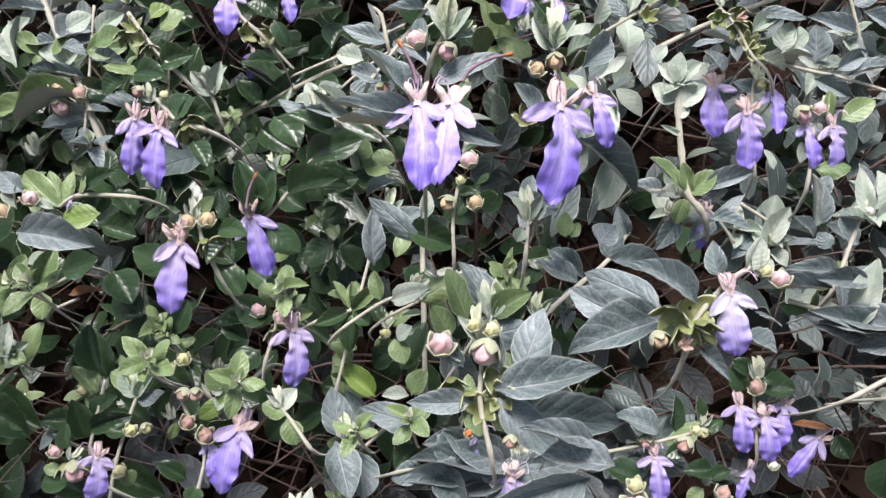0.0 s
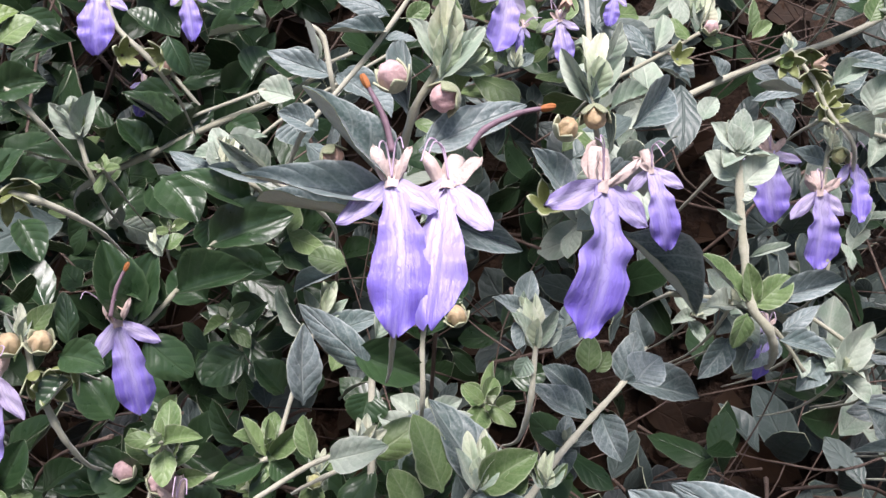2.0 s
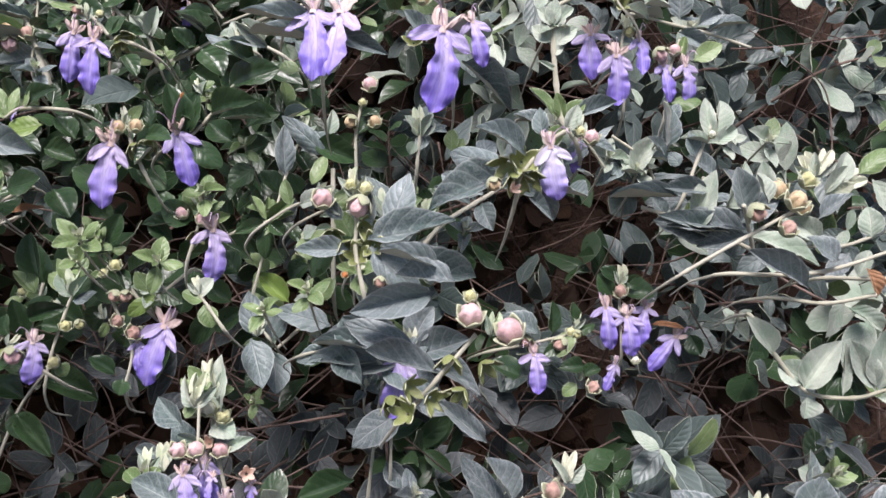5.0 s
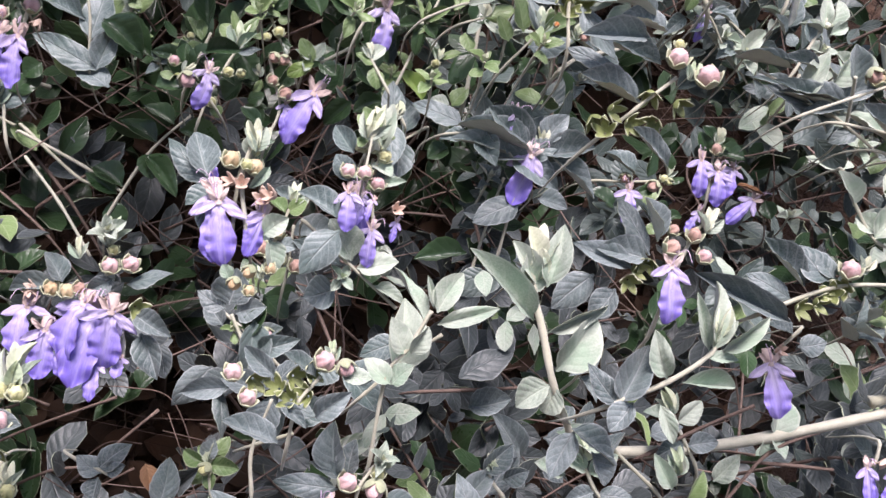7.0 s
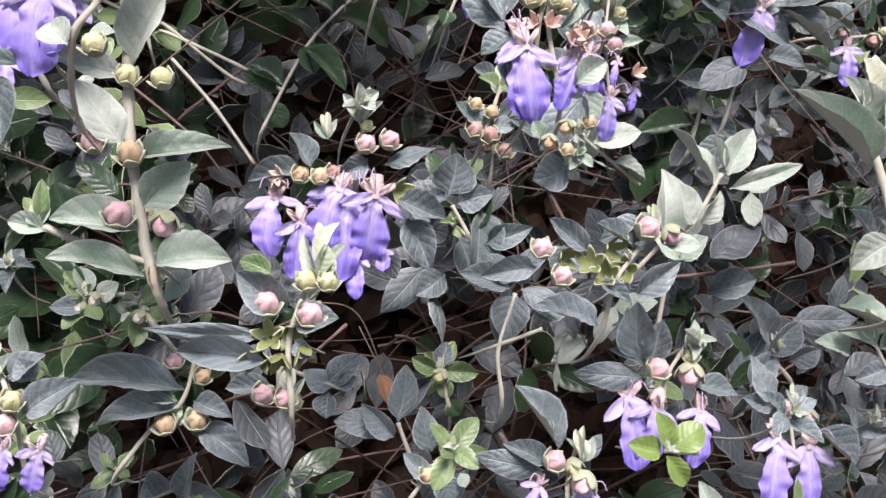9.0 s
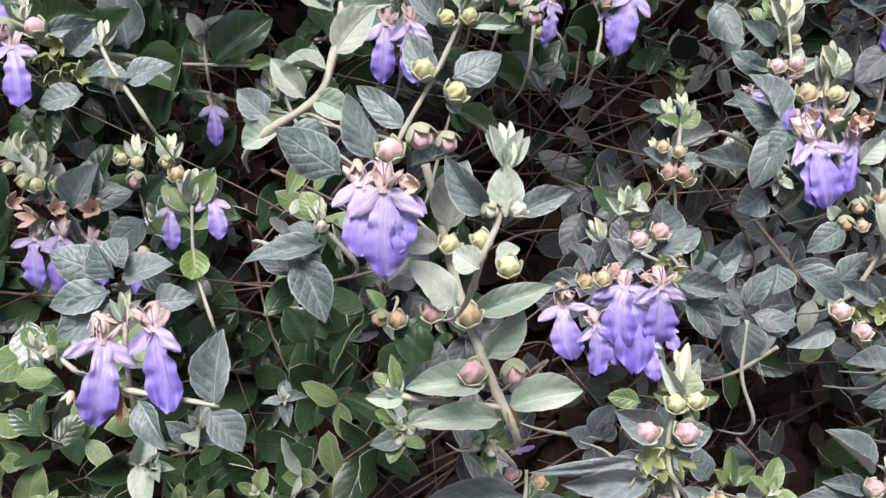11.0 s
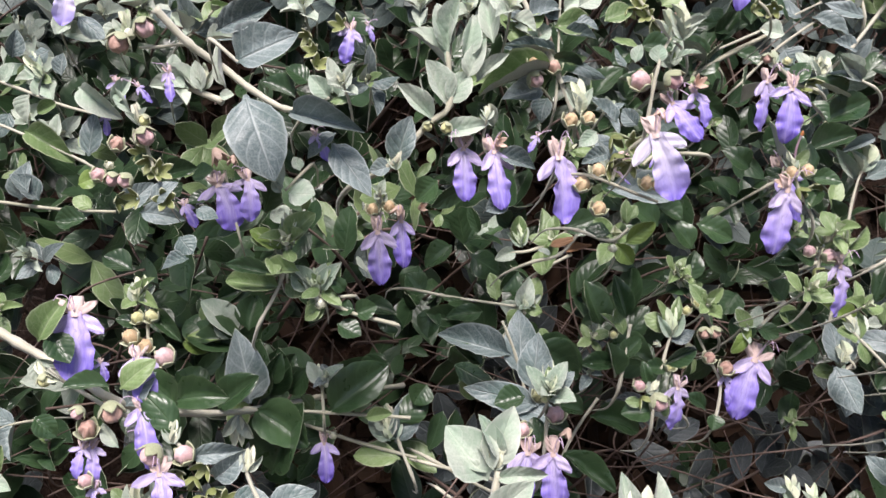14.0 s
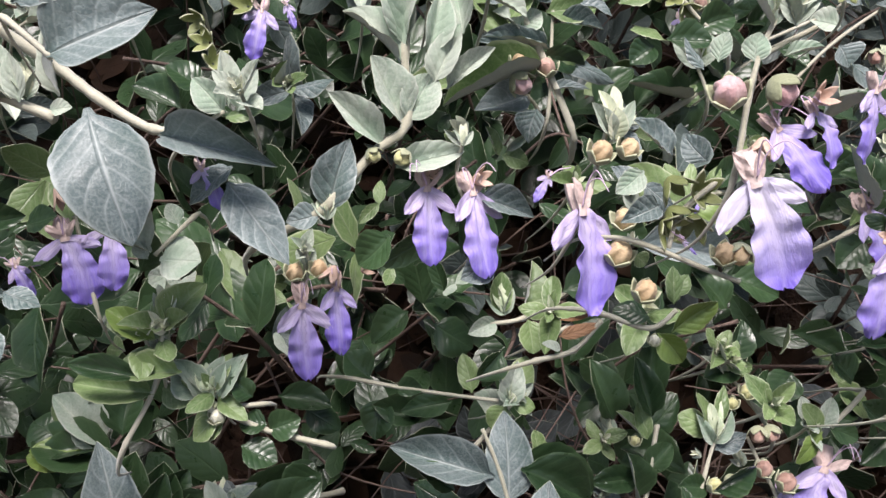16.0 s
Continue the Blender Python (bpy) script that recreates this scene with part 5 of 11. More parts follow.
s = shoot("leafy_shoot", "pale silvery felted shoot with eight leaves in the shrub", -13.2,128.9,516.2, "leafy shoot", "leafy shoots of the shrub")
W(s, 0.72, 0.55, -13.2,128.9,516.2, -14.4,131.7,541.9, -9.9,134.1,551.3, -5.7,137.4,563)
L(s, "p", -12.6,130.8,540.4, -21.7,134.1,545.2, 7.2)
L(s, "p", -12.3,130.8,540.5, -7.2,132.2,547.2, 6.6)
L(s, "p", -10.1,133.5,549.3, -16.9,137.8,558.3, 7.8)
L(s, "p", -8.8,133.4,549.8, -5.6,135.9,558.6, 6.6)
L(s, "p", -7,136.5,559.6, -17.9,143,572.8, 6.3)
L(s, "p", -4,137.1,562.9, 0.7,140.7,575.6, 7.5)
L(s, "p", -3.2,135.9,559.8, 13.2,136,568.8, 5.4)
L(s, "p", -5.2,137.6,563.8, -8.8,141.2,572.1, 2.4)
s = shoot("leafy_shoot", "pale silvery felted shoot with eleven leaves and a cream tip", 36.3,110.4,547.5, "leafy shoot", "leafy shoots of the shrub")
W(s, 1.2, 0.9, 36.3,110.4,547.5, 26.9,108.6,562.1, 21.6,113.5,573.4, 16.8,117.7,583, 15.5,120.4,590.1)
L(s, "p", 18.4,114.9,575.6, -1.1,123.1,589, 7.8)
L(s, "p", 16.3,117.2,581.2, 13.8,121.7,592.8, 9.2)
L(s, "p", 20,117.7,584.6, 21.3,123.2,601.2, 7.5)
T(s, 17.3,118.2,584.5, 13.6,124,599.4)
L(s, "p", 22.5,113.4,573.5, 37.5,114.5,584.7, 4.4)
L(s, "p", 27,109.6,565.1, 34.8,113.7,580.8, 11.1)
L(s, "p", 26.4,108.4,561.3, 18.5,107.2,553.7, 7.8)
L(s, "p", 27.3,108.4,561.8, 27.3,109.4,552.2, 6.9)
L(s, "m", 34.2,103.9,552.3, 47.4,99.9,548, 7.5)
L(s, "m", 35.1,103.5,551.9, 30.8,99.8,538.9, 7.8)
L(s, "m", 40.4,101.3,548.2, 45.7,97.8,540.9, 6.9)
L(s, "m", 33.9,104.2,553.2, 27.6,119.9,548.6, 5.6)
s = shoot("leafy_shoot", "pale silvery felted shoot with ten leaves and a cream tip", 37.4,92.2,566.8, "leafy shoot", "leafy shoots of the shrub")
W(s, 0.72, 0.55, 37.4,92.2,566.8, 50.3,93.1,576.1, 58.8,94.8,585.3, 59.3,96.7,591.1)
L(s, "p", 49.7,93.4,576.5, 43.3,98,586.4, 6)
L(s, "m", 39.3,92.1,567.5, 30,96.4,575, 6)
L(s, "m", 39.8,92.2,568.1, 43.9,96.6,582.8, 8.3)
L(s, "p", 53.4,92.7,576.6, 67.2,91.3,579.9, 4.2)
L(s, "p", 49.4,91.2,570.3, 54.7,87.5,562.3, 4.2)
L(s, "p", 58.1,95,585.5, 52,100.4,597.9, 3.4)
L(s, "p", 59,94.7,585.3, 56.7,100.9,601.7, 7)
T(s, 59.7,95.2,587, 59.4,98.6,596.6)
L(s, "p", 60.9,94.6,585.8, 70.3,96.7,596.7, 4.4)
L(s, "p", 58.2,94.4,583.8, 65.3,93.5,585.1, 3.4)
L(s, "m", 43,92,569, 38.7,89.9,560.8, 6.5)
s = shoot("branch", "long pale felted branch with pale silvery felted leaves", 62.1,150.9,521.7, "branch", "branches of the shrub")
W(s, 1.7, 1.4, 62.1,150.9,521.7, 84.4,149.2,528.4, 113.7,148.2,541, 149.3,147.9,558.8, 168.3,148.3,569.9, 186.3,149.1,581.5, rooted=0)
L(s, "p", 114.8,148.2,541.5, 114.8,152.7,554.6, 11)
L(s, "p", 113.8,148.1,540.6, 118.4,145.4,535.5, 6.6)
L(s, "p", 111.9,148.2,540, 112,146.3,534.6, 5.2)
L(s, "p", 149.6,148.2,559.7, 137.7,158.3,582.4, 8.3)
L(s, "p", 152.5,147.5,559.2, 179.4,140.2,552.4, 11.4)
L(s, "p", 160.9,148.6,566.7, 167.1,153.3,583.4, 9.7)
L(s, "y", 164.7,148.2,567.6, 175.5,148.6,574.5, 8.6)
W(s, 1.7, 1.4, 141.6,149.6,559.5, 159.8,149.6,569.1, rooted=0)
s = shoot("flowering_shoot", "grey-green felted shoot with one violet flower", 102.3,136.7,582.7, "flowering shoot", "flowering shoots of the shrub")
W(s, 0.65, 0.5, 102.3,136.7,582.7, 96.4,134.9,574.4)
F(s, 94.7,132.3,572.3, 101.1,127.9,556.7, 1)
B(s, "dead", 96.8,135.1,575.3, 1.9)
L(s, "m", 102.7,134.9,577.8, 111.1,134.7,581.4, 6.9)
L(s, "m", 100.7,136.4,580.8, 92,138.1,581.3, 6.3)
s = shoot("flowering_shoot", "grey-green felted shoot with two violet flowers", 136.1,129.6,554.9, "flowering shoot", "flowering shoots of the shrub")
W(s, 0.65, 0.5, 136.1,129.6,554.9, 135.8,127.3,548.1)
F(s, 134,127.5,547.8, 135.9,123.3,536.8, 0.9)
F(s, 142.4,126.1,548.1, 139.4,123.1,538, 0.8)
B(s, "dead", 137.4,127.6,550, 2.2)
T(s, 134.6,121.8,531.7, 133.1,124.2,537.8)
L(s, "m", 142.4,121,533.6, 149.1,121.9,539.7, 5.8)
L(s, "m", 131.8,122.4,532.2, 124.5,124.6,534.6, 5.8)
L(s, "m", 153.2,119,533.4, 159.7,120.5,541.1, 6.5)
s = shoot("leafy_shoot", "grey-green felted shoot with nine leaves and a cream tip", 78.9,119.2,589.7, "leafy shoot", "leafy shoots of the shrub")
W(s, 0.65, 0.5, 78.9,119.2,589.7, 97,120.1,601.8, 115.6,118.7,607.4, 137.5,116.7,613)
B(s, "pink", 98.9,121.6,606.9, 2.5)
T(s, 102.6,121,607.1, 105.3,122.2,612)
C(s, 99.3,119.9,602.4, 2.5)
C(s, 96.8,119.6,600.2, 2.5)
C(s, 93.9,118.9,596.8, 2.5)
C(s, 89.7,118.8,594.2, 2.5)
L(s, "m", 95.6,120.8,603.1, 86,125.2,610.4, 10.7)
L(s, "m", 96.8,120.9,603.9, 91.1,124.3,610.7, 5.8)
L(s, "m", 89.5,120.9,600, 75.3,126.4,608.5, 5.2)
L(s, "m", 86.7,119.9,595.8, 73.3,123.5,599.1, 6.6)
L(s, "m", 87.7,117.8,590.1, 61.1,124.6,595.9, 6.4)
L(s, "m", 115.7,118.5,606.9, 118,121.4,616.4, 9.5)
L(s, "m", 112.9,118.5,605.5, 116.8,115.3,598.4, 8.7)
L(s, "m", 120.5,117.6,606.8, 129,117.1,609.8, 5.2)
L(s, "m", 128.2,117.1,609.4, 137.1,118,616.7, 6.4)
s = shoot("flowering_shoot", "grey-green felted shoot with one violet flower and brownish pink buds", 58.1,135.1,572.5, "flowering shoot", "flowering shoots of the shrub")
W(s, 0.65, 0.5, 58.1,135.1,572.5, 58.2,133.2,591.8, 61.4,136.7,603.3, 64.2,137.9,608.4)
F(s, 55.8,131.5,594.6, 58.6,128.3,578, 1)
B(s, "brown", 55.2,136,598, 2.3)
B(s, "brown", 60.6,136.7,602.8, 2.1)
B(s, "pink", 64.5,134.3,598, 2)
T(s, 64.2,136.6,604.4, 64.9,139,611.9)
L(s, "m", 50.6,135.6,594.7, 39.9,142.4,608.5, 6.6)
L(s, "m", 49.8,135.4,593.5, 35.5,137.9,593.4, 8.4)
L(s, "m", 46.8,134.7,589.9, 28.9,138.9,592.8, 8.1)
L(s, "m", 51.8,136.8,598.8, 44.3,141.7,608.8, 7.5)
C(s, 47.7,134.5,590, 2.5)
C(s, 50.4,134.8,592.3, 2.5)
C(s, 46.4,133.5,586.2, 2.5)
L(s, "m", 36.5,135.1,585.6, 27.3,132.4,573.4, 9.6)
L(s, "m", 43.3,133,583.4, 37.6,130.5,573.2, 8.4)
s = shoot("flowering_shoot", "grey-green felted shoot with pink buds", 23.9,134.2,621.6, "flowering shoot", "flowering shoots of the shrub")
W(s, 0.65, 0.5, 23.9,134.2,621.6, 32.3,130.8,634.5, 40.6,132.7,644.4)
B(s, "pink", 39.1,134.4,648.4, 2.5)
B(s, "pink", 47.4,131.9,645.8, 2.8)
T(s, 43.6,132.1,644.4, 45,133.7,649.6)
B(s, "yl", 39.1,135.7,652.2, 1.3)
C(s, 35,131.6,638.3, 2.5)
C(s, 37.4,128.9,631.9, 2.5)
C(s, 26.4,131.1,632.3, 2.5)
C(s, 25.4,129.3,626.8, 2.5)
C(s, 31.5,129.4,630.1, 2.5)
C(s, 42.7,130,637.9, 2.5)
C(s, 22.2,130.6,628.8, 2.5)
L(s, "m", 33,131,635.7, 16.4,135,638.3, 5.2)
L(s, "m", 31.5,137.1,652.3, 12.9,138.6,646.8, 7.4)
L(s, "m", 35.8,137.2,654.9, 22.8,139.8,655.4, 6.3)
L(s, "m", 32.6,138.7,657.4, 18.7,142,659.5, 5)
L(s, "m", 43.3,124.5,622.3, 32.7,129,629.8, 4.1)
L(s, "m", 27.2,134,641.1, 11.5,138.4,645.5, 5.5)
s = shoot("flowering_shoot", "grey-green felted shoot with two violet flowers", 21.4,208.1,562.8, "flowering shoot", "flowering shoots of the shrub")
W(s, 0.65, 0.5, 21.4,208.1,562.8, 21.7,209.9,580.2, 23.6,215.2,596.4)
F(s, 24.6,214.2,600.3, 21.4,210.2,581, 1)
F(s, 14.4,222.5,612.7, 18.7,218.6,603.7, 0.6)
T(s, 26.8,216.7,602.4, 26.1,219.6,610.3)
L(s, "m", 24.9,216.3,600.2, -4.4,221.8,600.9, 10.2)
L(s, "m", 24.7,215.6,598.2, 4,218.4,595.3, 8.3)
L(s, "m", 29,215.7,600.8, 46.2,214.6,606.7, 10.2)
L(s, "m", 31.5,215.4,601.1, 49.4,208.1,589.6, 8.3)
L(s, "m", 25.1,216.9,602.2, 4.8,223.4,610.1, 10.6)
L(s, "m", 28.6,217.3,605.1, 34,220,615.8, 9.5)
L(s, "m", 24.4,210.2,582.6, 8.7,209.2,571.5, 11.3)
L(s, "d", 9.6,205.2,560.7, -8.5,205.9,553.2, 10.2)
L(s, "m", 30.4,210.1,585.4, 40.9,208,584.9, 7.6)
s = shoot("leafy_shoot", "pale silvery felted shoot with ten leaves in the shrub", 128.5,195.2,623.6, "leafy shoot", "leafy shoots of the shrub")
W(s, 0.72, 0.55, 128.5,195.2,623.6, 136,190,612.6, 144.4,185.5,604.1, 157.1,183,603.6, 165.9,182.5,606.7)
L(s, "p", 134.3,190.6,613.4, 127.5,195.5,623.8, 5.5)
L(s, "p", 143.2,185.9,604.5, 152,189.4,619.1, 9.2)
L(s, "p", 143.6,186.7,606.9, 136.5,189.6,611.5, 8.1)
L(s, "p", 144.2,185,602.6, 143.9,183,596.7, 8.1)
L(s, "p", 154,183.7,603.9, 155.3,188.7,618.8, 3.3)
L(s, "p", 162.9,182.9,606.3, 155.2,188.9,619.5, 7.3)
L(s, "p", 164.1,182.8,606.5, 165.4,188.7,624, 11)
L(s, "y", 165.4,182.2,605.7, 169,186.4,619.5, 7.7)
L(s, "y", 165.5,181.9,604.7, 183.5,182,614.4, 8.1)
L(s, "p", 163.5,182.2,604.4, 172.4,179.6,601.8, 4.8)
s = shoot("flowering_shoot", "grey-green felted shoot with one violet flower and brownish pink buds", 105.6,190.7,639.6, "flowering shoot", "flowering shoots of the shrub")
W(s, 0.65, 0.5, 105.6,190.7,639.6, 120.3,191.3,649, 138.8,191.8,660.3)
W(s, 0.65, 0.5, 117.3,188.6,639.7, 142.3,184.8,642.1, 174.2,183.5,655)
B(s, "tan", 133.9,192.7,660.2, 2.7)
B(s, "brown", 123.6,193.2,656.2, 2.5)
B(s, "brown", 131.9,190.4,652.7, 2.3)
L(s, "m", 126.2,222,639, 105.2,227.2,644.8, 9.7)
L(s, "m", 136,225,642.6, 120.3,228.7,646.3, 6.7)
L(s, "m", 142.7,240,641.8, 134.8,245.9,657.8, 9.8)
L(s, "p", 127.6,193.5,659.3, 123.8,196.9,666.9, 7.7)
L(s, "m", 138.5,183.9,637.5, 120.3,190.1,645.7, 6)
L(s, "p", 155.1,186,652, 153.6,189,659.9, 7)
L(s, "m", 146.3,185.2,645.2, 137.3,188.9,651, 8.1)
L(s, "m", 116,290,643.7, 99.7,295.4,655.6, 9.1)
L(s, "p", 117.4,290,643.9, 119.7,293.8,659.7, 10)
L(s, "m", 119.2,290,643, 138.7,287.8,644.6, 3.7)
W(s, 0.65, 0.5, 123.7,290,638.7, 117.9,292.2,644.2)
W(s, 0.65, 0.5, 131,184.2,634.2, 143.1,181.8,633.7, 156.4,180.5,637)
L(s, "p", 158.3,180.1,636.9, 170.5,179.9,642.6, 7)
L(s, "p", 149,180.5,633, 158.8,176.8,627.7, 4.2)
L(s, "dead", 153.8,183.4,643.8, 157.6,180.1,636.4, 4.2)
L(s, "m", 138.7,270,649.8, 128.2,273,655.4, 7.9)
L(s, "m", 130.7,270,639.1, 113.6,272.1,638, 7.9)
L(s, "m", 141.1,189.9,656, 150.2,190.6,662.8, 5.3)
F(s, 195.5,211,621.7, 195.6,206.3,608.1, 0.9)
T(s, 140.1,193.9,667, 143.3,196.1,674.8)
L(s, "y", 151.6,192.4,668.5, 158.7,194,676.9, 6.3)
L(s, "m", 164,187.5,661, 168.6,191.4,674.6, 7)
L(s, "m", 150.1,280,658.4, 142.1,285,672.8, 8.9)
s = shoot("flowering_shoot", "grey-green felted shoot with pink buds", -137.4,102,528.6, "flowering shoot", "flowering shoots of the shrub")
W(s, 1.2, 0.95, -137.4,102,528.6, -140.3,105.2,535, -143.3,109.3,543.4, -146.2,113.6,552.3, -148.7,118.7,563.3, -150.9,123.8,574.3, -152.9,128.4,584.2)
L(s, "p", -150.3,120.7,567.3, -166.7,123.7,568.7, 6.9)
L(s, "p", -148.8,121.7,570, -143.9,127.4,584.8, 8.9)
L(s, "p", -148.3,114.5,553.7, -159.5,120.6,564, 9.3)
L(s, "p", -144.2,113.3,552.3, -126.6,113.4,558.4, 7.1)
L(s, "p", -142,108.7,542.4, -133.2,112.1,553.2, 9.3)
L(s, "p", -142,106.7,537.9, -161.1,109.5,537.9, 8.9)
L(s, "p", -138.1,103.4,531.6, -121.4,102.9,536, 8.2)
L(s, "p", -139.7,102.6,529.1, -160.3,106,530.1, 7.1)
B(s, "yl", -149.1,120.5,567.3, 2.2)
B(s, "yl", -141.8,119.8,568.1, 2.2)
B(s, "pink", -154,115.1,553.2, 2.4)
B(s, "tan", -146,113.5,552.3, 2.6)
B(s, "pink", -146.4,108.4,540.3, 2.8)
B(s, "pink", -136.5,106.8,540, 2.6)
L(s, "dead", -138.1,103.9,532.8, -136,100.5,525.6, 2.2)
W(s, 0.85, 0.7, -139.3,103.7,531.9, -151.7,105.9,532.8, -162.4,108.3,534.8)
L(s, "y", -162.9,108.5,535, -167.6,111.5,540.4, 3.1)
L(s, "y", -163,108.7,535.4, -163.6,112.4,543.7, 3.5)
L(s, "p", -161.6,107.9,534, -170.7,109.5,534.8, 4.9)
T(s, -163.4,108.4,534.7, -164.6,110.6,539.3)
s = shoot("flowering_shoot", "grey-green felted shoot with eight violet flowers and tan buds", -94.7,132.1,533.4, "flowering shoot", "flowering shoots of the shrub")
W(s, 0.65, 0.5, -94.7,132.1,533.4, -97.5,134.6,545.9, -97.4,136.2,557.2, -98,139.1,563.5)
F(s, -100.8,129.9,546.5, -102.3,125.2,530.2, 1.24)
F(s, -92.5,126,547.9, -92.4,123.7,530, 1.24)
F(s, -116.3,132,541.1, -114.5,125.9,527.6, 1.3)
F(s, -109.2,126.4,538.1, -109,123.4,523.8, 1.24)
F(s, -94.7,126.8,531.4, -93.5,120.4,522.1, 0.918)
F(s, -104.8,127.4,534.4, -103.2,123.4,525.6, 0.972)
B(s, "tan", -110.9,133.7,546.7, 2)
B(s, "tan", -106.2,133.2,547.2, 2)
B(s, "pink", -96.3,135.7,556.3, 2.2)
B(s, "pink", -90.8,135.7,558.1, 2.2)
B(s, "brown", -103.2,133.4,548.7, 1.7)
T(s, -98.6,137.9,560.6, -98.6,141.6,569.2)
T(s, -105.6,136.8,555.8, -107.3,139.6,561.6)
B(s, "yl", -96.7,137.5,560.4, 1.4)
L(s, "m", -91.1,133.4,552.7, -79.8,134.6,559.3, 6.8)
L(s, "m", -95.3,134.2,553.1, -101.4,133.1,548.7, 5.8)
L(s, "m", -108.8,134.3,548.9, -115.2,137.9,555, 6.8)
L(s, "m", -110,133.9,547.5, -124.2,134.5,544.2, 5.5)
C(s, -86.7,130.5,547.7, 2.5)
L(s, "m", -86.4,129.6,545.7, -74.7,126.8,542.9, 6.3)
L(s, "m", -84,127.6,541.8, -76.7,122.1,531.7, 8.3)
B(s, "dead", -116.2,133.4,544.3, 2)
L(s, "m", -88.8,128.3,541.7, -92.4,139,527.4, 6.3)
F(s, -98.8,135.2,544.3, -99.3,122.2,524.3, 1.03)
F(s, -88.4,127.7,532.9, -87.8,122.6,529.1, 1.3)
B(s, "dead", -116,133.9,545.6, 1.9)
B(s, "dead", -95,131.6,547.3, 1.8)
s = shoot("flowering_shoot", "grey-green felted shoot with pink buds", -104.4,78.1,518.1, "flowering shoot", "flowering shoots of the shrub")
W(s, 0.65, 0.5, -104.4,78.1,518.1, -106.6,83.3,529.5, -104.3,87.5,539.8, -102.5,89.4,544.8)
B(s, "pink", -111.9,86.5,535, 2.4)
B(s, "pink", -103.2,85.1,534.6, 2.4)
B(s, "yl", -104.9,87.9,540.5, 2)
B(s, "yl", -100.6,87.5,541.1, 1.9)
T(s, -102.7,87.8,541.1, -102.7,92.5,552)
C(s, -110.6,83.7,528.9, 2.5)
C(s, -106.2,83.7,530.4, 2.5)
C(s, -112.5,82.2,524.9, 2.5)
C(s, -103.3,81.9,527.3, 2.5)
C(s, -107.9,81.6,525, 2.5)
L(s, "m", -107.5,85.5,534.1, -118.8,89.5,539.6, 7.8)
L(s, "m", -106.1,84.4,532.2, -97.2,84.3,534.8, 6.8)
L(s, "m", -105.5,83,529.1, -101.2,81.4,526.8, 3.7)
L(s, "m", -110.1,81.6,524.2, -129.8,83.9,523, 6.8)
L(s, "m", -111.2,83.7,528.8, -136.9,86.2,525.8, 4.1)
L(s, "y", -111.8,88.8,540.3, -118.8,90.4,541.7, 4.5)
s = shoot("flowering_shoot", "grey-green felted shoot with pink buds", -108.7,103.5,509.9, "flowering shoot", "flowering shoots of the shrub")
W(s, 0.65, 0.5, -108.7,103.5,509.9, -107.3,100.2,502.9, -103.6,97.8,498.6)
B(s, "pink", -111.4,101.5,504.5, 2.2)
T(s, -105.7,100.5,504, -106.4,103.5,510.8)
B(s, "yl", -104.7,100.3,504, 1.9)
L(s, "m", -109.6,102,506.2, -119.8,102.3,503.5, 4.7)
s = shoot("flowering_shoot", "grey-green felted shoot with one violet flower and tan buds", -142.3,105.3,477.7, "flowering shoot", "flowering shoots of the shrub")
W(s, 0.65, 0.5, -142.3,105.3,477.7, -137,108.3,486.4, -130.8,110.5,493.6, -129.3,114.1,502.3)
B(s, "tan", -133.7,108.7,488.4, 2.3)
B(s, "tan", -126.4,108.7,490.9, 2.4)
T(s, -130.7,108.2,488.2, -131.5,110,492.2)
L(s, "m", -126.3,107.9,489.2, -112.9,103.1,482.4, 7.9)
L(s, "m", -130.8,111.6,496.1, -159.4,115.3,494.9, 8.2)
L(s, "m", -130.4,109.9,492.4, -149.4,109.1,484.1, 8.2)
B(s, "pink", -133.7,114.7,502.3, 1.9)
L(s, "m", -128.1,110.3,494, -118.1,108.4,492.8, 5.4)
L(s, "p", -131.9,110.6,493.4, -138.6,111.3,492.7, 4.2)
B(s, "tan", -126.7,112.8,500.1, 1.8)
F(s, -132.2,116.5,506.9, -126.8,116.3,508.3, 0.6)
s = shoot("flowering_shoot", "pale silvery felted shoot with cream buds", -152.1,132.4,508.3, "flowering shoot", "flowering shoots of the shrub")
W(s, 0.72, 0.55, -152.1,132.4,508.3, -159.2,132.7,506.7)
L(s, "p", -159.1,132.8,507.1, -163.7,136,512.8, 5.2)
L(s, "p", -157,132.3,506.6, -152.1,133.5,511, 5.7)
L(s, "m", -158.8,131.7,504.5, -168.5,132.2,502.6, 5.7)
B(s, "p", -157.4,132.2,506.3, 1.7)
B(s, "p", -160.4,131.6,503.9, 1.7)
L(s, "d", -160,133,507.2, -175.2,138.4,514.4, 6.5)
L(s, "d", -158.2,131.1,503.5, -153.5,129,500.2, 5.7)
s = shoot("flowering_shoot", "light green shoot with cream buds", -138.2,106.7,515.9, "flowering shoot", "flowering shoots of the shrub")
W(s, 0.72, 0.55, -138.2,106.7,515.9, -141,108.2,518.5)
L(s, "y", -141.7,108.4,518.7, -138.9,111,525.5, 5.6)
L(s, "y", -140.1,107.8,517.8, -135.6,108,519.8, 5.3)
B(s, "p", -144.8,108.5,517.8, 1.3)
B(s, "p", -140.9,107.4,516.7, 1.5)
L(s, "p", -142,108.6,518.9, -145.7,109.6,520.2, 2.8)
s = shoot("flowering_shoot", "grey-green felted shoot with two violet flowers and yellow-green buds", -161.3,95.4,480.1, "flowering shoot", "flowering shoots of the shrub")
W(s, 0.65, 0.5, -161.3,95.4,480.1, -164,95.8,495.2, -168.6,99.7,502.7)
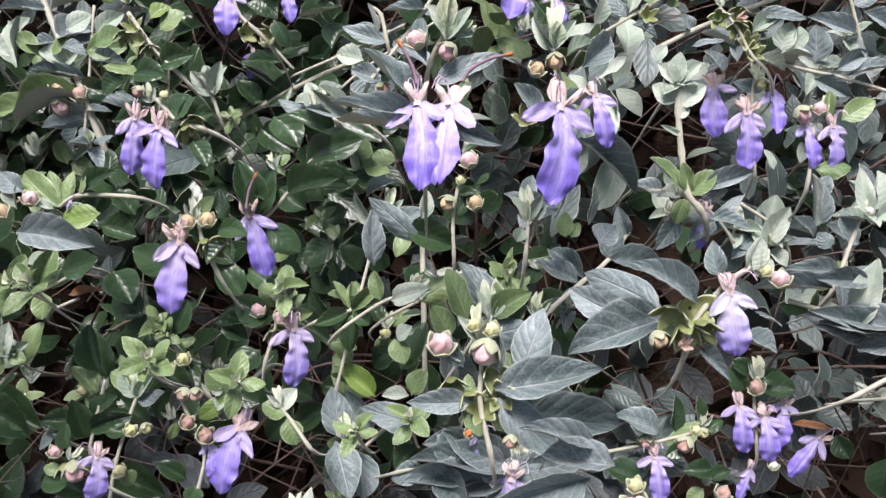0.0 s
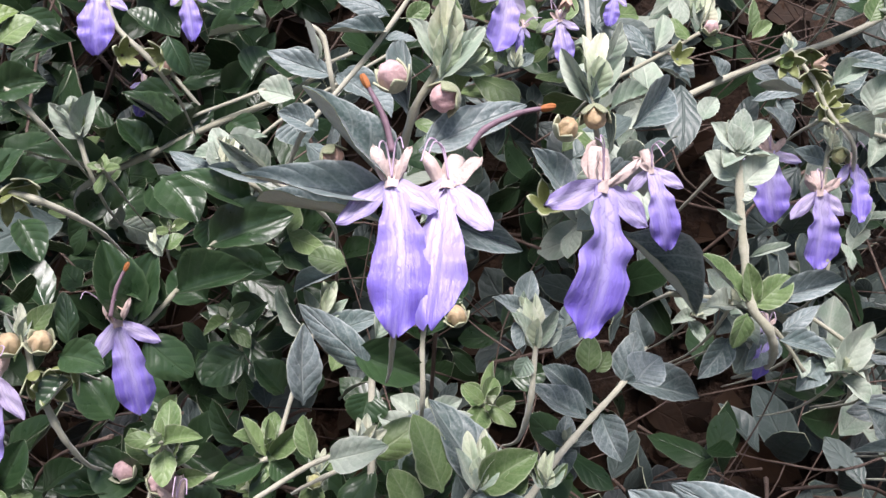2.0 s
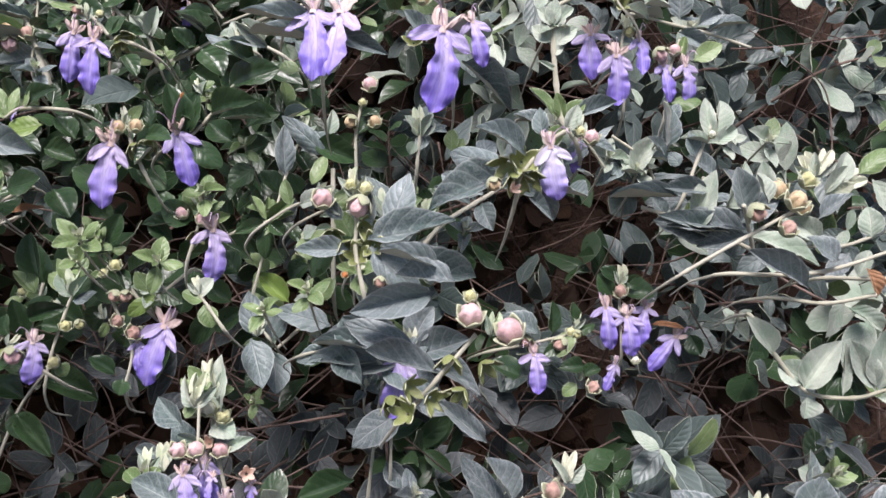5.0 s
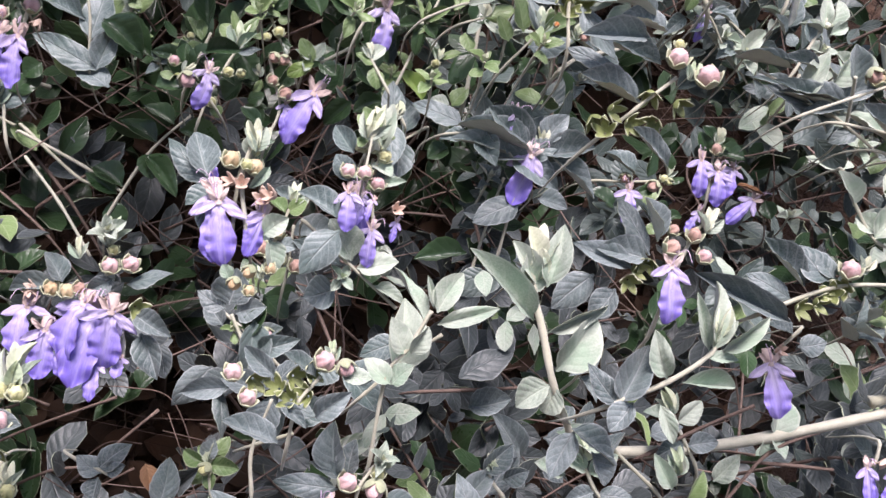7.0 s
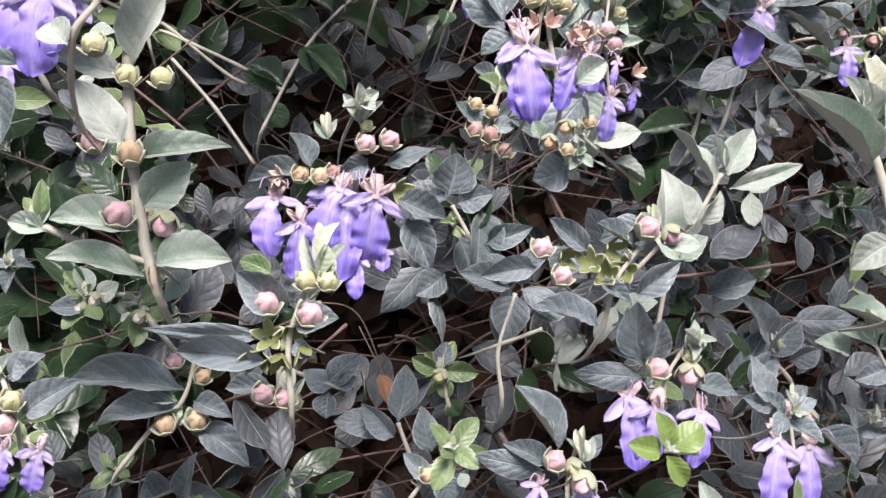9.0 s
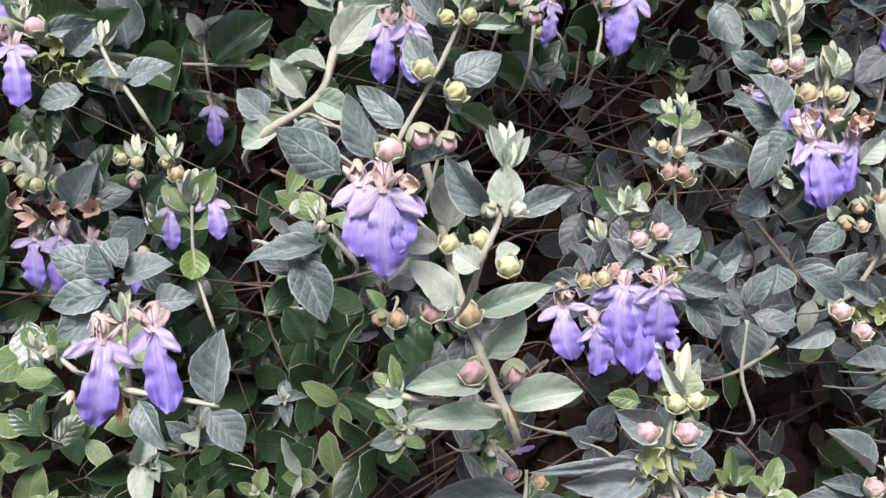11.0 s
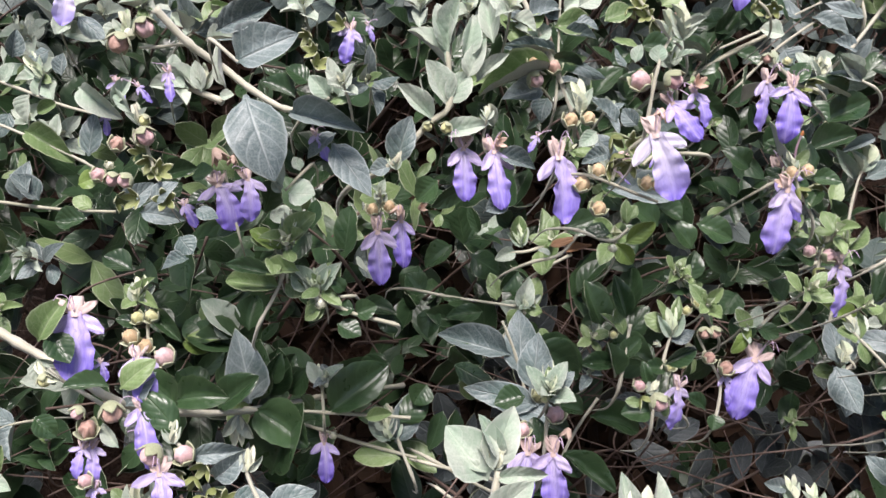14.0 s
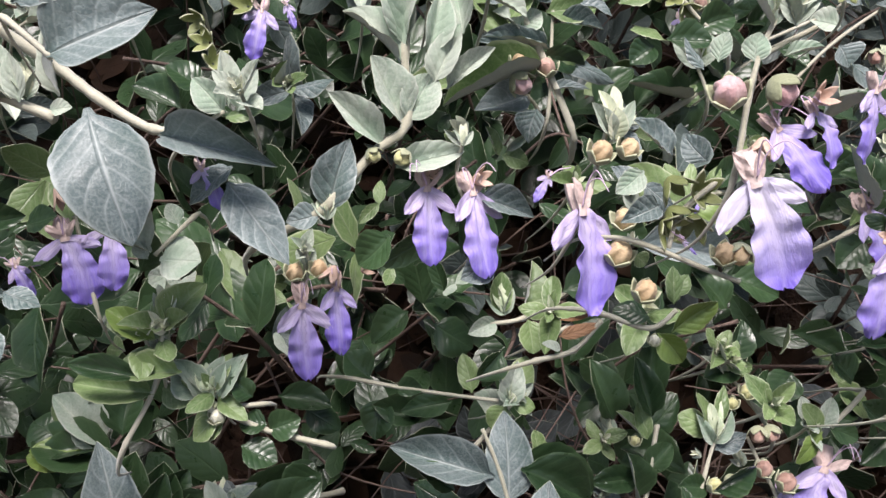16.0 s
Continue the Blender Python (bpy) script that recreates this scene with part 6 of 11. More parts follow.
T(s, -168.8,98.9,500.9, -171,102.4,508.1)
L(s, "y", -169.7,99.7,502.3, -174.4,102.2,506.5, 2.9)
B(s, "yl", -169.8,97,496.1, 2.4)
B(s, "yl", -164.2,97,498.1, 2.2)
B(s, "pink", -165,95,493.2, 2.4)
F(s, -163.9,89.5,491, -165.3,89.1,479.4, 1.1)
F(s, -156.2,88.9,492.1, -157.9,88.5,480.4, 1.1)
L(s, "m", -161.9,95.5,495.3, -150.7,97.8,504.2, 7.5)
L(s, "m", -166.3,98.9,501.6, -158.7,100.4,507.8, 6.1)
L(s, "m", -170.8,97.3,496.3, -177.4,99.5,499.3, 3.8)
L(s, "m", -160.4,98.5,502.7, -164.6,100.8,506.7, 5.7)
s = shoot("leafy_shoot", "light green shoot with six leaves and a cream tip", -59.1,155.3,473.6, "leafy shoot", "leafy shoots of the shrub")
W(s, 0.72, 0.55, -59.1,155.3,473.6, -62,159,481.2)
T(s, -63,159.8,482.7, -63.2,162.9,489.7)
L(s, "y", -63.5,159.8,482.6, -72,161.9,484.6, 5.3)
L(s, "y", -62.1,159.6,482.5, -51.8,158.8,484.2, 6.3)
L(s, "m", -63.2,160.4,483.9, -62.3,163.4,491.1, 6)
L(s, "y", -61.6,158.8,480.9, -60,156.2,475.4, 5.3)
B(s, "yl", -63.1,159.2,481.4, 2.1)
L(s, "d", -59.3,156,475.2, -55.1,153.8,471.6, 6.3)
L(s, "m", -65.1,159.3,480.8, -71.7,165.6,467.8, 7.8)
s = shoot("flowering_shoot", "light green shoot with tan buds", -68.5,128.7,459.7, "flowering shoot", "flowering shoots of the shrub")
W(s, 0.72, 0.55, -68.5,128.7,459.7, -63,132.1,469.4, -58.4,132.4,471.6)
T(s, -57.4,131.5,469.9, -57.1,133.7,475)
L(s, "y", -58.2,131.6,469.8, -58.4,136.8,481.7, 4.4)
L(s, "y", -56.6,131.4,470, -50,132.7,475.1, 4.9)
L(s, "y", -59.9,132,470.3, -63.9,134.9,475.5, 4.1)
L(s, "p", -56.3,130.4,467.7, -54.4,128.7,464.4, 4.1)
B(s, "tan", -65.6,131,466.1, 2.1)
B(s, "tan", -62.4,130.9,466.8, 1.9)
L(s, "m", -64.9,133.4,471.8, -69.6,138.9,482.9, 8.1)
L(s, "m", -61.8,130.1,465.1, -56.8,126.9,459.6, 8.1)
L(s, "m", -64,129.6,463.3, -72.7,133.6,469.5, 5.8)
s = shoot("leafy_shoot", "grey-green felted shoot with eight leaves in the shrub", -68.2,142.1,460.4, "leafy shoot", "leafy shoots of the shrub")
W(s, 0.72, 0.55, -68.2,142.1,460.4, -74.3,147.4,470.5)
L(s, "m", -74.3,147.6,470.9, -74.1,154.3,486.4, 9.4)
L(s, "m", -75.9,147.1,469.2, -93,149.1,468, 9.4)
L(s, "m", -74.7,145.8,466.5, -85.7,150.7,474.3, 6.7)
L(s, "dead", -81.8,153.7,482.4, -77.7,150.2,475.8, 6.7)
W(s, 0.72, 0.55, -103.4,154.9,478.1, -92.7,152.7,476.5)
L(s, "m", -96.2,153.5,477.2, -88,156.5,486.8, 8.2)
L(s, "m", -95,152.9,476.2, -103.6,155.8,480, 7.6)
L(s, "m", -95.6,152.4,474.8, -95.2,149.4,468, 7.6)
L(s, "m", -93.6,152.9,476.7, -88,153.6,480.3, 5.5)
s = shoot("leafy_shoot", "grey-green felted shoot with four leaves in the shrub", -60.6,175.8,521.8, "leafy shoot", "leafy shoots of the shrub")
W(s, 0.72, 0.55, -60.6,175.8,521.8, -66.6,179.8,528.9)
L(s, "m", -68.3,181.2,531.6, -67.7,186.3,543.5, 13.5)
L(s, "m", -64.9,179.9,529.7, -55.3,180.4,534.1, 9.4)
L(s, "m", -68.8,180.7,530.2, -79.3,183.7,533.6, 7.8)
L(s, "d", -59.1,176.4,523.6, -55.8,180.3,533.7, 6.9)
s = shoot("leafy_shoot", "grey-green felted shoot with seven leaves in the shrub", -41.3,186.6,505.1, "leafy shoot", "leafy shoots of the shrub")
W(s, 0.65, 0.5, -41.3,186.6,505.1, -51.1,190.4,510.6, -61,194.2,516.1, -72.7,198.2,521.3)
B(s, "pink", -54.7,194.1,517.8, 2.2)
L(s, "y", -55.5,193.6,516.5, -49.9,194.6,520.7, 4)
L(s, "m", -60.4,193.3,514.1, -50.9,185.6,499.5, 12.7)
L(s, "m", -57.2,193.2,514.9, -48.5,194.7,521.2, 7.4)
L(s, "m", -70.4,195.8,516.5, -78.6,200.2,523.9, 7.4)
L(s, "m", -63.3,188.5,502, -71.8,186.2,494, 10)
L(s, "m", -66.5,186.5,496.4, -60.3,179.3,481.9, 7.4)
L(s, "m", -70.8,189.8,502.7, -82.2,184.5,486.5, 11.1)
s = shoot("leafy_shoot", "grey-green felted shoot with five leaves in the shrub", -46,145.7,485, "leafy shoot", "leafy shoots of the shrub")
W(s, 0.72, 0.55, -46,145.7,485, -48.9,151.2,496.9, -46.3,157.7,512.7)
L(s, "m", -46.2,157.6,512.4, -47.6,152.1,499.4, 11.4)
L(s, "m", -44.8,158.1,514.1, -31.8,155.2,511.6, 7.5)
L(s, "m", -48.1,158.4,513.6, -63.6,161.2,514.9, 9)
L(s, "m", -46.4,159.6,517, -39.1,163.3,527.8, 7.5)
L(s, "m", -46.6,159.1,515.7, -55.6,163.2,522.1, 7.5)
W(s, 0.72, 0.55, -48.2,151.9,498.6, -37.1,152.9,504.7)
s = shoot("flowering_shoot", "grey-green felted shoot with pink buds", -37.6,102.4,532.1, "flowering shoot", "flowering shoots of the shrub")
W(s, 0.65, 0.5, -37.6,102.4,532.1, -37.4,103,543.5, -33.1,105.7,551.2)
B(s, "pink", -32.9,107.4,555.4, 2.5)
B(s, "pink", -27.3,106.5,555, 2.1)
B(s, "pink", -55.1,107.1,547.2, 2.2)
B(s, "pink", -49.9,104.3,542.4, 2.1)
T(s, -30.9,107.1,555.3, -32.2,109.6,560.6)
C(s, -39.4,105.9,549.7, 2.5)
C(s, -43.4,105,546.2, 2.5)
C(s, -35.5,106.4,552.1, 2.5)
C(s, -39.8,103.7,544.4, 2.5)
C(s, -49.3,105.9,546.3, 2.5)
C(s, -35.8,103.8,546.1, 2.5)
L(s, "m", -55.4,105.4,543.1, -67.4,105.5,539.3, 5.8)
L(s, "p", -27.9,105.6,552.9, -19.9,105,554, 5.1)
L(s, "m", -41.2,103.2,542.7, -33.8,100.5,539.1, 3.9)
L(s, "m", -40,99.1,533.7, -54.9,102.1,535.8, 6.5)
L(s, "m", -32.1,101.4,541.7, -24.6,103.9,550, 6.5)
L(s, "m", -44.4,106.1,548.5, -53.9,109.7,553.6, 5.3)
L(s, "m", -34.3,105.8,551, -43.7,108.6,554.5, 4.6)
s = shoot("flowering_shoot", "grey-green felted shoot with three violet flowers and pink buds", -14.7,107.9,505.3, "flowering shoot", "flowering shoots of the shrub")
W(s, 0.65, 0.5, -14.7,107.9,505.3, -16.1,109.2,517.7, -11.5,112.7,527.4)
B(s, "pink", -19.5,110.5,519.5, 2.5)
B(s, "pink", -11.8,109.3,519.6, 2.7)
T(s, -10.8,111.1,523.9, -10.1,113.7,530.2)
B(s, "yl", -11.8,111,523.5, 1.7)
F(s, -25.1,108.1,512.3, -20.2,100.4,496.2, 1.13)
F(s, -18.4,104.8,512, -19,101,497.9, 1.08)
F(s, -7.2,105.6,512.5, -7.9,100,499.5, 0.972)
B(s, "dead", -18.5,108,514.1, 2.3)
L(s, "m", -23.1,111.3,520.3, -26.4,117.4,533.3, 9.6)
L(s, "m", -19.9,111,520.8, -19.4,115.2,530.4, 6.8)
L(s, "m", -21.6,109.5,516.7, -39.3,111.7,515.7, 6.8)
L(s, "m", -21.6,110.6,519.3, -30.2,113.1,522.2, 4.3)
L(s, "m", -9,107.9,517.1, 2.1,106.6,517.9, 6.3)
s = shoot("leafy_shoot", "bright green shoot with four leaves and a cream tip", -12.8,89.9,509.9, "leafy shoot", "leafy shoots of the shrub")
W(s, 0.72, 0.55, -12.8,89.9,509.9, -19.9,90.6,509.1)
T(s, -19.9,90.5,508.9, -19.7,92.3,513.1)
L(s, "Y", -20.5,90.4,508.5, -28.1,92,509.5, 5.7)
L(s, "Y", -19.3,90.7,509.7, -22.1,94.2,516.7, 4.7)
L(s, "Y", -18,90.6,509.9, -12.4,92.6,516.2, 7.3)
L(s, "Y", -19.2,90,508.1, -12.8,86.8,502.8, 5.2)
s = shoot("flowering_shoot", "grey-green felted shoot with two violet flowers and pink buds", -38.9,88.8,490.8, "flowering shoot", "flowering shoots of the shrub")
W(s, 0.65, 0.5, -38.9,88.8,490.8, -39.6,92,498.1, -38.4,95.1,505.6)
B(s, "pink", -43.9,94,501.2, 2.3)
B(s, "pink", -36.9,91.5,497.7, 2.6)
T(s, -36.6,93.1,501.6, -38.7,96.7,509)
B(s, "yl", -39.2,93.1,500.6, 1.8)
L(s, "m", -42.6,94.9,503.6, -54.9,101.4,514.6, 7.7)
L(s, "m", -42.1,95.1,504.3, -44.4,99,512.4, 5.3)
L(s, "m", -44.8,93.5,499.6, -55,96.3,502.8, 5.3)
L(s, "m", -46,93,498.2, -61.3,95.5,498.7, 6.5)
F(s, -46,91.8,495.4, -48.8,88.3,486.4, 1)
F(s, -35.2,90.6,496.3, -34.4,87.1,488.4, 1)
L(s, "m", -36,93.3,502.3, -33.3,95.5,508.2, 3.6)
s = shoot("flowering_shoot", "grey-green felted shoot with two violet flowers and pink buds", 28.5,117,495.3, "flowering shoot", "flowering shoots of the shrub")
W(s, 0.65, 0.5, 28.5,117,495.3, 26,121.6,504.9)
B(s, "pink", 24.2,122.6,506.8, 1.8)
B(s, "pink", 29.9,121.2,505.4, 2)
T(s, 26.5,122.6,507.5, 25.5,124.9,512.5)
F(s, 22.4,117.8,500.1, 22.8,111.8,481.4, 1.05)
F(s, 32.1,118.1,498.9, 34.8,110.4,482.3, 0.95)
L(s, "m", 21.2,123.1,506.8, 13.6,128.9,517.6, 7.5)
L(s, "m", 21.3,122.4,505.4, 12.8,124.3,506.7, 5.5)
L(s, "m", 33.9,119.5,502.9, 44.2,115,495.8, 8.3)
L(s, "m", 25.6,123.4,509.1, 29.8,124.3,512.5, 4.2)
s = shoot("leafy_shoot", "grey-green felted shoot with six leaves in the shrub", 34.1,167.3,486.7, "leafy shoot", "leafy shoots of the shrub")
L(s, "m", 34.1,167.2,486.3, 40.9,174.3,505.1, 11)
L(s, "m", 42.8,172.5,501.6, 28.5,179.7,513.3, 10)
L(s, "m", 21.2,180.3,512.3, 35.5,181,518.5, 10)
W(s, 0.72, 0.55, 34.1,167.3,486.7, 27.3,169.4,489.1, old=1)
W(s, 0.72, 0.55, 4.4,183.2,513.3, 27.9,182.7,520, 47.7,182.5,526.3, old=1)
L(s, "m", 49.4,174.9,509.4, 67.6,174.2,513.6, 10)
L(s, "m", 51.9,171.8,502.9, 60,168.1,497.1, 9.4)
L(s, "m", 61.9,175.4,514.5, 62.7,179.8,524.9, 6.7)
s = shoot("leafy_shoot", "pale silvery felted shoot with four leaves and a cream tip", 18.6,94.3,490.3, "leafy shoot", "leafy shoots of the shrub")
L(s, "p", 1.9,95.1,486.7, -3.2,99.6,495.3, 6.1)
T(s, 8.9,94.5,487.6, 6.9,97.3,493.2)
L(s, "p", 11.7,94.3,488, 13.3,96.4,493.4, 5.1)
L(s, "m", -5,95.7,485.7, -12.5,98.6,489.8, 5.1)
L(s, "y", 18.6,94.3,490.3, 18.9,98.8,500.7, 5.1)
s = shoot("leafy_shoot", "dark green glossy shoot with eight leaves in the shrub", -131.6,249.7,525.2, "leafy shoot", "leafy shoots of the shrub")
W(s, 0.72, 0.55, -131.6,249.7,525.2, -120.4,260,554.7, -107.3,265.6,572.8)
L(s, "d", -120.4,260,554.7, -115.8,255.8,545.8, 9.4)
L(s, "d", -121.2,259.7,553.6, -104.3,252,540, 8.7)
L(s, "d", -117.9,261.5,559.1, -135.8,266.5,565.7, 10.6)
L(s, "d", -110.5,263.4,566.4, -90.8,259.1,562.1, 10.6)
L(s, "d", -112.9,264.3,567.9, -126.1,267.5,571.4, 9.4)
L(s, "d", -127.5,254.9,539.7, -141,258.9,545.1, 11.3)
L(s, "d", -129.1,253.9,536.5, -142.5,257.4,540.9, 7.5)
L(s, "d", -130.7,252.8,533.2, -125.3,248.9,525.4, 9.4)
W(s, 0.72, 0.55, -171.6,265.5,551.3, -148.7,257.8,539.8, -139.8,255.7,537.4)
W(s, 0.72, 0.55, -167.8,260.5,540.2, -151,253.2,527.6, -133.6,244.2,511.1)
W(s, 0.72, 0.55, -171.3,264.7,549.4, -145,258.8,543.4, -127.2,254.1,537.8)
s = shoot("flowering_shoot", "grey-green felted shoot with brownish pink buds", -52.8,203.1,531.6, "flowering shoot", "flowering shoots of the shrub")
W(s, 0.65, 0.5, -52.8,203.1,531.6, -52.7,206.9,540.3, -54.1,213,554)
B(s, "brown", -56.1,207.9,541.6, 2.4)
B(s, "brown", -49.8,206.6,540.7, 2.6)
B(s, "yl", -58.4,211.8,549.9, 2.1)
T(s, -53.9,214.5,557.5, -54.5,218.7,566.9)
T(s, -57.3,211,548.3, -60.3,213.9,554)
L(s, "m", -54.7,207.4,540.9, -64.1,211.2,546.5, 5.8)
L(s, "m", -51.1,207.8,543.1, -40.2,211.6,540.3, 5.1)
L(s, "m", -53.8,211.5,550.5, -37.7,217.2,553.8, 8.5)
L(s, "m", -55,216.8,562.5, -63.6,218.7,563.9, 5.1)
s = shoot("twig", "bare thin brown twig among the leaves", -175,285.4,535.3, "twig", "twigs of the shrub")
W(s, 1.0, 0.6, -175,285.4,535.3, -154.6,276.9,521.1, -133.4,266.3,501.8, old=1)
W(s, 1.0, 0.6, -165.3,276.7,517.1, -147.7,281.6,535, -138,284.4,545.2, old=1)
s = shoot("flowering_shoot", "grey-green felted shoot with three violet flowers and tan buds", -58.1,110.1,581.7, "flowering shoot", "flowering shoots of the shrub")
W(s, 0.65, 0.5, -58.1,110.1,581.7, -63,115,595.7, -62.1,118.3,606.2)
F(s, -67.3,111.5,590.2, -62.7,108.2,574.6, 1.08)
F(s, -55.6,112.2,589.1, -57.7,108.8,578, 0.972)
B(s, "dead", -62.6,114.6,594.5, 1.9)
B(s, "dead", -54.9,113.6,593.6, 2.1)
T(s, -61,117.1,602.7, -63.4,119.7,610.3)
B(s, "yl", -62.3,116,599.1, 1.4)
L(s, "p", -53.1,110.1,583.2, -49.6,107.4,575.9, 7)
L(s, "p", -54.7,110.5,584, -49.6,111.7,589.4, 5.8)
B(s, "tan", -56,107.6,574.7, 1.6)
B(s, "tan", -59,106.7,571.2, 1.6)
B(s, "tan", -55,106.1,570.5, 1.4)
B(s, "tan", -51.2,107.8,576.7, 1.4)
T(s, -52.7,107,573.7, -53.8,108.2,577.2)
L(s, "p", -60.6,107.1,572, -62.9,108.4,575.1, 3.5)
F(s, -75.2,127.1,597.1, -70.5,124.7,591.1, 0.864)
L(s, "p", -56.9,115.8,600.1, -60.4,114.2,593.9, 2.8)
s = shoot("flowering_shoot", "grey-green felted shoot with three violet flowers and cream buds", -25.9,182.2,567.8, "flowering shoot", "flowering shoots of the shrub")
W(s, 0.65, 0.5, -25.9,182.2,567.8, -29.3,186.7,580.9, -29.8,190.7,593)
F(s, -34,186.7,579.4, -29.3,181.6,565, 0.972)
F(s, -26.7,180.8,569.9, -26.1,178.5,556.3, 0.972)
F(s, -19.2,183.3,573.3, -19.8,181.1,566.1, 0.864)
B(s, "pink", -28.1,187.3,583, 2.3)
B(s, "dead", -31.9,188.1,584.5, 2)
B(s, "dead", -20.2,184.5,576.6, 2.3)
T(s, -30.8,191.8,596.3, -32.5,195.7,608.1)
B(s, "p", -36.5,191.5,593.7, 2.1)
B(s, "p", -32,191.2,594.1, 2)
L(s, "y", -30.4,192.4,598.1, -38.2,195.4,605.5, 5.8)
L(s, "p", -29.3,190.1,591.4, -28.2,195.8,609.3, 8)
L(s, "p", -31.4,189.5,589, -24.2,188.1,586.8, 8)
L(s, "p", -34.4,188.1,583.7, -41.6,189.5,586, 3.8)
L(s, "p", -27.7,187.3,583.1, -19.5,187.6,586.5, 4.2)
W(s, 0.65, 0.5, -48.4,183.5,565.5, -32.8,179.3,556.9, -12.9,174,546.2)
L(s, "p", -31.1,179.3,557.5, -40.1,183.8,568.8, 10.6)
L(s, "p", -28.7,178.5,555.5, -15.3,178.8,560.4, 9.6)
L(s, "p", -21.9,176.5,551.4, -10,174.6,548.9, 5.8)
s = shoot("leafy_shoot", "grey-green felted shoot with four leaves in the shrub", 14.1,212.2,552.3, "leafy shoot", "leafy shoots of the shrub")
W(s, 0.72, 0.55, 14.1,212.2,552.3, 16.3,218.6,572.9, 18.2,223.1,587.4)
L(s, "m", 17.2,218.6,573.2, 6.1,219.2,571.8, 7.2)
L(s, "m", 19,219.9,577.7, 25.3,219.3,577.6, 6.5)
L(s, "m", 19.6,214.8,561.9, 28.1,211.6,554.5, 7.2)
L(s, "m", 15.7,228.2,602.6, -0.8,229.4,601.6, 7.2)
s = shoot("flowering_shoot", "pale silvery felted shoot with pink buds", -105.8,83.9,515.4, "flowering shoot", "flowering shoots of the shrub")
B(s, "pink", -112.9,90.2,533.2, 2.3)
B(s, "pink", -105.8,83.9,515.4, 1.9)
s = shoot("flowering_shoot", "grey-green felted shoot with four violet flowers and pink buds", -282.2,214.9,619.9, "flowering shoot", "flowering shoots of the shrub")
W(s, 0.65, 0.5, -282.2,214.9,619.9, -267.8,208.5,612.5, -256.4,204.7,609.4, -249.3,200.9,604.1)
B(s, "brown", -267.8,208.5,612.5, 2.8)
B(s, "brown", -274.7,207.8,608.1, 2.6)
B(s, "pink", -257.2,201.7,602.5, 2.8)
B(s, "pink", -248.2,200.1,602.9, 2.6)
T(s, -251.7,201.7,604.9, -251.3,204.5,611)
L(s, "d", -250.2,202.6,607.5, -258.6,209.4,618.4, 8.2)
L(s, "h", -264.4,208.4,613.8, -256.8,210.9,622.2, 6.7)
F(s, -260.2,207.6,613.9, -258.3,200.9,600.5, 0.972)
F(s, -254.8,196.5,599.8, -254.2,192.1,583.4, 1.19)
C(s, -251.4,198,597.2, 2.5)
C(s, -246.6,196.4,595.8, 2.5)
C(s, -243.5,197.4,599.2, 2.5)
C(s, -241.3,194.1,593.1, 2.5)
C(s, -237.4,192.5,591.4, 2.5)
C(s, -245.2,194,591.2, 2.5)
L(s, "h", -247,199.3,601.9, -232.3,197.4,604, 5.8)
L(s, "h", -240.4,195.6,596.7, -231.9,197.3,604, 7)
L(s, "h", -237.7,190.4,586.8, -250,192.4,585.9, 8.5)
L(s, "h", -236.4,192.3,591.4, -224.2,189.7,591, 7.9)
L(s, "h", -226,189.4,589.6, -214,189.6,595.2, 8.2)
W(s, 0.65, 0.5, -222.6,185.5,582.8, -229.3,191.8,593.4, -231.9,195.3,599.7)
T(s, -231.3,194.7,598.7, -230,197.5,605.3)
F(s, -273.2,200.5,593.3, -272.6,196.5,584.9, 0.864)
F(s, -276.7,205.9,603.2, -278.9,202.7,595.5, 1.08)
B(s, "pink", -275.6,201.9,595.2, 1.9)
L(s, "p", -266.7,204,603.4, -271.3,207.7,609.4, 3.6)
s = shoot("flowering_shoot", "dark green glossy shoot with yellow-green buds", -266.9,256.2,604.8, "flowering shoot", "flowering shoots of the shrub")
W(s, 0.65, 0.5, -266.9,256.2,604.8, -267.1,264.3,621.8)
T(s, -269.7,264.1,620.3, -268.5,268.1,629.3)
L(s, "y", -270.6,264.8,621.4, -274.6,267.9,626.3, 4.6)
B(s, "yl", -265.1,261.7,617.2, 2.2)
B(s, "yl", -270,262.3,616.4, 2)
B(s, "tan", -272.3,260,610.6, 2.6)
B(s, "tan", -267.7,258,608.2, 2.4)
B(s, "pink", -261.1,255.3,605.2, 3.1)
L(s, "d", -268.8,261,614.2, -277.6,263.4,615.5, 5.3)
L(s, "d", -267,262.6,618.2, -255.9,256.2,609.5, 5.3)
L(s, "d", -271.9,269.4,630.7, -281.4,272.9,634.1, 8.9)
s = shoot("leafy_shoot", "light green shoot with three leaves and a cream tip", -228.9,247.4,620.4, "leafy shoot", "leafy shoots of the shrub")
W(s, 0.72, 0.55, -228.9,247.4,620.4, -221.7,252,633.2, -219.3,259,649)
L(s, "y", -220.7,252.6,635, -228.4,255.4,637.6, 7.6)
L(s, "y", -222.5,250.7,630, -240.1,255.5,632.8, 9)
L(s, "y", -220.9,250.9,631.1, -214.9,248.4,628.4, 6.6)
T(s, -220.4,254.2,638.5, -219.9,257.8,646.4)
s = shoot("leafy_shoot", "pale silvery felted shoot with six leaves and a cream tip", -186.6,241.1,619.6, "leafy shoot", "leafy shoots of the shrub")
W(s, 0.72, 0.55, -186.6,241.1,619.6, -200.7,245.3,622.6, -210.8,249.5,627.3)
L(s, "p", -211.7,250.5,629, -218.1,254.9,635.6, 8.4)
L(s, "p", -210.7,250.7,629.8, -207.3,253.3,636.9, 5.3)
L(s, "y", -209.8,250.1,629.1, -203.2,252,635.9, 6.7)
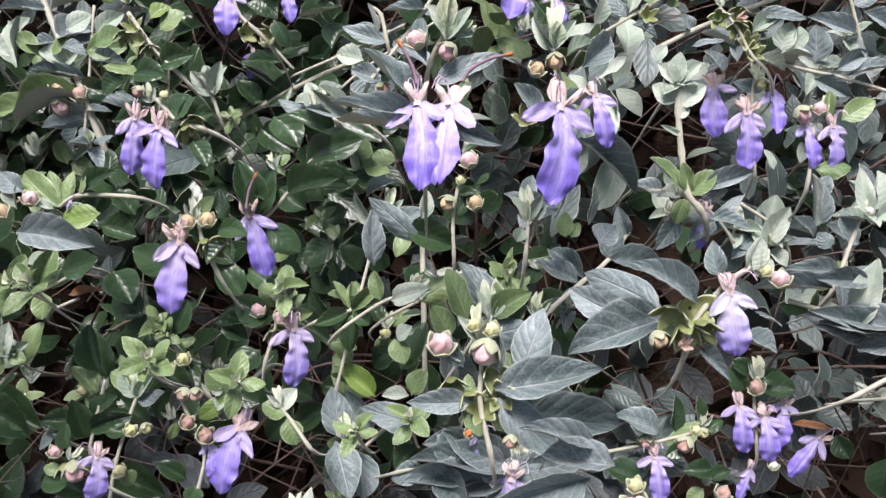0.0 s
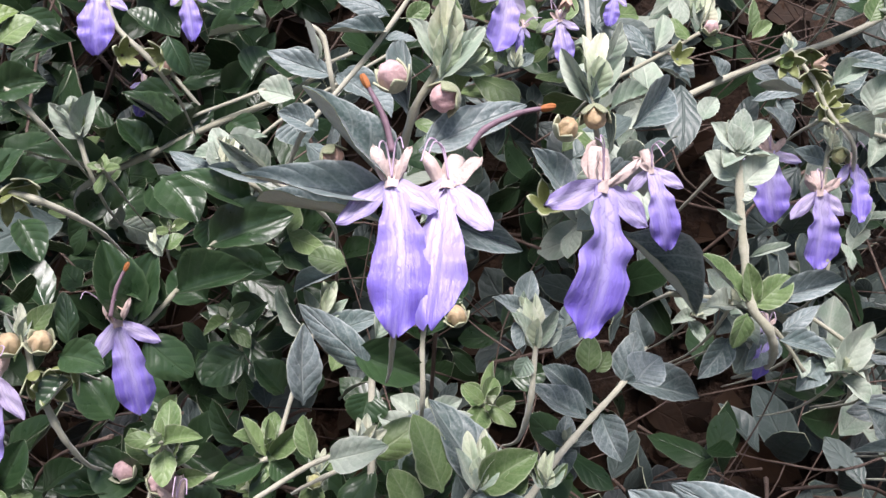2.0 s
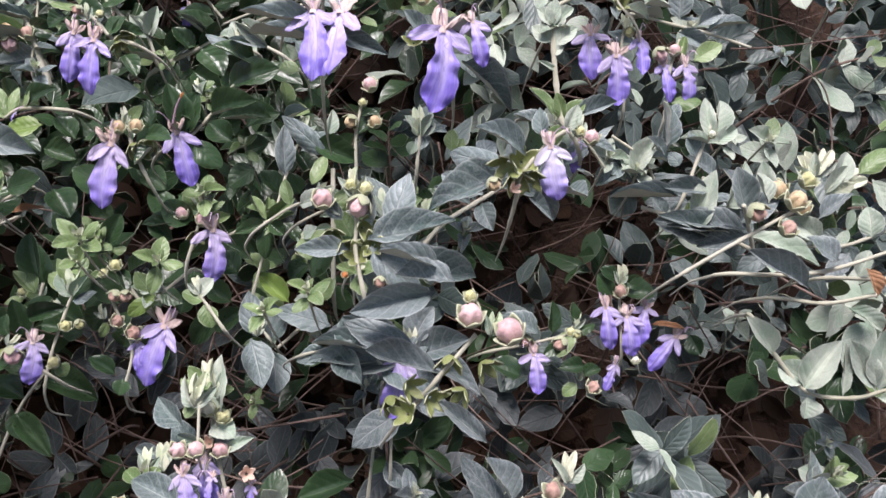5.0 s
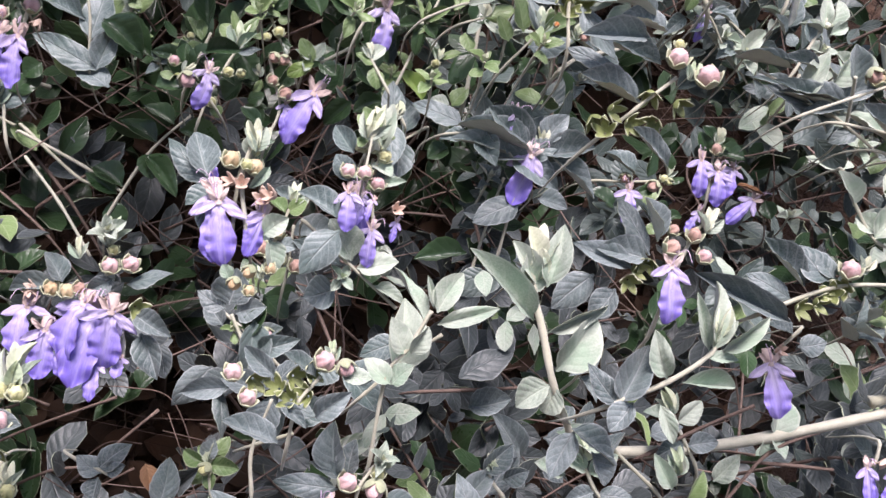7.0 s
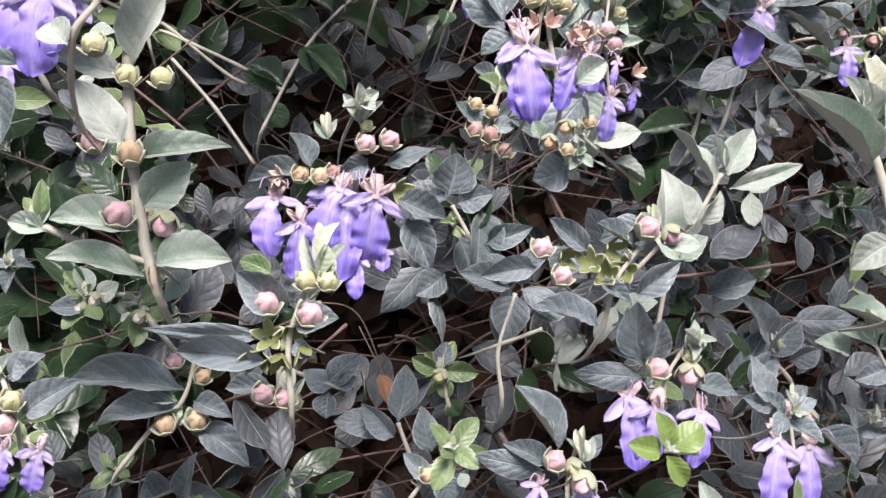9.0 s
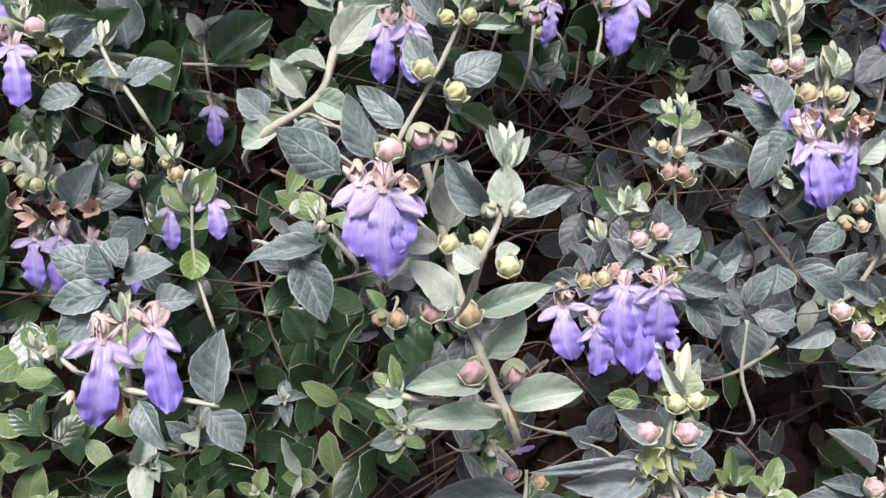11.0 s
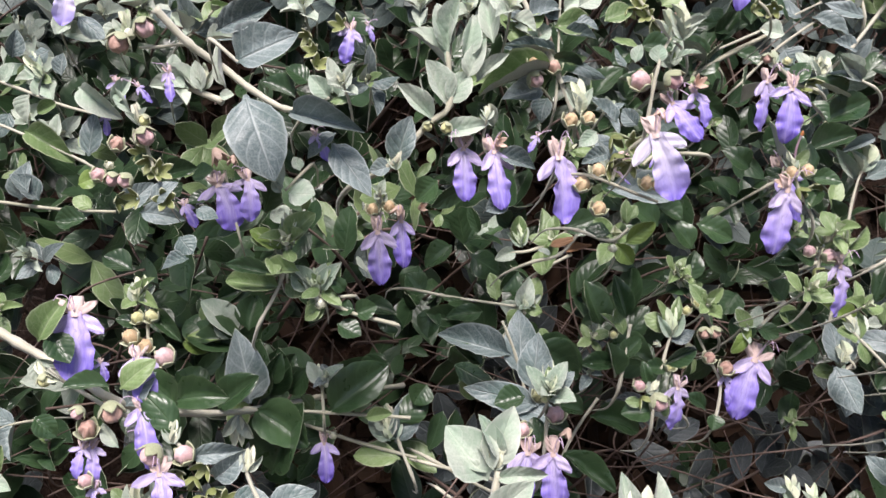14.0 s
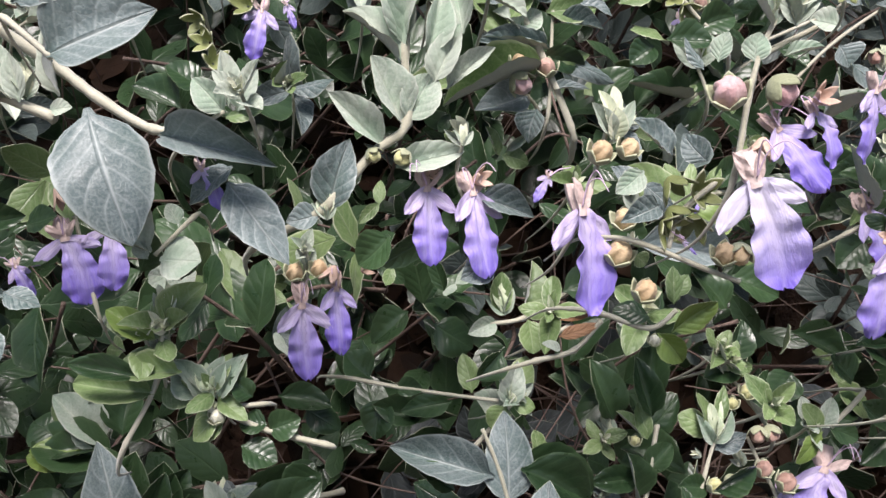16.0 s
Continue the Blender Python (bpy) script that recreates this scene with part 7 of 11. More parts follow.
T(s, -210.9,249.4,626.9, -212.2,253.4,635)
B(s, "p", -209.7,248.1,624.9, 1.6)
L(s, "y", -208.2,247.4,623.8, -215.5,247.6,621.2, 7.7)
L(s, "d", -198.8,244.7,622.2, -191.9,244.6,624.8, 7)
L(s, "d", -204.7,244.4,619, -197.3,241.3,615.6, 7.7)
s = shoot("leafy_shoot", "dark green glossy shoot with nine leaves in the shrub", -235.6,293.7,614.3, "leafy shoot", "leafy shoots of the shrub")
L(s, "d", -238.8,284.2,592.7, -259.8,291.3,598.9, 15.1)
L(s, "Y", -246,287,595.7, -259.6,289.3,594.7, 7.9)
L(s, "p", -241.6,286.2,595.8, -252.7,294.3,608.4, 9.5)
L(s, "d", -236.7,286.4,598.3, -233.7,291.5,610.4, 9.9)
L(s, "d", -235.8,274.9,574.4, -232.1,284.6,596.4, 16.7)
L(s, "d", -229.1,274.6,576.5, -225.8,281.7,592.9, 13.1)
L(s, "d", -246.9,278,576.2, -235.2,281.4,588.4, 11.9)
L(s, "d", -253.4,279.2,576, -263.6,285,583.8, 13.9)
L(s, "d", -235.6,293.7,614.3, -248.4,302.4,603.5, 11.9)
s = shoot("leafy_shoot", "dark green glossy shoot with seven leaves and a cream tip", -237.1,272.2,573.6, "leafy shoot", "leafy shoots of the shrub")
W(s, 0.72, 0.55, -237.1,272.2,573.6, -210.3,266.7,573.3, -179.2,260.2,572.7)
W(s, 0.72, 0.55, -210.3,266.7,573.3, -210.6,272.4,585.2)
L(s, "p", -211.2,271,582, -215.4,275.5,589.8, 5.5)
L(s, "p", -210.8,270.9,582, -203.2,272.7,588.9, 5.9)
L(s, "d", -208.2,266.3,573.3, -187,270.1,590.4, 15.4)
L(s, "d", -230,260.9,552.5, -216,270.1,577.9, 18.9)
L(s, "d", -215.8,274.5,587.5, -223.8,272.3,579.4, 11)
T(s, -223.5,274.3,583.7, -227.5,277.7,589.2)
L(s, "d", -225.6,275.4,585.3, -219.7,277.6,592.3, 7.9)
L(s, "y", -195.4,263.1,572, -185.6,262.2,574.2, 4.7)
s = shoot("flowering_shoot", "grey-green felted shoot with one violet flower and cream bud", -178.4,263.6,546.1, "flowering shoot", "flowering shoots of the shrub")
W(s, 0.72, 0.55, -178.4,263.6,546.1, -182.6,269.5,556.8, -185.1,275.6,568.7)
T(s, -185.9,270.3,557.1, -188.4,276.6,569.5)
L(s, "h", -183.5,269.5,556.3, -174.3,275.9,573.9, 11.5)
L(s, "y", -182.5,266.8,551.2, -200.1,270.9,552.3, 9.4)
W(s, 0.72, 0.55, -211.9,276.8,559.9, -196.1,271.7,555.7, -176.2,265.8,551.7)
F(s, -210.6,274.6,555.8, -210.4,268,541.8, 0.9)
B(s, "p", -207.1,275.1,558.4, 1.3)
s = shoot("flowering_shoot", "grey-green felted shoot with three violet flowers and yellow-green buds", -261.1,239.4,523.7, "flowering shoot", "flowering shoots of the shrub")
W(s, 0.65, 0.5, -261.1,239.4,523.7, -263.6,243.5,531.3, -270.2,249.7,541.6)
F(s, -273.1,239.2,522.9, -274.8,233.3,504.9, 1.08)
F(s, -263.4,235.8,524.5, -268.2,231.6,504, 1.08)
F(s, -253.6,235.1,522.5, -251.9,229.4,506.3, 1.08)
B(s, "dead", -273.2,243.9,528.2, 3.9)
B(s, "dead", -252.3,241.3,531.5, 3.9)
B(s, "dead", -264.7,243.7,531.2, 3.1)
T(s, -270.3,248.8,539.7, -269.5,254.5,552.2)
B(s, "yl", -274.5,249.5,539.5, 2.5)
B(s, "yl", -270.4,248.2,538.4, 2.5)
B(s, "yl", -263.3,247,538.9, 2.5)
L(s, "h", -259.5,242.5,530.9, -250.1,247.5,545.6, 12.5)
L(s, "h", -259.3,244,534.2, -240.5,241.9,537.8, 11.4)
L(s, "h", -264.1,244.7,533.7, -279.3,248.3,534.8, 7.6)
L(s, "h", -261.3,237.6,519.8, -258.5,237.6,502, 9.5)
L(s, "h", -262.6,243.3,531.3, -256.8,241.9,511.8, 9.5)
s = shoot("flowering_shoot", "light green shoot with one violet flower and yellow-green buds", -232.3,220.9,543.2, "flowering shoot", "flowering shoots of the shrub")
W(s, 0.65, 0.5, -232.3,220.9,543.2, -232.6,226.1,554)
W(s, 0.65, 0.5, -220.5,219.5,545.2, -221.3,223.9,554.2)
T(s, -233,226,553.6, -232,229.5,561.6)
L(s, "y", -234.5,226.3,553.6, -239.5,229.2,557.8, 3.9)
B(s, "yl", -237.4,227,553.9, 2)
B(s, "yl", -232.3,225.5,552.9, 2)
T(s, -221.9,223.8,553.9, -220.8,227.3,561.8)
B(s, "yl", -222.9,223.7,553.1, 2)
B(s, "tan", -220,221.4,549.4, 2.4)
B(s, "pink", -233,223.2,547.7, 2.6)
L(s, "y", -223.7,225.2,556, -225.3,228,561.3, 3.6)
L(s, "d", -231.5,219.9,541.4, -224.2,221.9,548.8, 10.7)
B(s, "dead", -232.5,212.9,526.1, 3.3)
F(s, -233.7,211.9,523.4, -237.2,208.3,514.4, 0.8)
L(s, "h", -231.9,217.5,536, -244.2,215.6,526.8, 10.7)
s = shoot("flowering_shoot", "light green shoot with two violet flowers", -213,196.7,509, "flowering shoot", "flowering shoots of the shrub")
W(s, 0.65, 0.5, -213,196.7,509, -216.6,204.9,525, -215.8,212.7,541.8)
T(s, -215.7,213.1,542.7, -214.7,217.6,552.9)
L(s, "p", -216.2,212.8,541.8, -214.7,217.3,552.2, 5.3)
L(s, "y", -216.9,211.9,539.7, -224.4,217.5,548.4, 8.5)
L(s, "y", -214.7,212.1,541.2, -207.1,215.5,551.6, 7.8)
L(s, "Y", -216.4,207,529.4, -217.9,202.9,520.1, 9.2)
F(s, -222.5,213.8,541.4, -222.8,208,528.9, 1)
F(s, -209.9,212.6,544.1, -207.8,206.5,532, 1)
s = shoot("leafy_shoot", "grey-green felted shoot with seven leaves and a cream tip", -220.6,104.4,553.3, "leafy shoot", "leafy shoots of the shrub")
W(s, 0.65, 0.5, -220.6,104.4,553.3, -220.1,108.2,561.6)
L(s, "h", -223.9,113.3,570.8, -234.2,117.2,574.7, 9)
L(s, "h", -221,113.3,572.1, -218.1,115.3,577.6, 8.7)
L(s, "h", -219.9,112,569.7, -209.1,111.2,572.8, 7.8)
L(s, "h", -222.6,111.4,567.3, -235,113.3,566.1, 7.8)
L(s, "h", -222.8,110.3,564.9, -234.2,109.7,558.7, 9)
L(s, "h", -213.8,108.6,565.1, -205.6,107.8,566.9, 6.4)
L(s, "h", -221.4,112.4,569.9, -224.8,116.4,577, 5.9)
T(s, -220.1,108.1,561.4, -219.5,111,567.8)
B(s, "dead", -224.5,109.3,562.1, 2.8)
B(s, "dead", -214.8,107.6,562.7, 2.8)
s = shoot("flowering_shoot", "grey-green felted shoot with two violet flowers", -221.3,106,539.7, "flowering shoot", "flowering shoots of the shrub")
W(s, 0.65, 0.5, -221.3,106,539.7, -221.1,107.3,551.1, -220.8,108.5,562.2)
F(s, -223.9,103.9,561.1, -227.8,99.6,542.6, 1)
F(s, -213.6,103.2,563.4, -212,98.1,545.2, 1)
L(s, "h", -203.2,96.8,546, -200.7,103.9,560.6, 8.3)
L(s, "h", -204.5,96.5,544.9, -198.1,91.4,537.3, 7.6)
L(s, "h", -218.6,100.2,547.1, -213.5,94.8,538.4, 7.6)
W(s, 0.65, 0.5, -219.6,101.3,548.7, -202,96.6,546)
B(s, "dead", -232.2,103.3,548.2, 1.6)
L(s, "dead", -222.9,103.6,551.9, -222.4,98.4,542.2, 2.6)
s = shoot("leafy_shoot", "light green shoot with three leaves and a cream tip", -243.6,147.4,525.8, "leafy shoot", "leafy shoots of the shrub")
W(s, 0.72, 0.55, -243.6,147.4,525.8, -250.3,151.4,531.5)
T(s, -252,151,530, -253.1,153.9,535.8)
L(s, "y", -251.1,151.2,530.8, -255.5,154.4,535.8, 4.9)
L(s, "y", -248,150.6,530.8, -245.3,152.4,536, 4.9)
B(s, "p", -248.8,150.4,530.1, 1.8)
L(s, "y", -248.4,147.6,524.3, -259.4,149.7,524.1, 5.8)
s = shoot("flowering_shoot", "grey-green felted shoot with three violet flowers and yellow-green buds", -165.1,119.8,578.1, "flowering shoot", "flowering shoots of the shrub")
W(s, 0.65, 0.5, -165.1,119.8,578.1, -161.4,118.5,591.2, -157.6,120.7,597.4, -153.2,122.7,603.7, -148.4,125.3,611.1, -144.8,127.8,618)
F(s, -169.3,115.6,586.5, -170.6,110.9,571.2, 1.08)
F(s, -164.6,111.5,586.9, -165.5,108,567.1, 1.19)
F(s, -159.6,114.9,584.4, -162.7,109.6,571.8, 1.03)
B(s, "pink", -162.4,118.9,591.6, 2.6)
B(s, "pink", -155.8,118.8,594.2, 2.6)
B(s, "pink", -150.2,117.2,593.2, 2.1)
B(s, "dead", -163.9,117.3,587.5, 2.2)
B(s, "dead", -158.1,114.9,584.9, 2.2)
B(s, "dead", -169.4,118.9,588.6, 1.9)
L(s, "h", -165.9,118.7,589.7, -170.8,125.7,602.4, 8.1)
L(s, "h", -158.8,120.2,595.9, -168,126.2,604.6, 5.9)
L(s, "h", -172.7,118.8,587.1, -185.9,125.5,595.7, 10.2)
L(s, "p", -153.8,116.7,590.6, -148.2,117.7,595.2, 4.9)
L(s, "h", -158.2,116.6,588.6, -148.1,115.9,591.2, 4.1)
L(s, "p", -145.5,128.5,619.2, -147.3,135,632.3, 6.6)
L(s, "p", -144.6,128.3,619.2, -140.3,133.8,632.7, 6.6)
L(s, "p", -145.3,128.2,618.6, -138.1,132,629.8, 3.7)
T(s, -144.9,127.8,618, -143.9,133.4,630.3)
L(s, "h", -142.8,128.2,619.6, -134.5,130.8,628.8, 5.4)
L(s, "p", -144.1,126.7,615.9, -135.3,125,616.1, 3.4)
B(s, "yl", -148.3,128.1,617, 1.7)
B(s, "yl", -143.6,127.3,617.4, 1.7)
L(s, "h", -149.7,127.6,615.5, -156,133.2,624.8, 5.9)
L(s, "h", -147.7,122.6,605.6, -137.5,123,611, 8.1)
L(s, "h", -151.8,122.8,604.3, -156.7,128.7,614.9, 6.8)
B(s, "yl", -154,124.5,607.1, 2.2)
B(s, "yl", -147.7,121.2,602.8, 2.2)
L(s, "p", -149.4,120.9,601.3, -146.9,119.2,598.9, 3.7)
s = shoot("leafy_shoot", "pale silvery felted shoot with twelve leaves and a cream tip", -188.3,155.8,585.1, "leafy shoot", "leafy shoots of the shrub")
W(s, 1.2, 0.9, -188.3,155.8,585.1, -175.6,156.8,592.6, -170.7,160.2,601.9, -167.4,165.2,613.9)
L(s, "p", -170,164.8,611.9, -179.1,172.2,623.8, 13.4)
L(s, "p", -167.7,165.8,615, -163.7,171.4,628.6, 9.2)
L(s, "p", -166.3,166.2,616.4, -171.4,171.9,626.5, 4.8)
L(s, "p", -169.3,165.4,613.6, -177.3,168.1,615.8, 3.1)
L(s, "p", -168.2,164.6,612.2, -155.8,163,614.1, 4.2)
L(s, "p", -170.4,160.3,602.3, -159.3,163,612.6, 9.2)
L(s, "p", -172.1,159,598.7, -183.7,162,600.2, 6.1)
L(s, "p", -178.3,157.2,592.3, -186,162.9,601.2, 6.7)
L(s, "p", -176.8,156.9,592.3, -167.7,153.2,588.3, 7.5)
L(s, "p", -184.9,155.2,585.1, -195.2,155.8,582.1, 7.8)
L(s, "h", -183.4,154.9,585.2, -172.7,151.2,582, 7.8)
L(s, "h", -187.8,157,587.9, -195,161.5,594.2, 7.8)
T(s, -168,165.3,613.9, -168.2,169.3,622.3)
s = shoot("flowering_shoot", "dark green glossy shoot with two violet flowers and pink buds", -149,190.5,594.9, "flowering shoot", "flowering shoots of the shrub")
W(s, 0.65, 0.5, -149,190.5,594.9, -147.9,192.4,609, -147.1,197.1,619.3)
F(s, -153.8,188.8,603.6, -156.2,183.9,587.4, 1)
F(s, -147.2,186.6,604.1, -146.8,182.1,587.6, 1)
B(s, "pink", -146,193.5,612.2, 2.4)
B(s, "yl", -150,196.4,616.6, 1.8)
B(s, "yl", -145,195.4,616.7, 1.8)
T(s, -147.3,196.6,618.2, -146.6,200.2,626.1)
L(s, "h", -151.3,197.2,617.8, -149.7,203.8,632.4, 10.3)
L(s, "d", -150,196.2,616.1, -143,195.9,618.6, 5.6)
L(s, "d", -149.8,190.4,603.9, -150.4,193.8,610.9, 5.6)
B(s, "pink", -155.3,193.4,607.9, 2.1)
L(s, "d", -153.4,196.8,616, -162.1,197.4,613.5, 7.8)
B(s, "dead", -142.9,190.7,607.6, 1.9)
s = shoot("leafy_shoot", "dark green glossy shoot with four leaves and a cream tip", -101.5,264.2,597.6, "leafy shoot", "leafy shoots of the shrub")
L(s, "d", -107.7,267.8,602.5, -112.9,275.6,617, 11.2)
T(s, -109.1,266.1,598.4, -109.8,269.1,604.5)
L(s, "d", -106,264.1,595.5, -90.9,259.3,591.7, 10)
L(s, "d", -98.7,267.5,605.7, -94.3,274.7,623, 9.2)
L(s, "d", -101.5,264.2,597.6, -90.9,266.9,607.9, 8.8)
s = shoot("flowering_shoot", "pale silvery felted shoot with cream buds", -150.8,86.4,574.3, "flowering shoot", "flowering shoots of the shrub")
W(s, 0.72, 0.55, -150.8,86.4,574.3, -149.5,83.5,583, -146.2,85.6,589, -144.3,88.8,596.6)
T(s, -144.2,89.2,597.5, -143.3,92.9,605.8)
L(s, "p", -144.5,89,596.9, -147.5,93.3,604.9, 2.8)
L(s, "p", -143.6,88.8,596.9, -140.9,91.9,604.5, 2.4)
L(s, "p", -144.8,85.6,589.6, -144.2,89.7,598.5, 6.9)
L(s, "h", -148.3,86.4,589.8, -155.6,92.6,599.8, 6.4)
L(s, "h", -142.6,85.3,589.9, -133.2,85.5,594.2, 5.1)
B(s, "p", -147.8,86.8,590.9, 1.5)
B(s, "p", -142.8,85.9,591, 1.5)
L(s, "p", -147.2,82.8,582.5, -142.5,82.6,584.2, 3.9)
B(s, "yl", -145.3,81.9,581.4, 1.9)
L(s, "p", -150.3,82.6,580.8, -154.7,85,584, 6)
s = shoot("flowering_shoot", "grey-green felted shoot with two violet flowers and tan buds", -63.1,115.4,581.1, "flowering shoot", "flowering shoots of the shrub")
W(s, 0.65, 0.5, -63.1,115.4,581.1, -64.1,118.2,596.3, -61.6,120.2,601.6)
F(s, -68.4,113.4,591.3, -64.9,108.3,574.9, 1.05)
F(s, -57.1,113.5,589.2, -59,110.4,581.9, 0.8)
B(s, "tan", -66.8,119.8,598.4, 2.1)
B(s, "tan", -60.4,118.4,598.2, 2)
T(s, -61.7,119.5,600, -60.3,123.2,608.4)
B(s, "dead", -56.6,114.6,591.8, 2.4)
B(s, "dead", -65.7,117.3,593.6, 1.9)
L(s, "h", -71.1,117.6,591.9, -83.4,123.3,598.8, 7)
L(s, "h", -71.9,118.3,593.2, -77.5,124,602.8, 8.4)
L(s, "h", -69.5,116.8,590.9, -75.5,115.4,585.5, 6.5)
L(s, "h", -71.1,115.8,588.2, -68.8,111.7,580.4, 5.7)
s = shoot("flowering_shoot", "grey-green felted shoot with one violet flower and cream buds", -32.6,185.1,576.3, "flowering shoot", "flowering shoots of the shrub")
W(s, 0.65, 0.5, -32.6,185.1,576.3, -31.3,191.4,590.3)
F(s, -32.9,186.1,578.4, -32.2,181.7,569.4, 0.9)
B(s, "p", -35.2,193.6,593.3, 2.3)
B(s, "yl", -27.8,191.4,591.7, 2.1)
L(s, "h", -36,188.4,582, -44.3,193.6,589.5, 7.6)
L(s, "h", -32,189.3,585.5, -22.9,188.1,586.9, 5.9)
L(s, "h", -40.5,184.1,570.9, -34.4,186.3,578, 6.9)
s = shoot("flowering_shoot", "grey-green felted shoot with tan buds", -59.7,193.1,546, "flowering shoot", "flowering shoots of the shrub")
W(s, 0.72, 0.55, -59.7,193.1,546, -56.9,198.5,558.8, -55.2,202.5,568)
T(s, -55.4,201.3,565.3, -54.9,204.9,573.1)
L(s, "y", -56.2,200.1,562.5, -50.4,201.2,567.2, 6.2)
L(s, "y", -57,200.1,562.1, -62.7,203.1,566, 5.4)
B(s, "tan", -63.3,198.7,556.5, 2)
B(s, "tan", -58.1,197,555.2, 2)
B(s, "brown", -62.5,195,549.1, 2.6)
B(s, "brown", -57.4,193.8,548.6, 2.6)
L(s, "h", -59.4,195,550.2, -69.3,199.6,555.9, 6.9)
L(s, "h", -57,194.9,551.2, -50.2,194.2,552.6, 6.2)
L(s, "h", -33.7,190.2,551.1, -52.2,195.5,554.4, 8)
s = shoot("leafy_shoot", "pale silvery felted shoot with two leaves in the shrub", -18.1,147.7,526.8, "leafy shoot", "leafy shoots of the shrub")
W(s, 0.72, 0.55, -18.1,147.7,526.8, -8.1,151.7,539.6, 1.6,154.2,549.1)
L(s, "p", -10.2,150,535, -10.6,159.9,555.9, 12.7)
L(s, "h", -23.4,149.5,528.4, -15.6,151.9,537, 8.3)
s = shoot("leafy_shoot", "grey-green felted shoot with nine leaves in the shrub", -42.1,179.8,542.7, "leafy shoot", "leafy shoots of the shrub")
W(s, 0.72, 0.55, -42.1,179.8,542.7, -27.9,168.7,525.1, -23.5,164.5,518.1, old=1)
L(s, "h", -34.1,180,546.4, -44.2,179.4,540.9, 11.7)
L(s, "h", -31.7,169.4,525.1, -34.3,165.7,516.1, 11.7)
L(s, "h", -26,167.5,523.4, -11.2,160.5,514.7, 9.9)
L(s, "h", -40.2,166,514.2, -47.7,169.1,517.6, 8.1)
L(s, "h", -38.9,161.6,505.3, -26.8,162.6,512.7, 10.6)
L(s, "h", -46.2,165.5,510.5, -45.4,157.8,494.5, 10.6)
L(s, "h", -9.7,170.3,536.2, -21.8,169.2,528.8, 8.9)
L(s, "h", -55.2,172.2,521, -43.1,173.3,528.4, 7.8)
L(s, "h", -58.4,177.1,529.9, -54,167,510.4, 10.6)
s = shoot("leafy_shoot", "grey-green felted shoot with five leaves and a cream tip", -170.5,132.3,559.5, "leafy shoot", "leafy shoots of the shrub")
W(s, 0.72, 0.55, -170.5,132.3,559.5, -177.4,137.2,566.9)
T(s, -177.4,137.5,567.5, -177.7,140.1,573)
L(s, "y", -178.1,137.8,567.9, -180.9,141.2,573.9, 6)
L(s, "h", -178,136.5,565.2, -185.9,138.8,566.7, 4.6)
B(s, "p", -177.3,137,566.6, 1.4)
L(s, "h", -176.7,135,562.5, -197.2,137.4,559, 7.6)
L(s, "h", -183.4,134.8,559.2, -178.2,127.1,545.2, 10.3)
L(s, "p", -182.8,134.7,559.2, -186.2,134.7,557.8, 3.8)
W(s, 0.72, 0.55, -187.4,136.5,561.2, -183.1,134.7,559.2)
s = shoot("flowering_shoot", "dark green glossy shoot with tan buds", -153,189.1,512.2, "flowering shoot", "flowering shoots of the shrub")
W(s, 0.65, 0.5, -153,189.1,512.2, -155.2,187.4,507.7)
B(s, "tan", -159.1,188.4,508.1, 2.7)
B(s, "tan", -153.7,187.1,507.7, 2.7)
L(s, "y", -158.4,188.8,509.4, -161.4,192.8,516.5, 5)
L(s, "d", -150.5,185.6,506, -142.9,183.3,504.3, 7.1)
L(s, "d", -150.9,183.2,500.6, -159.4,179.7,489.7, 11.7)
L(s, "d", -181.9,189.1,500, -188.9,195.5,510.6, 11.7)
L(s, "d", -143.5,179.2,495.4, -154.5,185.6,504.1, 12.4)
s = shoot("branch", "long pale felted branch with pale silvery felted leaves", -254.2,257,716.8, "branch", "branches of the shrub")
W(s, 1.2, 0.8, -254.2,257,716.8, -245.6,257.1,706.9, -235.8,257.9,699.1, -227.7,254.2,693.2, -218,250.5,688.1, -210.2,249.4,689, rooted=0)
L(s, "h", -229.4,248,693.1, -220.4,233.2,674.8, 18.3)
L(s, "h", -216.9,250,687.1, -196,244.1,681.9, 7.9)
L(s, "p", -243.6,256.8,692, -254.2,262,700.9, 5.4)
L(s, "p", -245,257.5,693.2, -257.9,260.2,694, 5.4)
T(s, -241.7,256.8,693, -242.5,259.7,700.7)
W(s, 1.2, 0.8, -236.5,254.6,689.8, -246.6,257.8,693.4, rooted=0)
L(s, "p", -235.5,255.9,693.7, -237.4,260.7,706.1, 3.5)
L(s, "p", -241.1,261.7,706.8, -232.4,260.6,708.4, 3.2)
L(s, "p", -237.8,255.3,691, -233.1,254.6,691.6, 3.7)
s = shoot("leafy_shoot", "grey-green felted shoot with two leaves in the shrub", -234.7,220.7,712.3, "leafy shoot", "leafy shoots of the shrub")
W(s, 0.5903999999999999, 0.451, -234.7,220.7,712.3, -228.1,217.5,706.9)
L(s, "h", -229,217.7,707.2, -214.3,218.1,715.6, 12.5)
L(s, "h", -233.6,221.3,714.5, -219.2,220.8,720.6, 7.1)
s = shoot("flowering_shoot", "pale silvery felted shoot with one violet flower", -211.3,244.9,671.8, "flowering shoot", "flowering shoots of the shrub")
W(s, 0.5903999999999999, 0.451, -211.3,244.9,671.8, -219.1,243.7,664.6)
L(s, "p", -219.8,244,665.1, -231.2,249.6,674.6, 7.9)
L(s, "p", -218.2,243.3,663.9, -210,241.6,663.3, 9.9)
L(s, "p", -220.5,243.7,663.8, -222.8,245.4,667.3, 3)
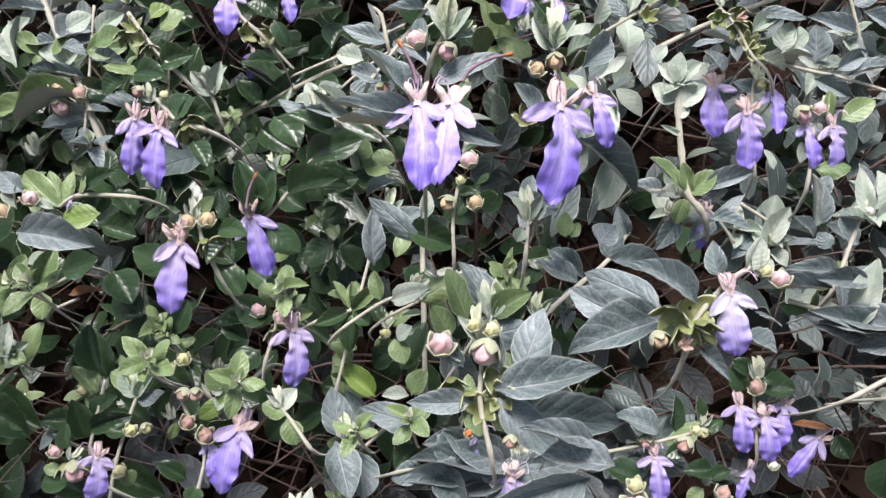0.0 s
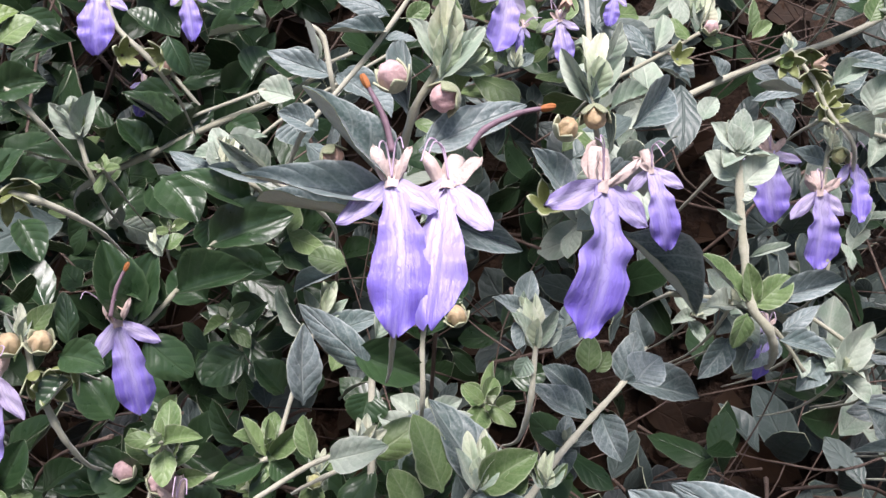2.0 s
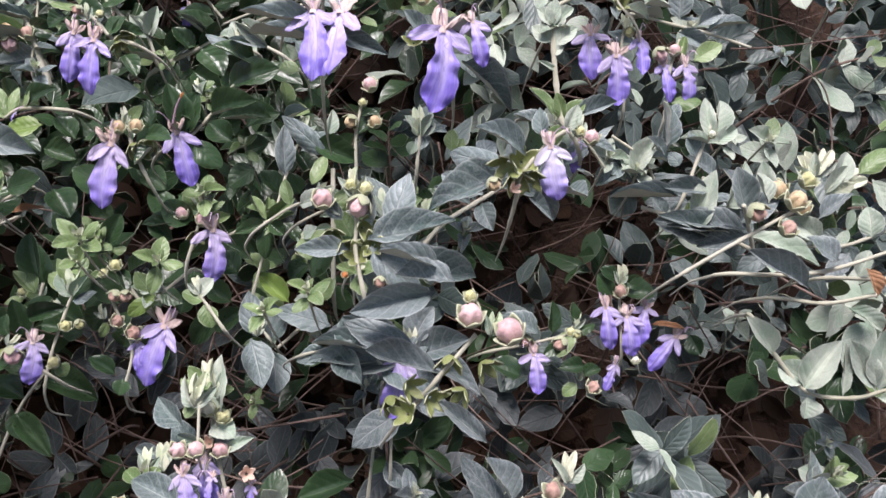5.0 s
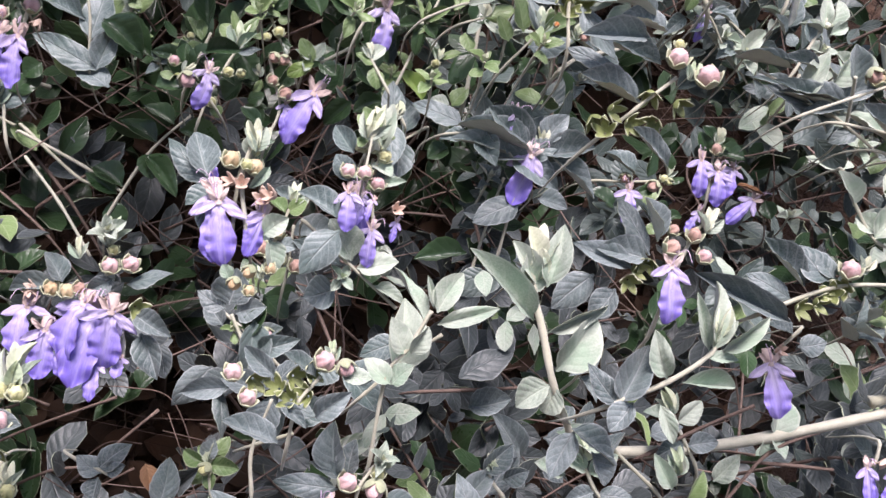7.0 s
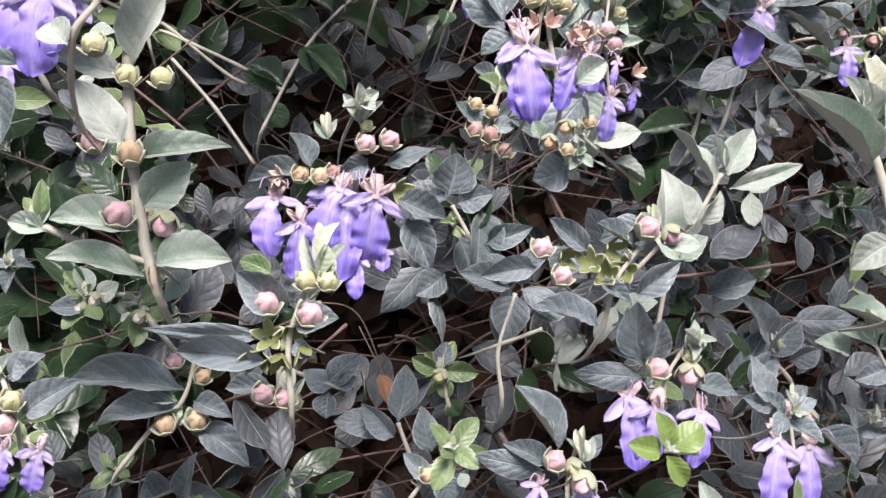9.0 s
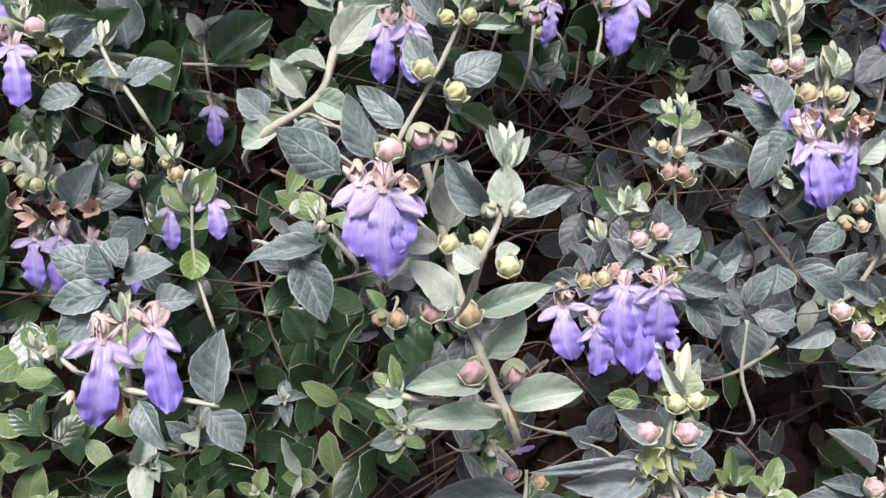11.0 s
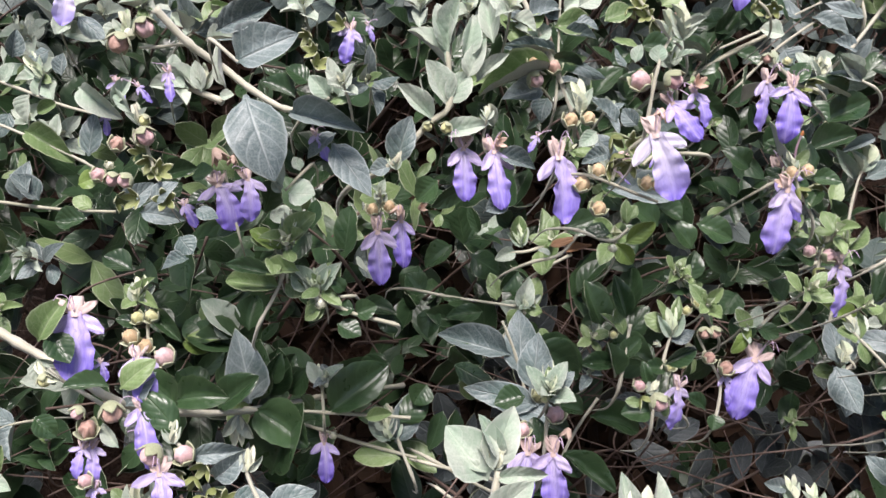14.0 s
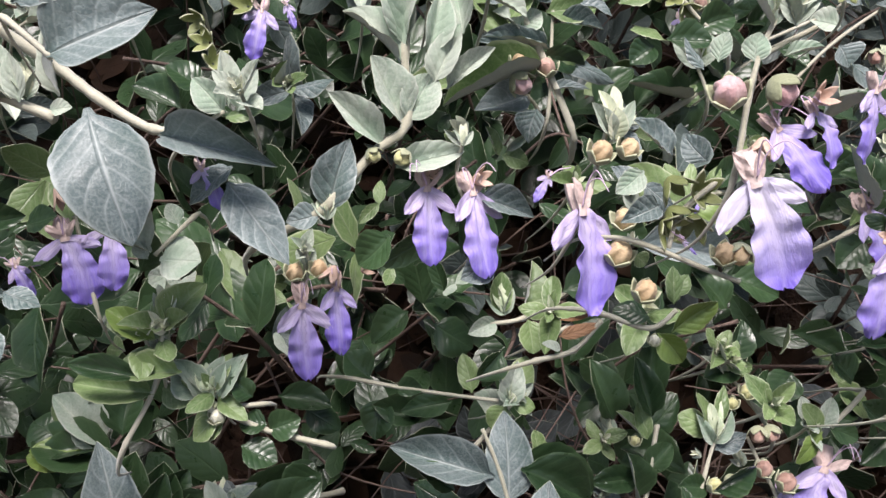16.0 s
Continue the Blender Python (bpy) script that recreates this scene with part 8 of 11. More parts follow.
F(s, -209.5,247.8,680.7, -206.2,244.4,673.1, 0.9)
L(s, "h", -204.5,246,678.4, -193.4,238.6,663.8, 10.4)
L(s, "h", -203.4,246.9,681.3, -213,246.6,675.6, 6.2)
L(s, "p", -214.3,244.9,670.3, -216.4,246.7,674.1, 3.7)
s = shoot("flowering_shoot", "pale silvery felted shoot with yellow-green buds", -197.4,259.8,661.4, "flowering shoot", "flowering shoots of the shrub")
W(s, 1.2, 0.9, -197.4,259.8,661.4, -186.3,250.1,670.3, -175,252.2,682, -167.8,253.1,688.1, -167.5,258.4,702.8, -164.9,263.8,719.2)
L(s, "p", -168.6,253,687.5, -175.8,258.9,699.9, 8.3)
L(s, "p", -167.6,253.1,688.3, -161.9,255.6,698, 8.3)
L(s, "p", -167.8,258.8,703.8, -170.9,264.1,716.8, 7)
L(s, "p", -168.4,257.4,699.7, -178,263.6,711.6, 5.4)
L(s, "p", -167.5,258.3,702.5, -164.6,263.6,718.5, 6)
L(s, "p", -163.3,257.1,701.4, -159,261,714.4, 5.7)
L(s, "p", -161.9,254.9,696.1, -157,258,707.2, 7)
L(s, "p", -159.3,254,694.8, -150.2,255.3,703.2, 3.6)
L(s, "p", -172.7,252.2,683.2, -184.4,257.9,692.6, 5.7)
L(s, "p", -170.4,250.4,679.3, -155.7,249.2,683.7, 7)
L(s, "h", -184.6,249.8,670.4, -180.3,254,684.2, 9.1)
B(s, "yl", -169.3,250.8,681, 1.7)
B(s, "yl", -175,252,681.4, 1.5)
T(s, -156.5,249.4,683.8, -156.2,251,688.3)
L(s, "h", -186.3,249.9,669.9, -193.4,250.6,668.1, 5.7)
T(s, -184.9,249.2,668.6, -185.6,251.3,674)
L(s, "d", -172.2,245.9,665.9, -179.3,245.1,660.1, 8.6)
s = shoot("flowering_shoot", "grey-green felted shoot with two violet flowers", -155.1,247.6,670.1, "flowering shoot", "flowering shoots of the shrub")
W(s, 0.533, 0.41, -155.1,247.6,670.1, -157.3,250.5,676.8, -155.8,252.7,683.8)
F(s, -164.1,249.1,675.6, -163.1,245.1,658.9, 1)
F(s, -154.8,247.2,675, -152.2,242.2,656.8, 0.95)
B(s, "dead", -163,251.7,677.2, 1.6)
B(s, "dead", -153,249.5,676.4, 2.2)
L(s, "h", -153,248.3,672.9, -141.5,244.8,669.5, 6.1)
L(s, "h", -150.1,243.3,660.7, -157.3,243,656.2, 6.6)
s = shoot("flowering_shoot", "pale silvery felted shoot with two violet flowers and tan buds", -188.9,263.2,638.9, "flowering shoot", "flowering shoots of the shrub")
W(s, 0.533, 0.41, -188.9,263.2,638.9, -188.9,268,652)
F(s, -190.2,262.3,644.6, -189.1,258.5,625.9, 1)
F(s, -182,264.9,647, -181.2,259.1,631.6, 0.9)
B(s, "tan", -191.5,267.7,649.9, 2)
B(s, "tan", -185.9,267,650.9, 2)
T(s, -188.4,267.6,651.1, -189.2,269.6,656.4)
B(s, "dead", -183,266,649.6, 2.6)
B(s, "dead", -175.2,265,650.8, 1.7)
s = shoot("flowering_shoot", "grey-green felted shoot with two violet flowers and tan buds", -143.1,213.2,680.2, "flowering shoot", "flowering shoots of the shrub")
W(s, 0.533, 0.41, -143.1,213.2,680.2, -139.6,216.1,689.8, -137.3,218.3,697)
F(s, -144.2,211,682.4, -143.6,207.3,663.5, 1.1)
B(s, "tan", -140.2,216.4,690.4, 2)
B(s, "tan", -135.3,215.7,691.1, 1.8)
T(s, -137.1,216.4,692.1, -137.7,219.9,701.4)
L(s, "h", -127,213.9,690.3, -134.3,217.2,695.7, 5.4)
F(s, -148.5,216.5,686.4, -151.3,215.5,682.1, 0.8)
B(s, "tan", -137.8,210,674, 2.2)
B(s, "tan", -133.5,206.9,667.9, 2)
T(s, -134.9,209.9,675.4, -134.1,210.7,677.8)
L(s, "h", -132.2,213.1,685.6, -124.8,210.2,681.3, 5.6)
L(s, "y", -134.1,209.2,673.7, -132.2,208.2,672.1, 3.4)
s = shoot("flowering_shoot", "pale silvery felted shoot with three violet flowers and pink buds", -127,192.7,692.2, "flowering shoot", "flowering shoots of the shrub")
W(s, 0.533, 0.41, -127,192.7,692.2, -124.3,196.4,704, -121.8,198.7,711.5, -118.7,200.1,717)
B(s, "pink", -128.6,197.3,704.2, 2.4)
B(s, "pink", -120.3,195.9,704.6, 2.2)
T(s, -120,199.4,714.2, -121.1,202.3,721.9)
T(s, -116.7,198.8,714.4, -116.7,202.3,723.9)
L(s, "p", -123.1,198.1,709.1, -122.5,199.5,713.4, 4.4)
L(s, "p", -118.7,199.6,715.7, -111.6,199.9,720.1, 1.6)
F(s, -126.1,188.7,693.5, -120.4,185.7,676.6, 1.24, 1)
F(s, -120.3,194.2,699.8, -114,189.7,690.7, 1.08)
F(s, -114.3,193.9,702.2, -112.4,190.5,693.9, 0.972)
B(s, "dead", -114.3,194.5,703.9, 1.9)
B(s, "dead", -123.7,193.7,696.6, 1.9)
L(s, "h", -130.9,199.1,707.8, -133.6,201.3,712.4, 2.4)
L(s, "p", -128.7,199.1,709, -127,200.3,713.3, 3.4)
L(s, "p", -118.7,197.6,710.1, -112.6,197.2,712, 2.4)
s = shoot("flowering_shoot", "grey-green felted shoot with one violet flower and tan buds", -122.2,206.2,687.5, "flowering shoot", "flowering shoots of the shrub")
W(s, 0.533, 0.41, -122.2,206.2,687.5, -128.2,205.6,682.6, -130.6,203.9,676.8)
C(s, -129.4,207.4,687.1, 2.5)
C(s, -124.6,206.1,686, 2.5)
C(s, -129.4,205.7,682.3, 2.5)
C(s, -126.1,204.5,680.9, 2.5)
C(s, -130.6,205.1,680.2, 2.5)
B(s, "tan", -122.2,202.1,676.1, 1.9)
B(s, "tan", -119.6,201.5,676, 1.8)
W(s, 0.533, 0.41, -135.4,205.1,677.6, -124.6,201.6,673.7, -118.7,199.8,671.7)
L(s, "h", -131.8,206.6,683.6, -139,207,680.9, 4.8)
L(s, "h", -123.4,207.7,690.9, -127,209.9,695.3, 5)
L(s, "p", -134.2,209.1,689.1, -139,208.6,685.4, 4.4)
F(s, -128.2,203.9,678, -125.8,202.7,675.9, 0.5)
s = shoot("leafy_shoot", "bright green shoot with seven leaves in the shrub", -132.9,224.1,655.6, "leafy shoot", "leafy shoots of the shrub")
W(s, 0.5903999999999999, 0.451, -132.9,224.1,655.6, -123.4,221.4,652.9, -118,221.6,656.5)
L(s, "d", -123.2,222,654.9, -129.9,224.2,657.4, 5)
L(s, "Y", -119.1,220.3,652.3, -110.9,221,658.5, 6)
L(s, "Y", -121.8,220.8,652.1, -117.4,217.8,646.4, 5.7)
L(s, "y", -118.5,222.1,657.5, -118.2,224.6,664.5, 4.5)
B(s, "p", -123.2,220.5,650.8, 1.1)
L(s, "y", -118,222.6,659.1, -115.3,223.5,663.1, 3.7)
L(s, "dead", -141.4,224,651, -133.2,223.4,653.5, 3)
W(s, 0.5903999999999999, 0.451, -145.9,223.2,646.5, -138.4,222.6,648.6, -132.9,223.7,654.3)
L(s, "p", -141.1,223.1,648.7, -145.2,224.3,649.7, 2.5)
s = shoot("leafy_shoot", "light green shoot with six leaves and a cream tip", -177.3,272.6,617.9, "leafy shoot", "leafy shoots of the shrub")
W(s, 0.5903999999999999, 0.451, -177.3,272.6,617.9, -163.1,269.1,615.7, -141.1,264.1,613.2)
L(s, "p", -138.7,263.3,612.3, -136.7,266.7,622.7, 7)
L(s, "y", -139.1,263.3,612, -143.4,262,606.3, 6.7)
L(s, "y", -137.7,263.2,612.4, -131.7,261.9,612.1, 5.2)
T(s, -138.7,263.3,612.3, -139,265.5,618.2)
L(s, "d", -166.8,269.8,615.5, -160.1,268.6,615.9, 5.2)
L(s, "y", -147.7,266,615, -149.7,269.7,624.3, 5.8)
L(s, "d", -139.7,268.2,625.4, -146.4,267,618.6, 7.6)
s = shoot("leafy_shoot", "grey-green felted shoot with seven leaves in the shrub", -141.7,239.2,589.5, "leafy shoot", "leafy shoots of the shrub")
W(s, 0.5903999999999999, 0.451, -141.7,239.2,589.5, -145.1,245.2,604.3, -149,249.7,614.6)
L(s, "h", -143.5,242.5,597.7, -142.5,249.8,618.3, 12.4)
L(s, "h", -146.7,245.3,603.9, -170.6,252.2,610.4, 10.9)
L(s, "d", -140.4,244.8,605.8, -123.1,238.6,597.5, 12.1)
L(s, "h", -138.5,238,587.9, -162.8,244.9,594.3, 9.8)
L(s, "h", -138.5,238,587.9, -135.3,243.1,603.7, 9.2)
L(s, "h", -132.2,235.1,583.3, -147.3,240.7,590.7, 10.7)
L(s, "d", -156.1,245.9,600.7, -165.5,249.7,606.2, 7.2)
s = shoot("leafy_shoot", "light green shoot with three leaves and a cream tip", -150.4,187.7,620.4, "leafy shoot", "leafy shoots of the shrub")
T(s, -148,188,622.2, -148.3,190.2,628.3)
L(s, "y", -148.6,187.4,620.3, -148.6,190.4,628.7, 3.3)
L(s, "y", -147.4,187.2,620.6, -142.6,186.6,621.4, 4.4)
L(s, "h", -146.2,187.9,622.9, -142.6,188.9,627.7, 4.4)
B(s, "yl", -150.4,187.7,620.4, 1.1)
s = shoot("leafy_shoot", "light green shoot with four leaves and a cream tip", -219.8,247.1,641.8, "leafy shoot", "leafy shoots of the shrub")
W(s, 0.5903999999999999, 0.451, -219.8,247.1,641.8, -219.4,249.8,649.3)
T(s, -218.8,249.4,648.7, -218.8,251.9,655.5)
L(s, "Y", -221.1,248.2,644.2, -231.1,252.3,650.3, 6.3)
L(s, "y", -218.3,248.5,646.4, -211.4,250.5,655.5, 8.1)
L(s, "d", -224.6,246.1,636.5, -238.7,249.5,638.7, 5.7)
L(s, "y", -216,244.9,637.7, -228.7,247.6,638.4, 7)
B(s, "p", -219.8,248.9,646.6, 1.6)
s = shoot("leafy_shoot", "pale silvery felted shoot with five leaves and a cream tip", -199.7,247,627.5, "leafy shoot", "leafy shoots of the shrub")
W(s, 0.5903999999999999, 0.451, -199.7,247,627.5, -210.1,248.5,626.4)
L(s, "p", -212.9,249.7,628.1, -217.7,253.5,636.1, 6.5)
L(s, "p", -209,249,628.3, -203.4,251.4,637.7, 5.4)
T(s, -210.8,249.7,629.4, -212.3,252.3,635.8)
L(s, "y", -209.9,247.9,624.8, -215.5,247.2,620.1, 5.9)
B(s, "p", -210.5,248.8,626.8, 1.2)
L(s, "d", -199,245.3,623.3, -205.2,246.4,623.2, 5.9)
L(s, "d", -201.9,247.9,629, -206.4,250.2,633, 5.4)
s = shoot("leafy_shoot", "dark green glossy shoot with seven leaves in the shrub", -248,292.5,608.7, "leafy shoot", "leafy shoots of the shrub")
L(s, "p", -241.8,286.8,596.2, -249.2,290.3,602, 7.6)
L(s, "d", -254.1,289.6,597.6, -260.1,292.1,601.4, 11.4)
L(s, "d", -240.8,286.4,595.6, -258.8,288.9,593.2, 8.8)
L(s, "d", -237.4,280.8,582.1, -241.1,286.7,596.2, 11.7)
L(s, "Y", -249.4,286.6,591.8, -260.8,289.2,593.1, 6.3)
L(s, "y", -251.5,290.1,600.2, -253.2,293,607.6, 6.3)
L(s, "d", -248,292.5,608.7, -232.4,292.3,616.2, 7.9)
s = shoot("flowering_shoot", "dark green glossy shoot with three violet flowers", -236.5,271.6,642.7, "flowering shoot", "flowering shoots of the shrub")
W(s, 0.533, 0.41, -236.5,271.6,642.7, -240.3,279.2,661.7)
F(s, -242.4,276.1,658.1, -238.5,271.8,642.3, 1.24)
F(s, -232.6,277,659.5, -232.3,271.9,645.6, 1.08)
F(s, -254.3,277.8,650.6, -250.4,274.4,643.1, 0.864)
B(s, "dead", -241.9,281.1,666.1, 3.2)
B(s, "dead", -237.2,279.8,664.8, 2)
L(s, "d", -245,277.3,654.1, -252.7,277.5,650.7, 5.7)
L(s, "d", -251.2,280.5,659.6, -243.4,279.7,661.5, 7.1)
s = shoot("flowering_shoot", "grey-green felted shoot with two violet flowers and pink buds", -255.3,237.1,673.6, "flowering shoot", "flowering shoots of the shrub")
W(s, 0.533, 0.41, -255.3,237.1,673.6, -257.2,239.6,679.5, -260.3,244.5,691.4)
B(s, "pink", -257.2,240.6,682.4, 2.5)
B(s, "brown", -265.4,241.4,680.3, 2.1)
B(s, "pink", -263.5,237.5,670.5, 2)
C(s, -256.6,238.1,675.7, 2.5)
C(s, -253.8,236.8,673.5, 2.5)
C(s, -261.6,235.4,665.8, 2.5)
C(s, -265.4,236.1,665.6, 2.5)
C(s, -252.8,233.8,665.9, 2.5)
L(s, "h", -256.6,234.2,664.9, -250,235,670.6, 5.8)
B(s, "yl", -257.5,242.3,686.9, 1.5)
L(s, "p", -266.4,245.3,690.4, -261.3,247.4,698.8, 3.9)
L(s, "p", -261.6,243.8,688.9, -266.6,247.3,695.8, 3.5)
F(s, -259,246,696.3, -255.3,243.6,691.7, 0.7)
F(s, -250.2,245.9,700.4, -249.6,242.7,692, 0.8)
L(s, "h", -244,231.3,663.4, -237.7,229.3,661.4, 5.1)
L(s, "h", -249.1,229.5,655.9, -245.3,227.1,651.3, 6.9)
L(s, "h", -246.6,226.9,650.1, -255.4,227.7,647.7, 5.3)
s = shoot("leafy_shoot", "pale silvery felted shoot with four leaves in the shrub", -210.3,255.2,687, "leafy shoot", "leafy shoots of the shrub")
W(s, 0.5903999999999999, 0.451, -210.3,255.2,687, -204.7,255.4,690.5)
L(s, "p", -204.7,255.3,690.2, -210.6,258.5,696, 6.1)
L(s, "p", -203.9,255.6,691.6, -205.4,259.5,701.6, 4.3)
L(s, "p", -202,254.9,690.7, -198.1,256.9,698, 5.6)
L(s, "y", -204.5,254.9,689.2, -197.5,254.3,691.2, 4.3)
s = shoot("flowering_shoot", "dark green glossy shoot with two violet flowers", -215.7,287.3,684.5, "flowering shoot", "flowering shoots of the shrub")
F(s, -195.9,291.8,706.9, -199,288.3,695.7, 1)
F(s, -190.4,291.2,708.2, -188.6,288.9,702.9, 0.7)
C(s, -210.9,293.5,704, 2.5)
C(s, -209.3,291.6,699.6, 2.5)
C(s, -207.5,289.7,695.2, 2.5)
C(s, -199.9,292.9,707.9, 2.5)
L(s, "d", -210.9,288.2,689.3, -218.8,291.1,693.3, 8.6)
L(s, "d", -215.7,287.3,684.5, -226.7,291.4,689.9, 8.6)
s = shoot("leafy_shoot", "light green shoot with four leaves in the shrub", -135.4,313.5,703.3, "leafy shoot", "leafy shoots of the shrub")
L(s, "y", -130.1,310.6,698.2, -137.5,315.8,708.6, 7.1)
L(s, "y", -129.7,312.4,703.3, -123.8,313.5,709.4, 5.5)
L(s, "h", -127.4,309.6,696.7, -139.3,311.9,697, 3.9)
L(s, "y", -135.4,313.5,703.3, -142.4,317.1,709.7, 6.5)
s = shoot("flowering_shoot", "grey-green felted shoot with tan buds", -119.3,305.7,679, "flowering shoot", "flowering shoots of the shrub")
W(s, 0.5903999999999999, 0.451, -119.3,305.7,679, -118,310.7,693.6, -116.1,319.8,719.4)
L(s, "h", -116.1,313.4,701.9, -103.9,310.8,700.9, 5.9)
L(s, "h", -118,310.6,693.3, -99.6,305.7,689.2, 6.6)
L(s, "h", -118.3,311.3,695, -138.4,315.7,696.6, 3.9)
L(s, "h", -118.7,307.6,684.7, -108.6,305.8,684.7, 3.9)
L(s, "h", -122.3,306.4,679.3, -125.6,303.9,670.9, 8.9)
B(s, "tan", -128.2,311.8,691.3, 2.5)
B(s, "pink", -127.3,309.4,685.2, 2.9)
B(s, "brown", -120.1,309.7,689.7, 2.5)
L(s, "h", -116.5,315.5,707.4, -125.4,318.2,710.3, 6.6)
s = shoot("leafy_shoot", "grey-green felted shoot with five leaves in the shrub", -53.2,322.9,692.9, "leafy shoot", "leafy shoots of the shrub")
W(s, 0.5903999999999999, 0.451, -53.2,322.9,692.9, -31.9,322.2,702.1, -8.6,321.8,713)
W(s, 0.5903999999999999, 0.451, -39.7,316.8,683.1, -24.2,318.9,697, 3,320.2,714.6)
L(s, "p", -23.2,320.1,700.7, -32.9,322.4,702, 7.8)
L(s, "h", -23.8,318.2,695.2, -20.7,315.4,689.2, 11.7)
L(s, "h", -16.4,321.1,707, -28,325.7,713.8, 7.8)
L(s, "h", -12.5,320.4,707.3, 0.7,314.9,698.8, 8.9)
L(s, "h", -20.3,315.7,690.2, -4.8,309.7,681.8, 7.1)
s = shoot("leafy_shoot", "dark green glossy shoot with three leaves and a cream tip", -27.5,270.5,689.2, "leafy shoot", "leafy shoots of the shrub")
W(s, 0.5903999999999999, 0.451, -27.5,270.5,689.2, -34.2,272.7,692)
T(s, -34.2,272.5,691.2, -32.5,274.9,698.8)
L(s, "h", -32.2,271.7,690.2, -46.2,275.9,694.5, 6.7)
L(s, "d", -37.2,269.7,681.9, -36.6,267.1,675.1, 7)
L(s, "d", -47.6,274.4,689.6, -39.3,269.5,680.5, 10.7)
s = shoot("leafy_shoot", "grey-green felted shoot with four leaves and a cream tip", -22.1,240.8,594.8, "leafy shoot", "leafy shoots of the shrub")
W(s, 0.5903999999999999, 0.451, -22.1,240.8,594.8, -27.7,244.9,600.8)
L(s, "h", -27.3,242.1,594.8, -29,248.8,608.7, 9.7)
L(s, "h", -28.5,241.9,593.9, -22.7,233.8,579, 11.7)
T(s, -26.3,241.8,594.8, -26.5,245.5,602.7)
L(s, "h", -0.3,238.5,600.6, -21,245.1,604.7, 9)
L(s, "d", -35.8,248.5,604.8, -45.7,253.5,610.8, 7.8)
s = shoot("leafy_shoot", "grey-green felted shoot with three leaves and a cream tip", -28.4,249.8,608.2, "leafy shoot", "leafy shoots of the shrub")
W(s, 0.5903999999999999, 0.451, -28.4,249.8,608.2, -17.7,265.4,647.9, -12,270.4,661.8)
T(s, -13.5,268.9,657.8, -11.4,273,667.7)
L(s, "p", -15.8,268.6,655.8, -23.3,274.4,664.8, 4.7)
L(s, "h", -12.6,267.8,655.8, 0.7,267.5,661.7, 7)
L(s, "h", 4.5,255.7,637.8, 15.8,256.3,644.6, 7.8)
s = shoot("leafy_shoot", "grey-green felted shoot with three leaves and a cream tip", -10.8,242.9,636.3, "leafy shoot", "leafy shoots of the shrub")
L(s, "h", 21.9,236.2,637.9, 10.3,245.8,653.2, 11.3)
T(s, -2.2,243.1,641, -3.4,246.8,648.6)
L(s, "y", -2.2,243.1,641, 7.8,244.2,648.5, 7.5)
W(s, 0.5903999999999999, 0.451, -10.8,242.9,636.3, -2.2,243.1,641)
L(s, "h", 10.5,242.3,645.6, 14.1,239.7,641.8, 9.4)
s = shoot("flowering_shoot", "grey-green felted shoot with two violet flowers and pink buds", -33.2,179.5,587.7, "flowering shoot", "flowering shoots of the shrub")
W(s, 0.533, 0.41, -33.2,179.5,587.7, -33.4,186.4,602.7)
F(s, -36.9,175.6,582.1, -35.2,171.6,569.4, 1)
F(s, -28.6,175.4,581, -29.3,172.5,574.3, 0.7)
B(s, "pink", -38.6,180.4,586.9, 2.2)
B(s, "pink", -33.2,179.5,587.7, 2.2)
T(s, -34.8,184.4,597.7, -32.8,188.5,607.6)
L(s, "h", -38,182.9,592.7, -46.1,187.8,599.4, 7.2)
L(s, "h", -38.4,173.9,572.7, -52.9,179.5,577.8, 9.2)
L(s, "h", -37,172,569.4, -45.7,167.2,554.5, 11.5)
s = shoot("leafy_shoot", "grey-green felted shoot with three leaves in the shrub", -7.7,216.9,599.5, "leafy shoot", "leafy shoots of the shrub")
W(s, 0.5903999999999999, 0.451, -7.7,216.9,599.5, 2.7,216.2,603.1, 14.8,216,608.6)
L(s, "h", 0.5,215.9,601.3, -9.8,216.6,597.7, 7.3)
L(s, "h", 4.4,215,601.3, 11.6,209.9,593.8, 9.2)
L(s, "h", 8.6,214.8,603.1, 5.6,219.8,612.4, 7.3)
s = shoot("flowering_shoot", "dark green glossy shoot with one violet flower and tan buds", -56.4,227.1,656.4, "flowering shoot", "flowering shoots of the shrub")
W(s, 0.65, 0.5, -56.4,227.1,656.4, -60.6,230.1,664.7, -62.2,233,673)
F(s, -65.9,227.4,666.1, -69.7,223.1,645.5, 1)
B(s, "tan", -64.2,231.7,669.3, 2)
B(s, "tan", -58.8,231.9,669.8, 2)
T(s, -62.6,232,670.1, -63.4,234.1,675.9)
L(s, "y", -61.8,232.2,670.5, -57.5,234.1,675.9, 3.9)
L(s, "d", -54.9,231.6,669.1, -54.9,234.7,677.6, 3.6)
L(s, "d", -56.4,231.1,667.6, -47.6,230.4,665.7, 6.4)
C(s, -60,229.7,663.7, 2.5)
C(s, -54.4,230.1,664.7, 2.5)
C(s, -57.5,229.3,662.5, 2.5)
L(s, "d", -64.9,231.3,668, -69.9,232.4,671.2, 3.6)
B(s, "dead", -66.8,230.7,666.6, 2)
L(s, "d", -54.1,229.8,664, -58.7,227.7,658.2, 5.6)
s = shoot("flowering_shoot", "dark green glossy shoot with one violet flower", -57,255,658.3, "flowering shoot", "flowering shoots of the shrub")
F3_shoot = s
W(s, 0.65, 0.5, -57,255,658.3, -49.8,256.1,661.5, -43,258.6,668.3, -35.2,262.2,678.3, -26.3,266,688.9)
F(s, -53.1,255,664.4, -47,250.5,646.2, 0.9)
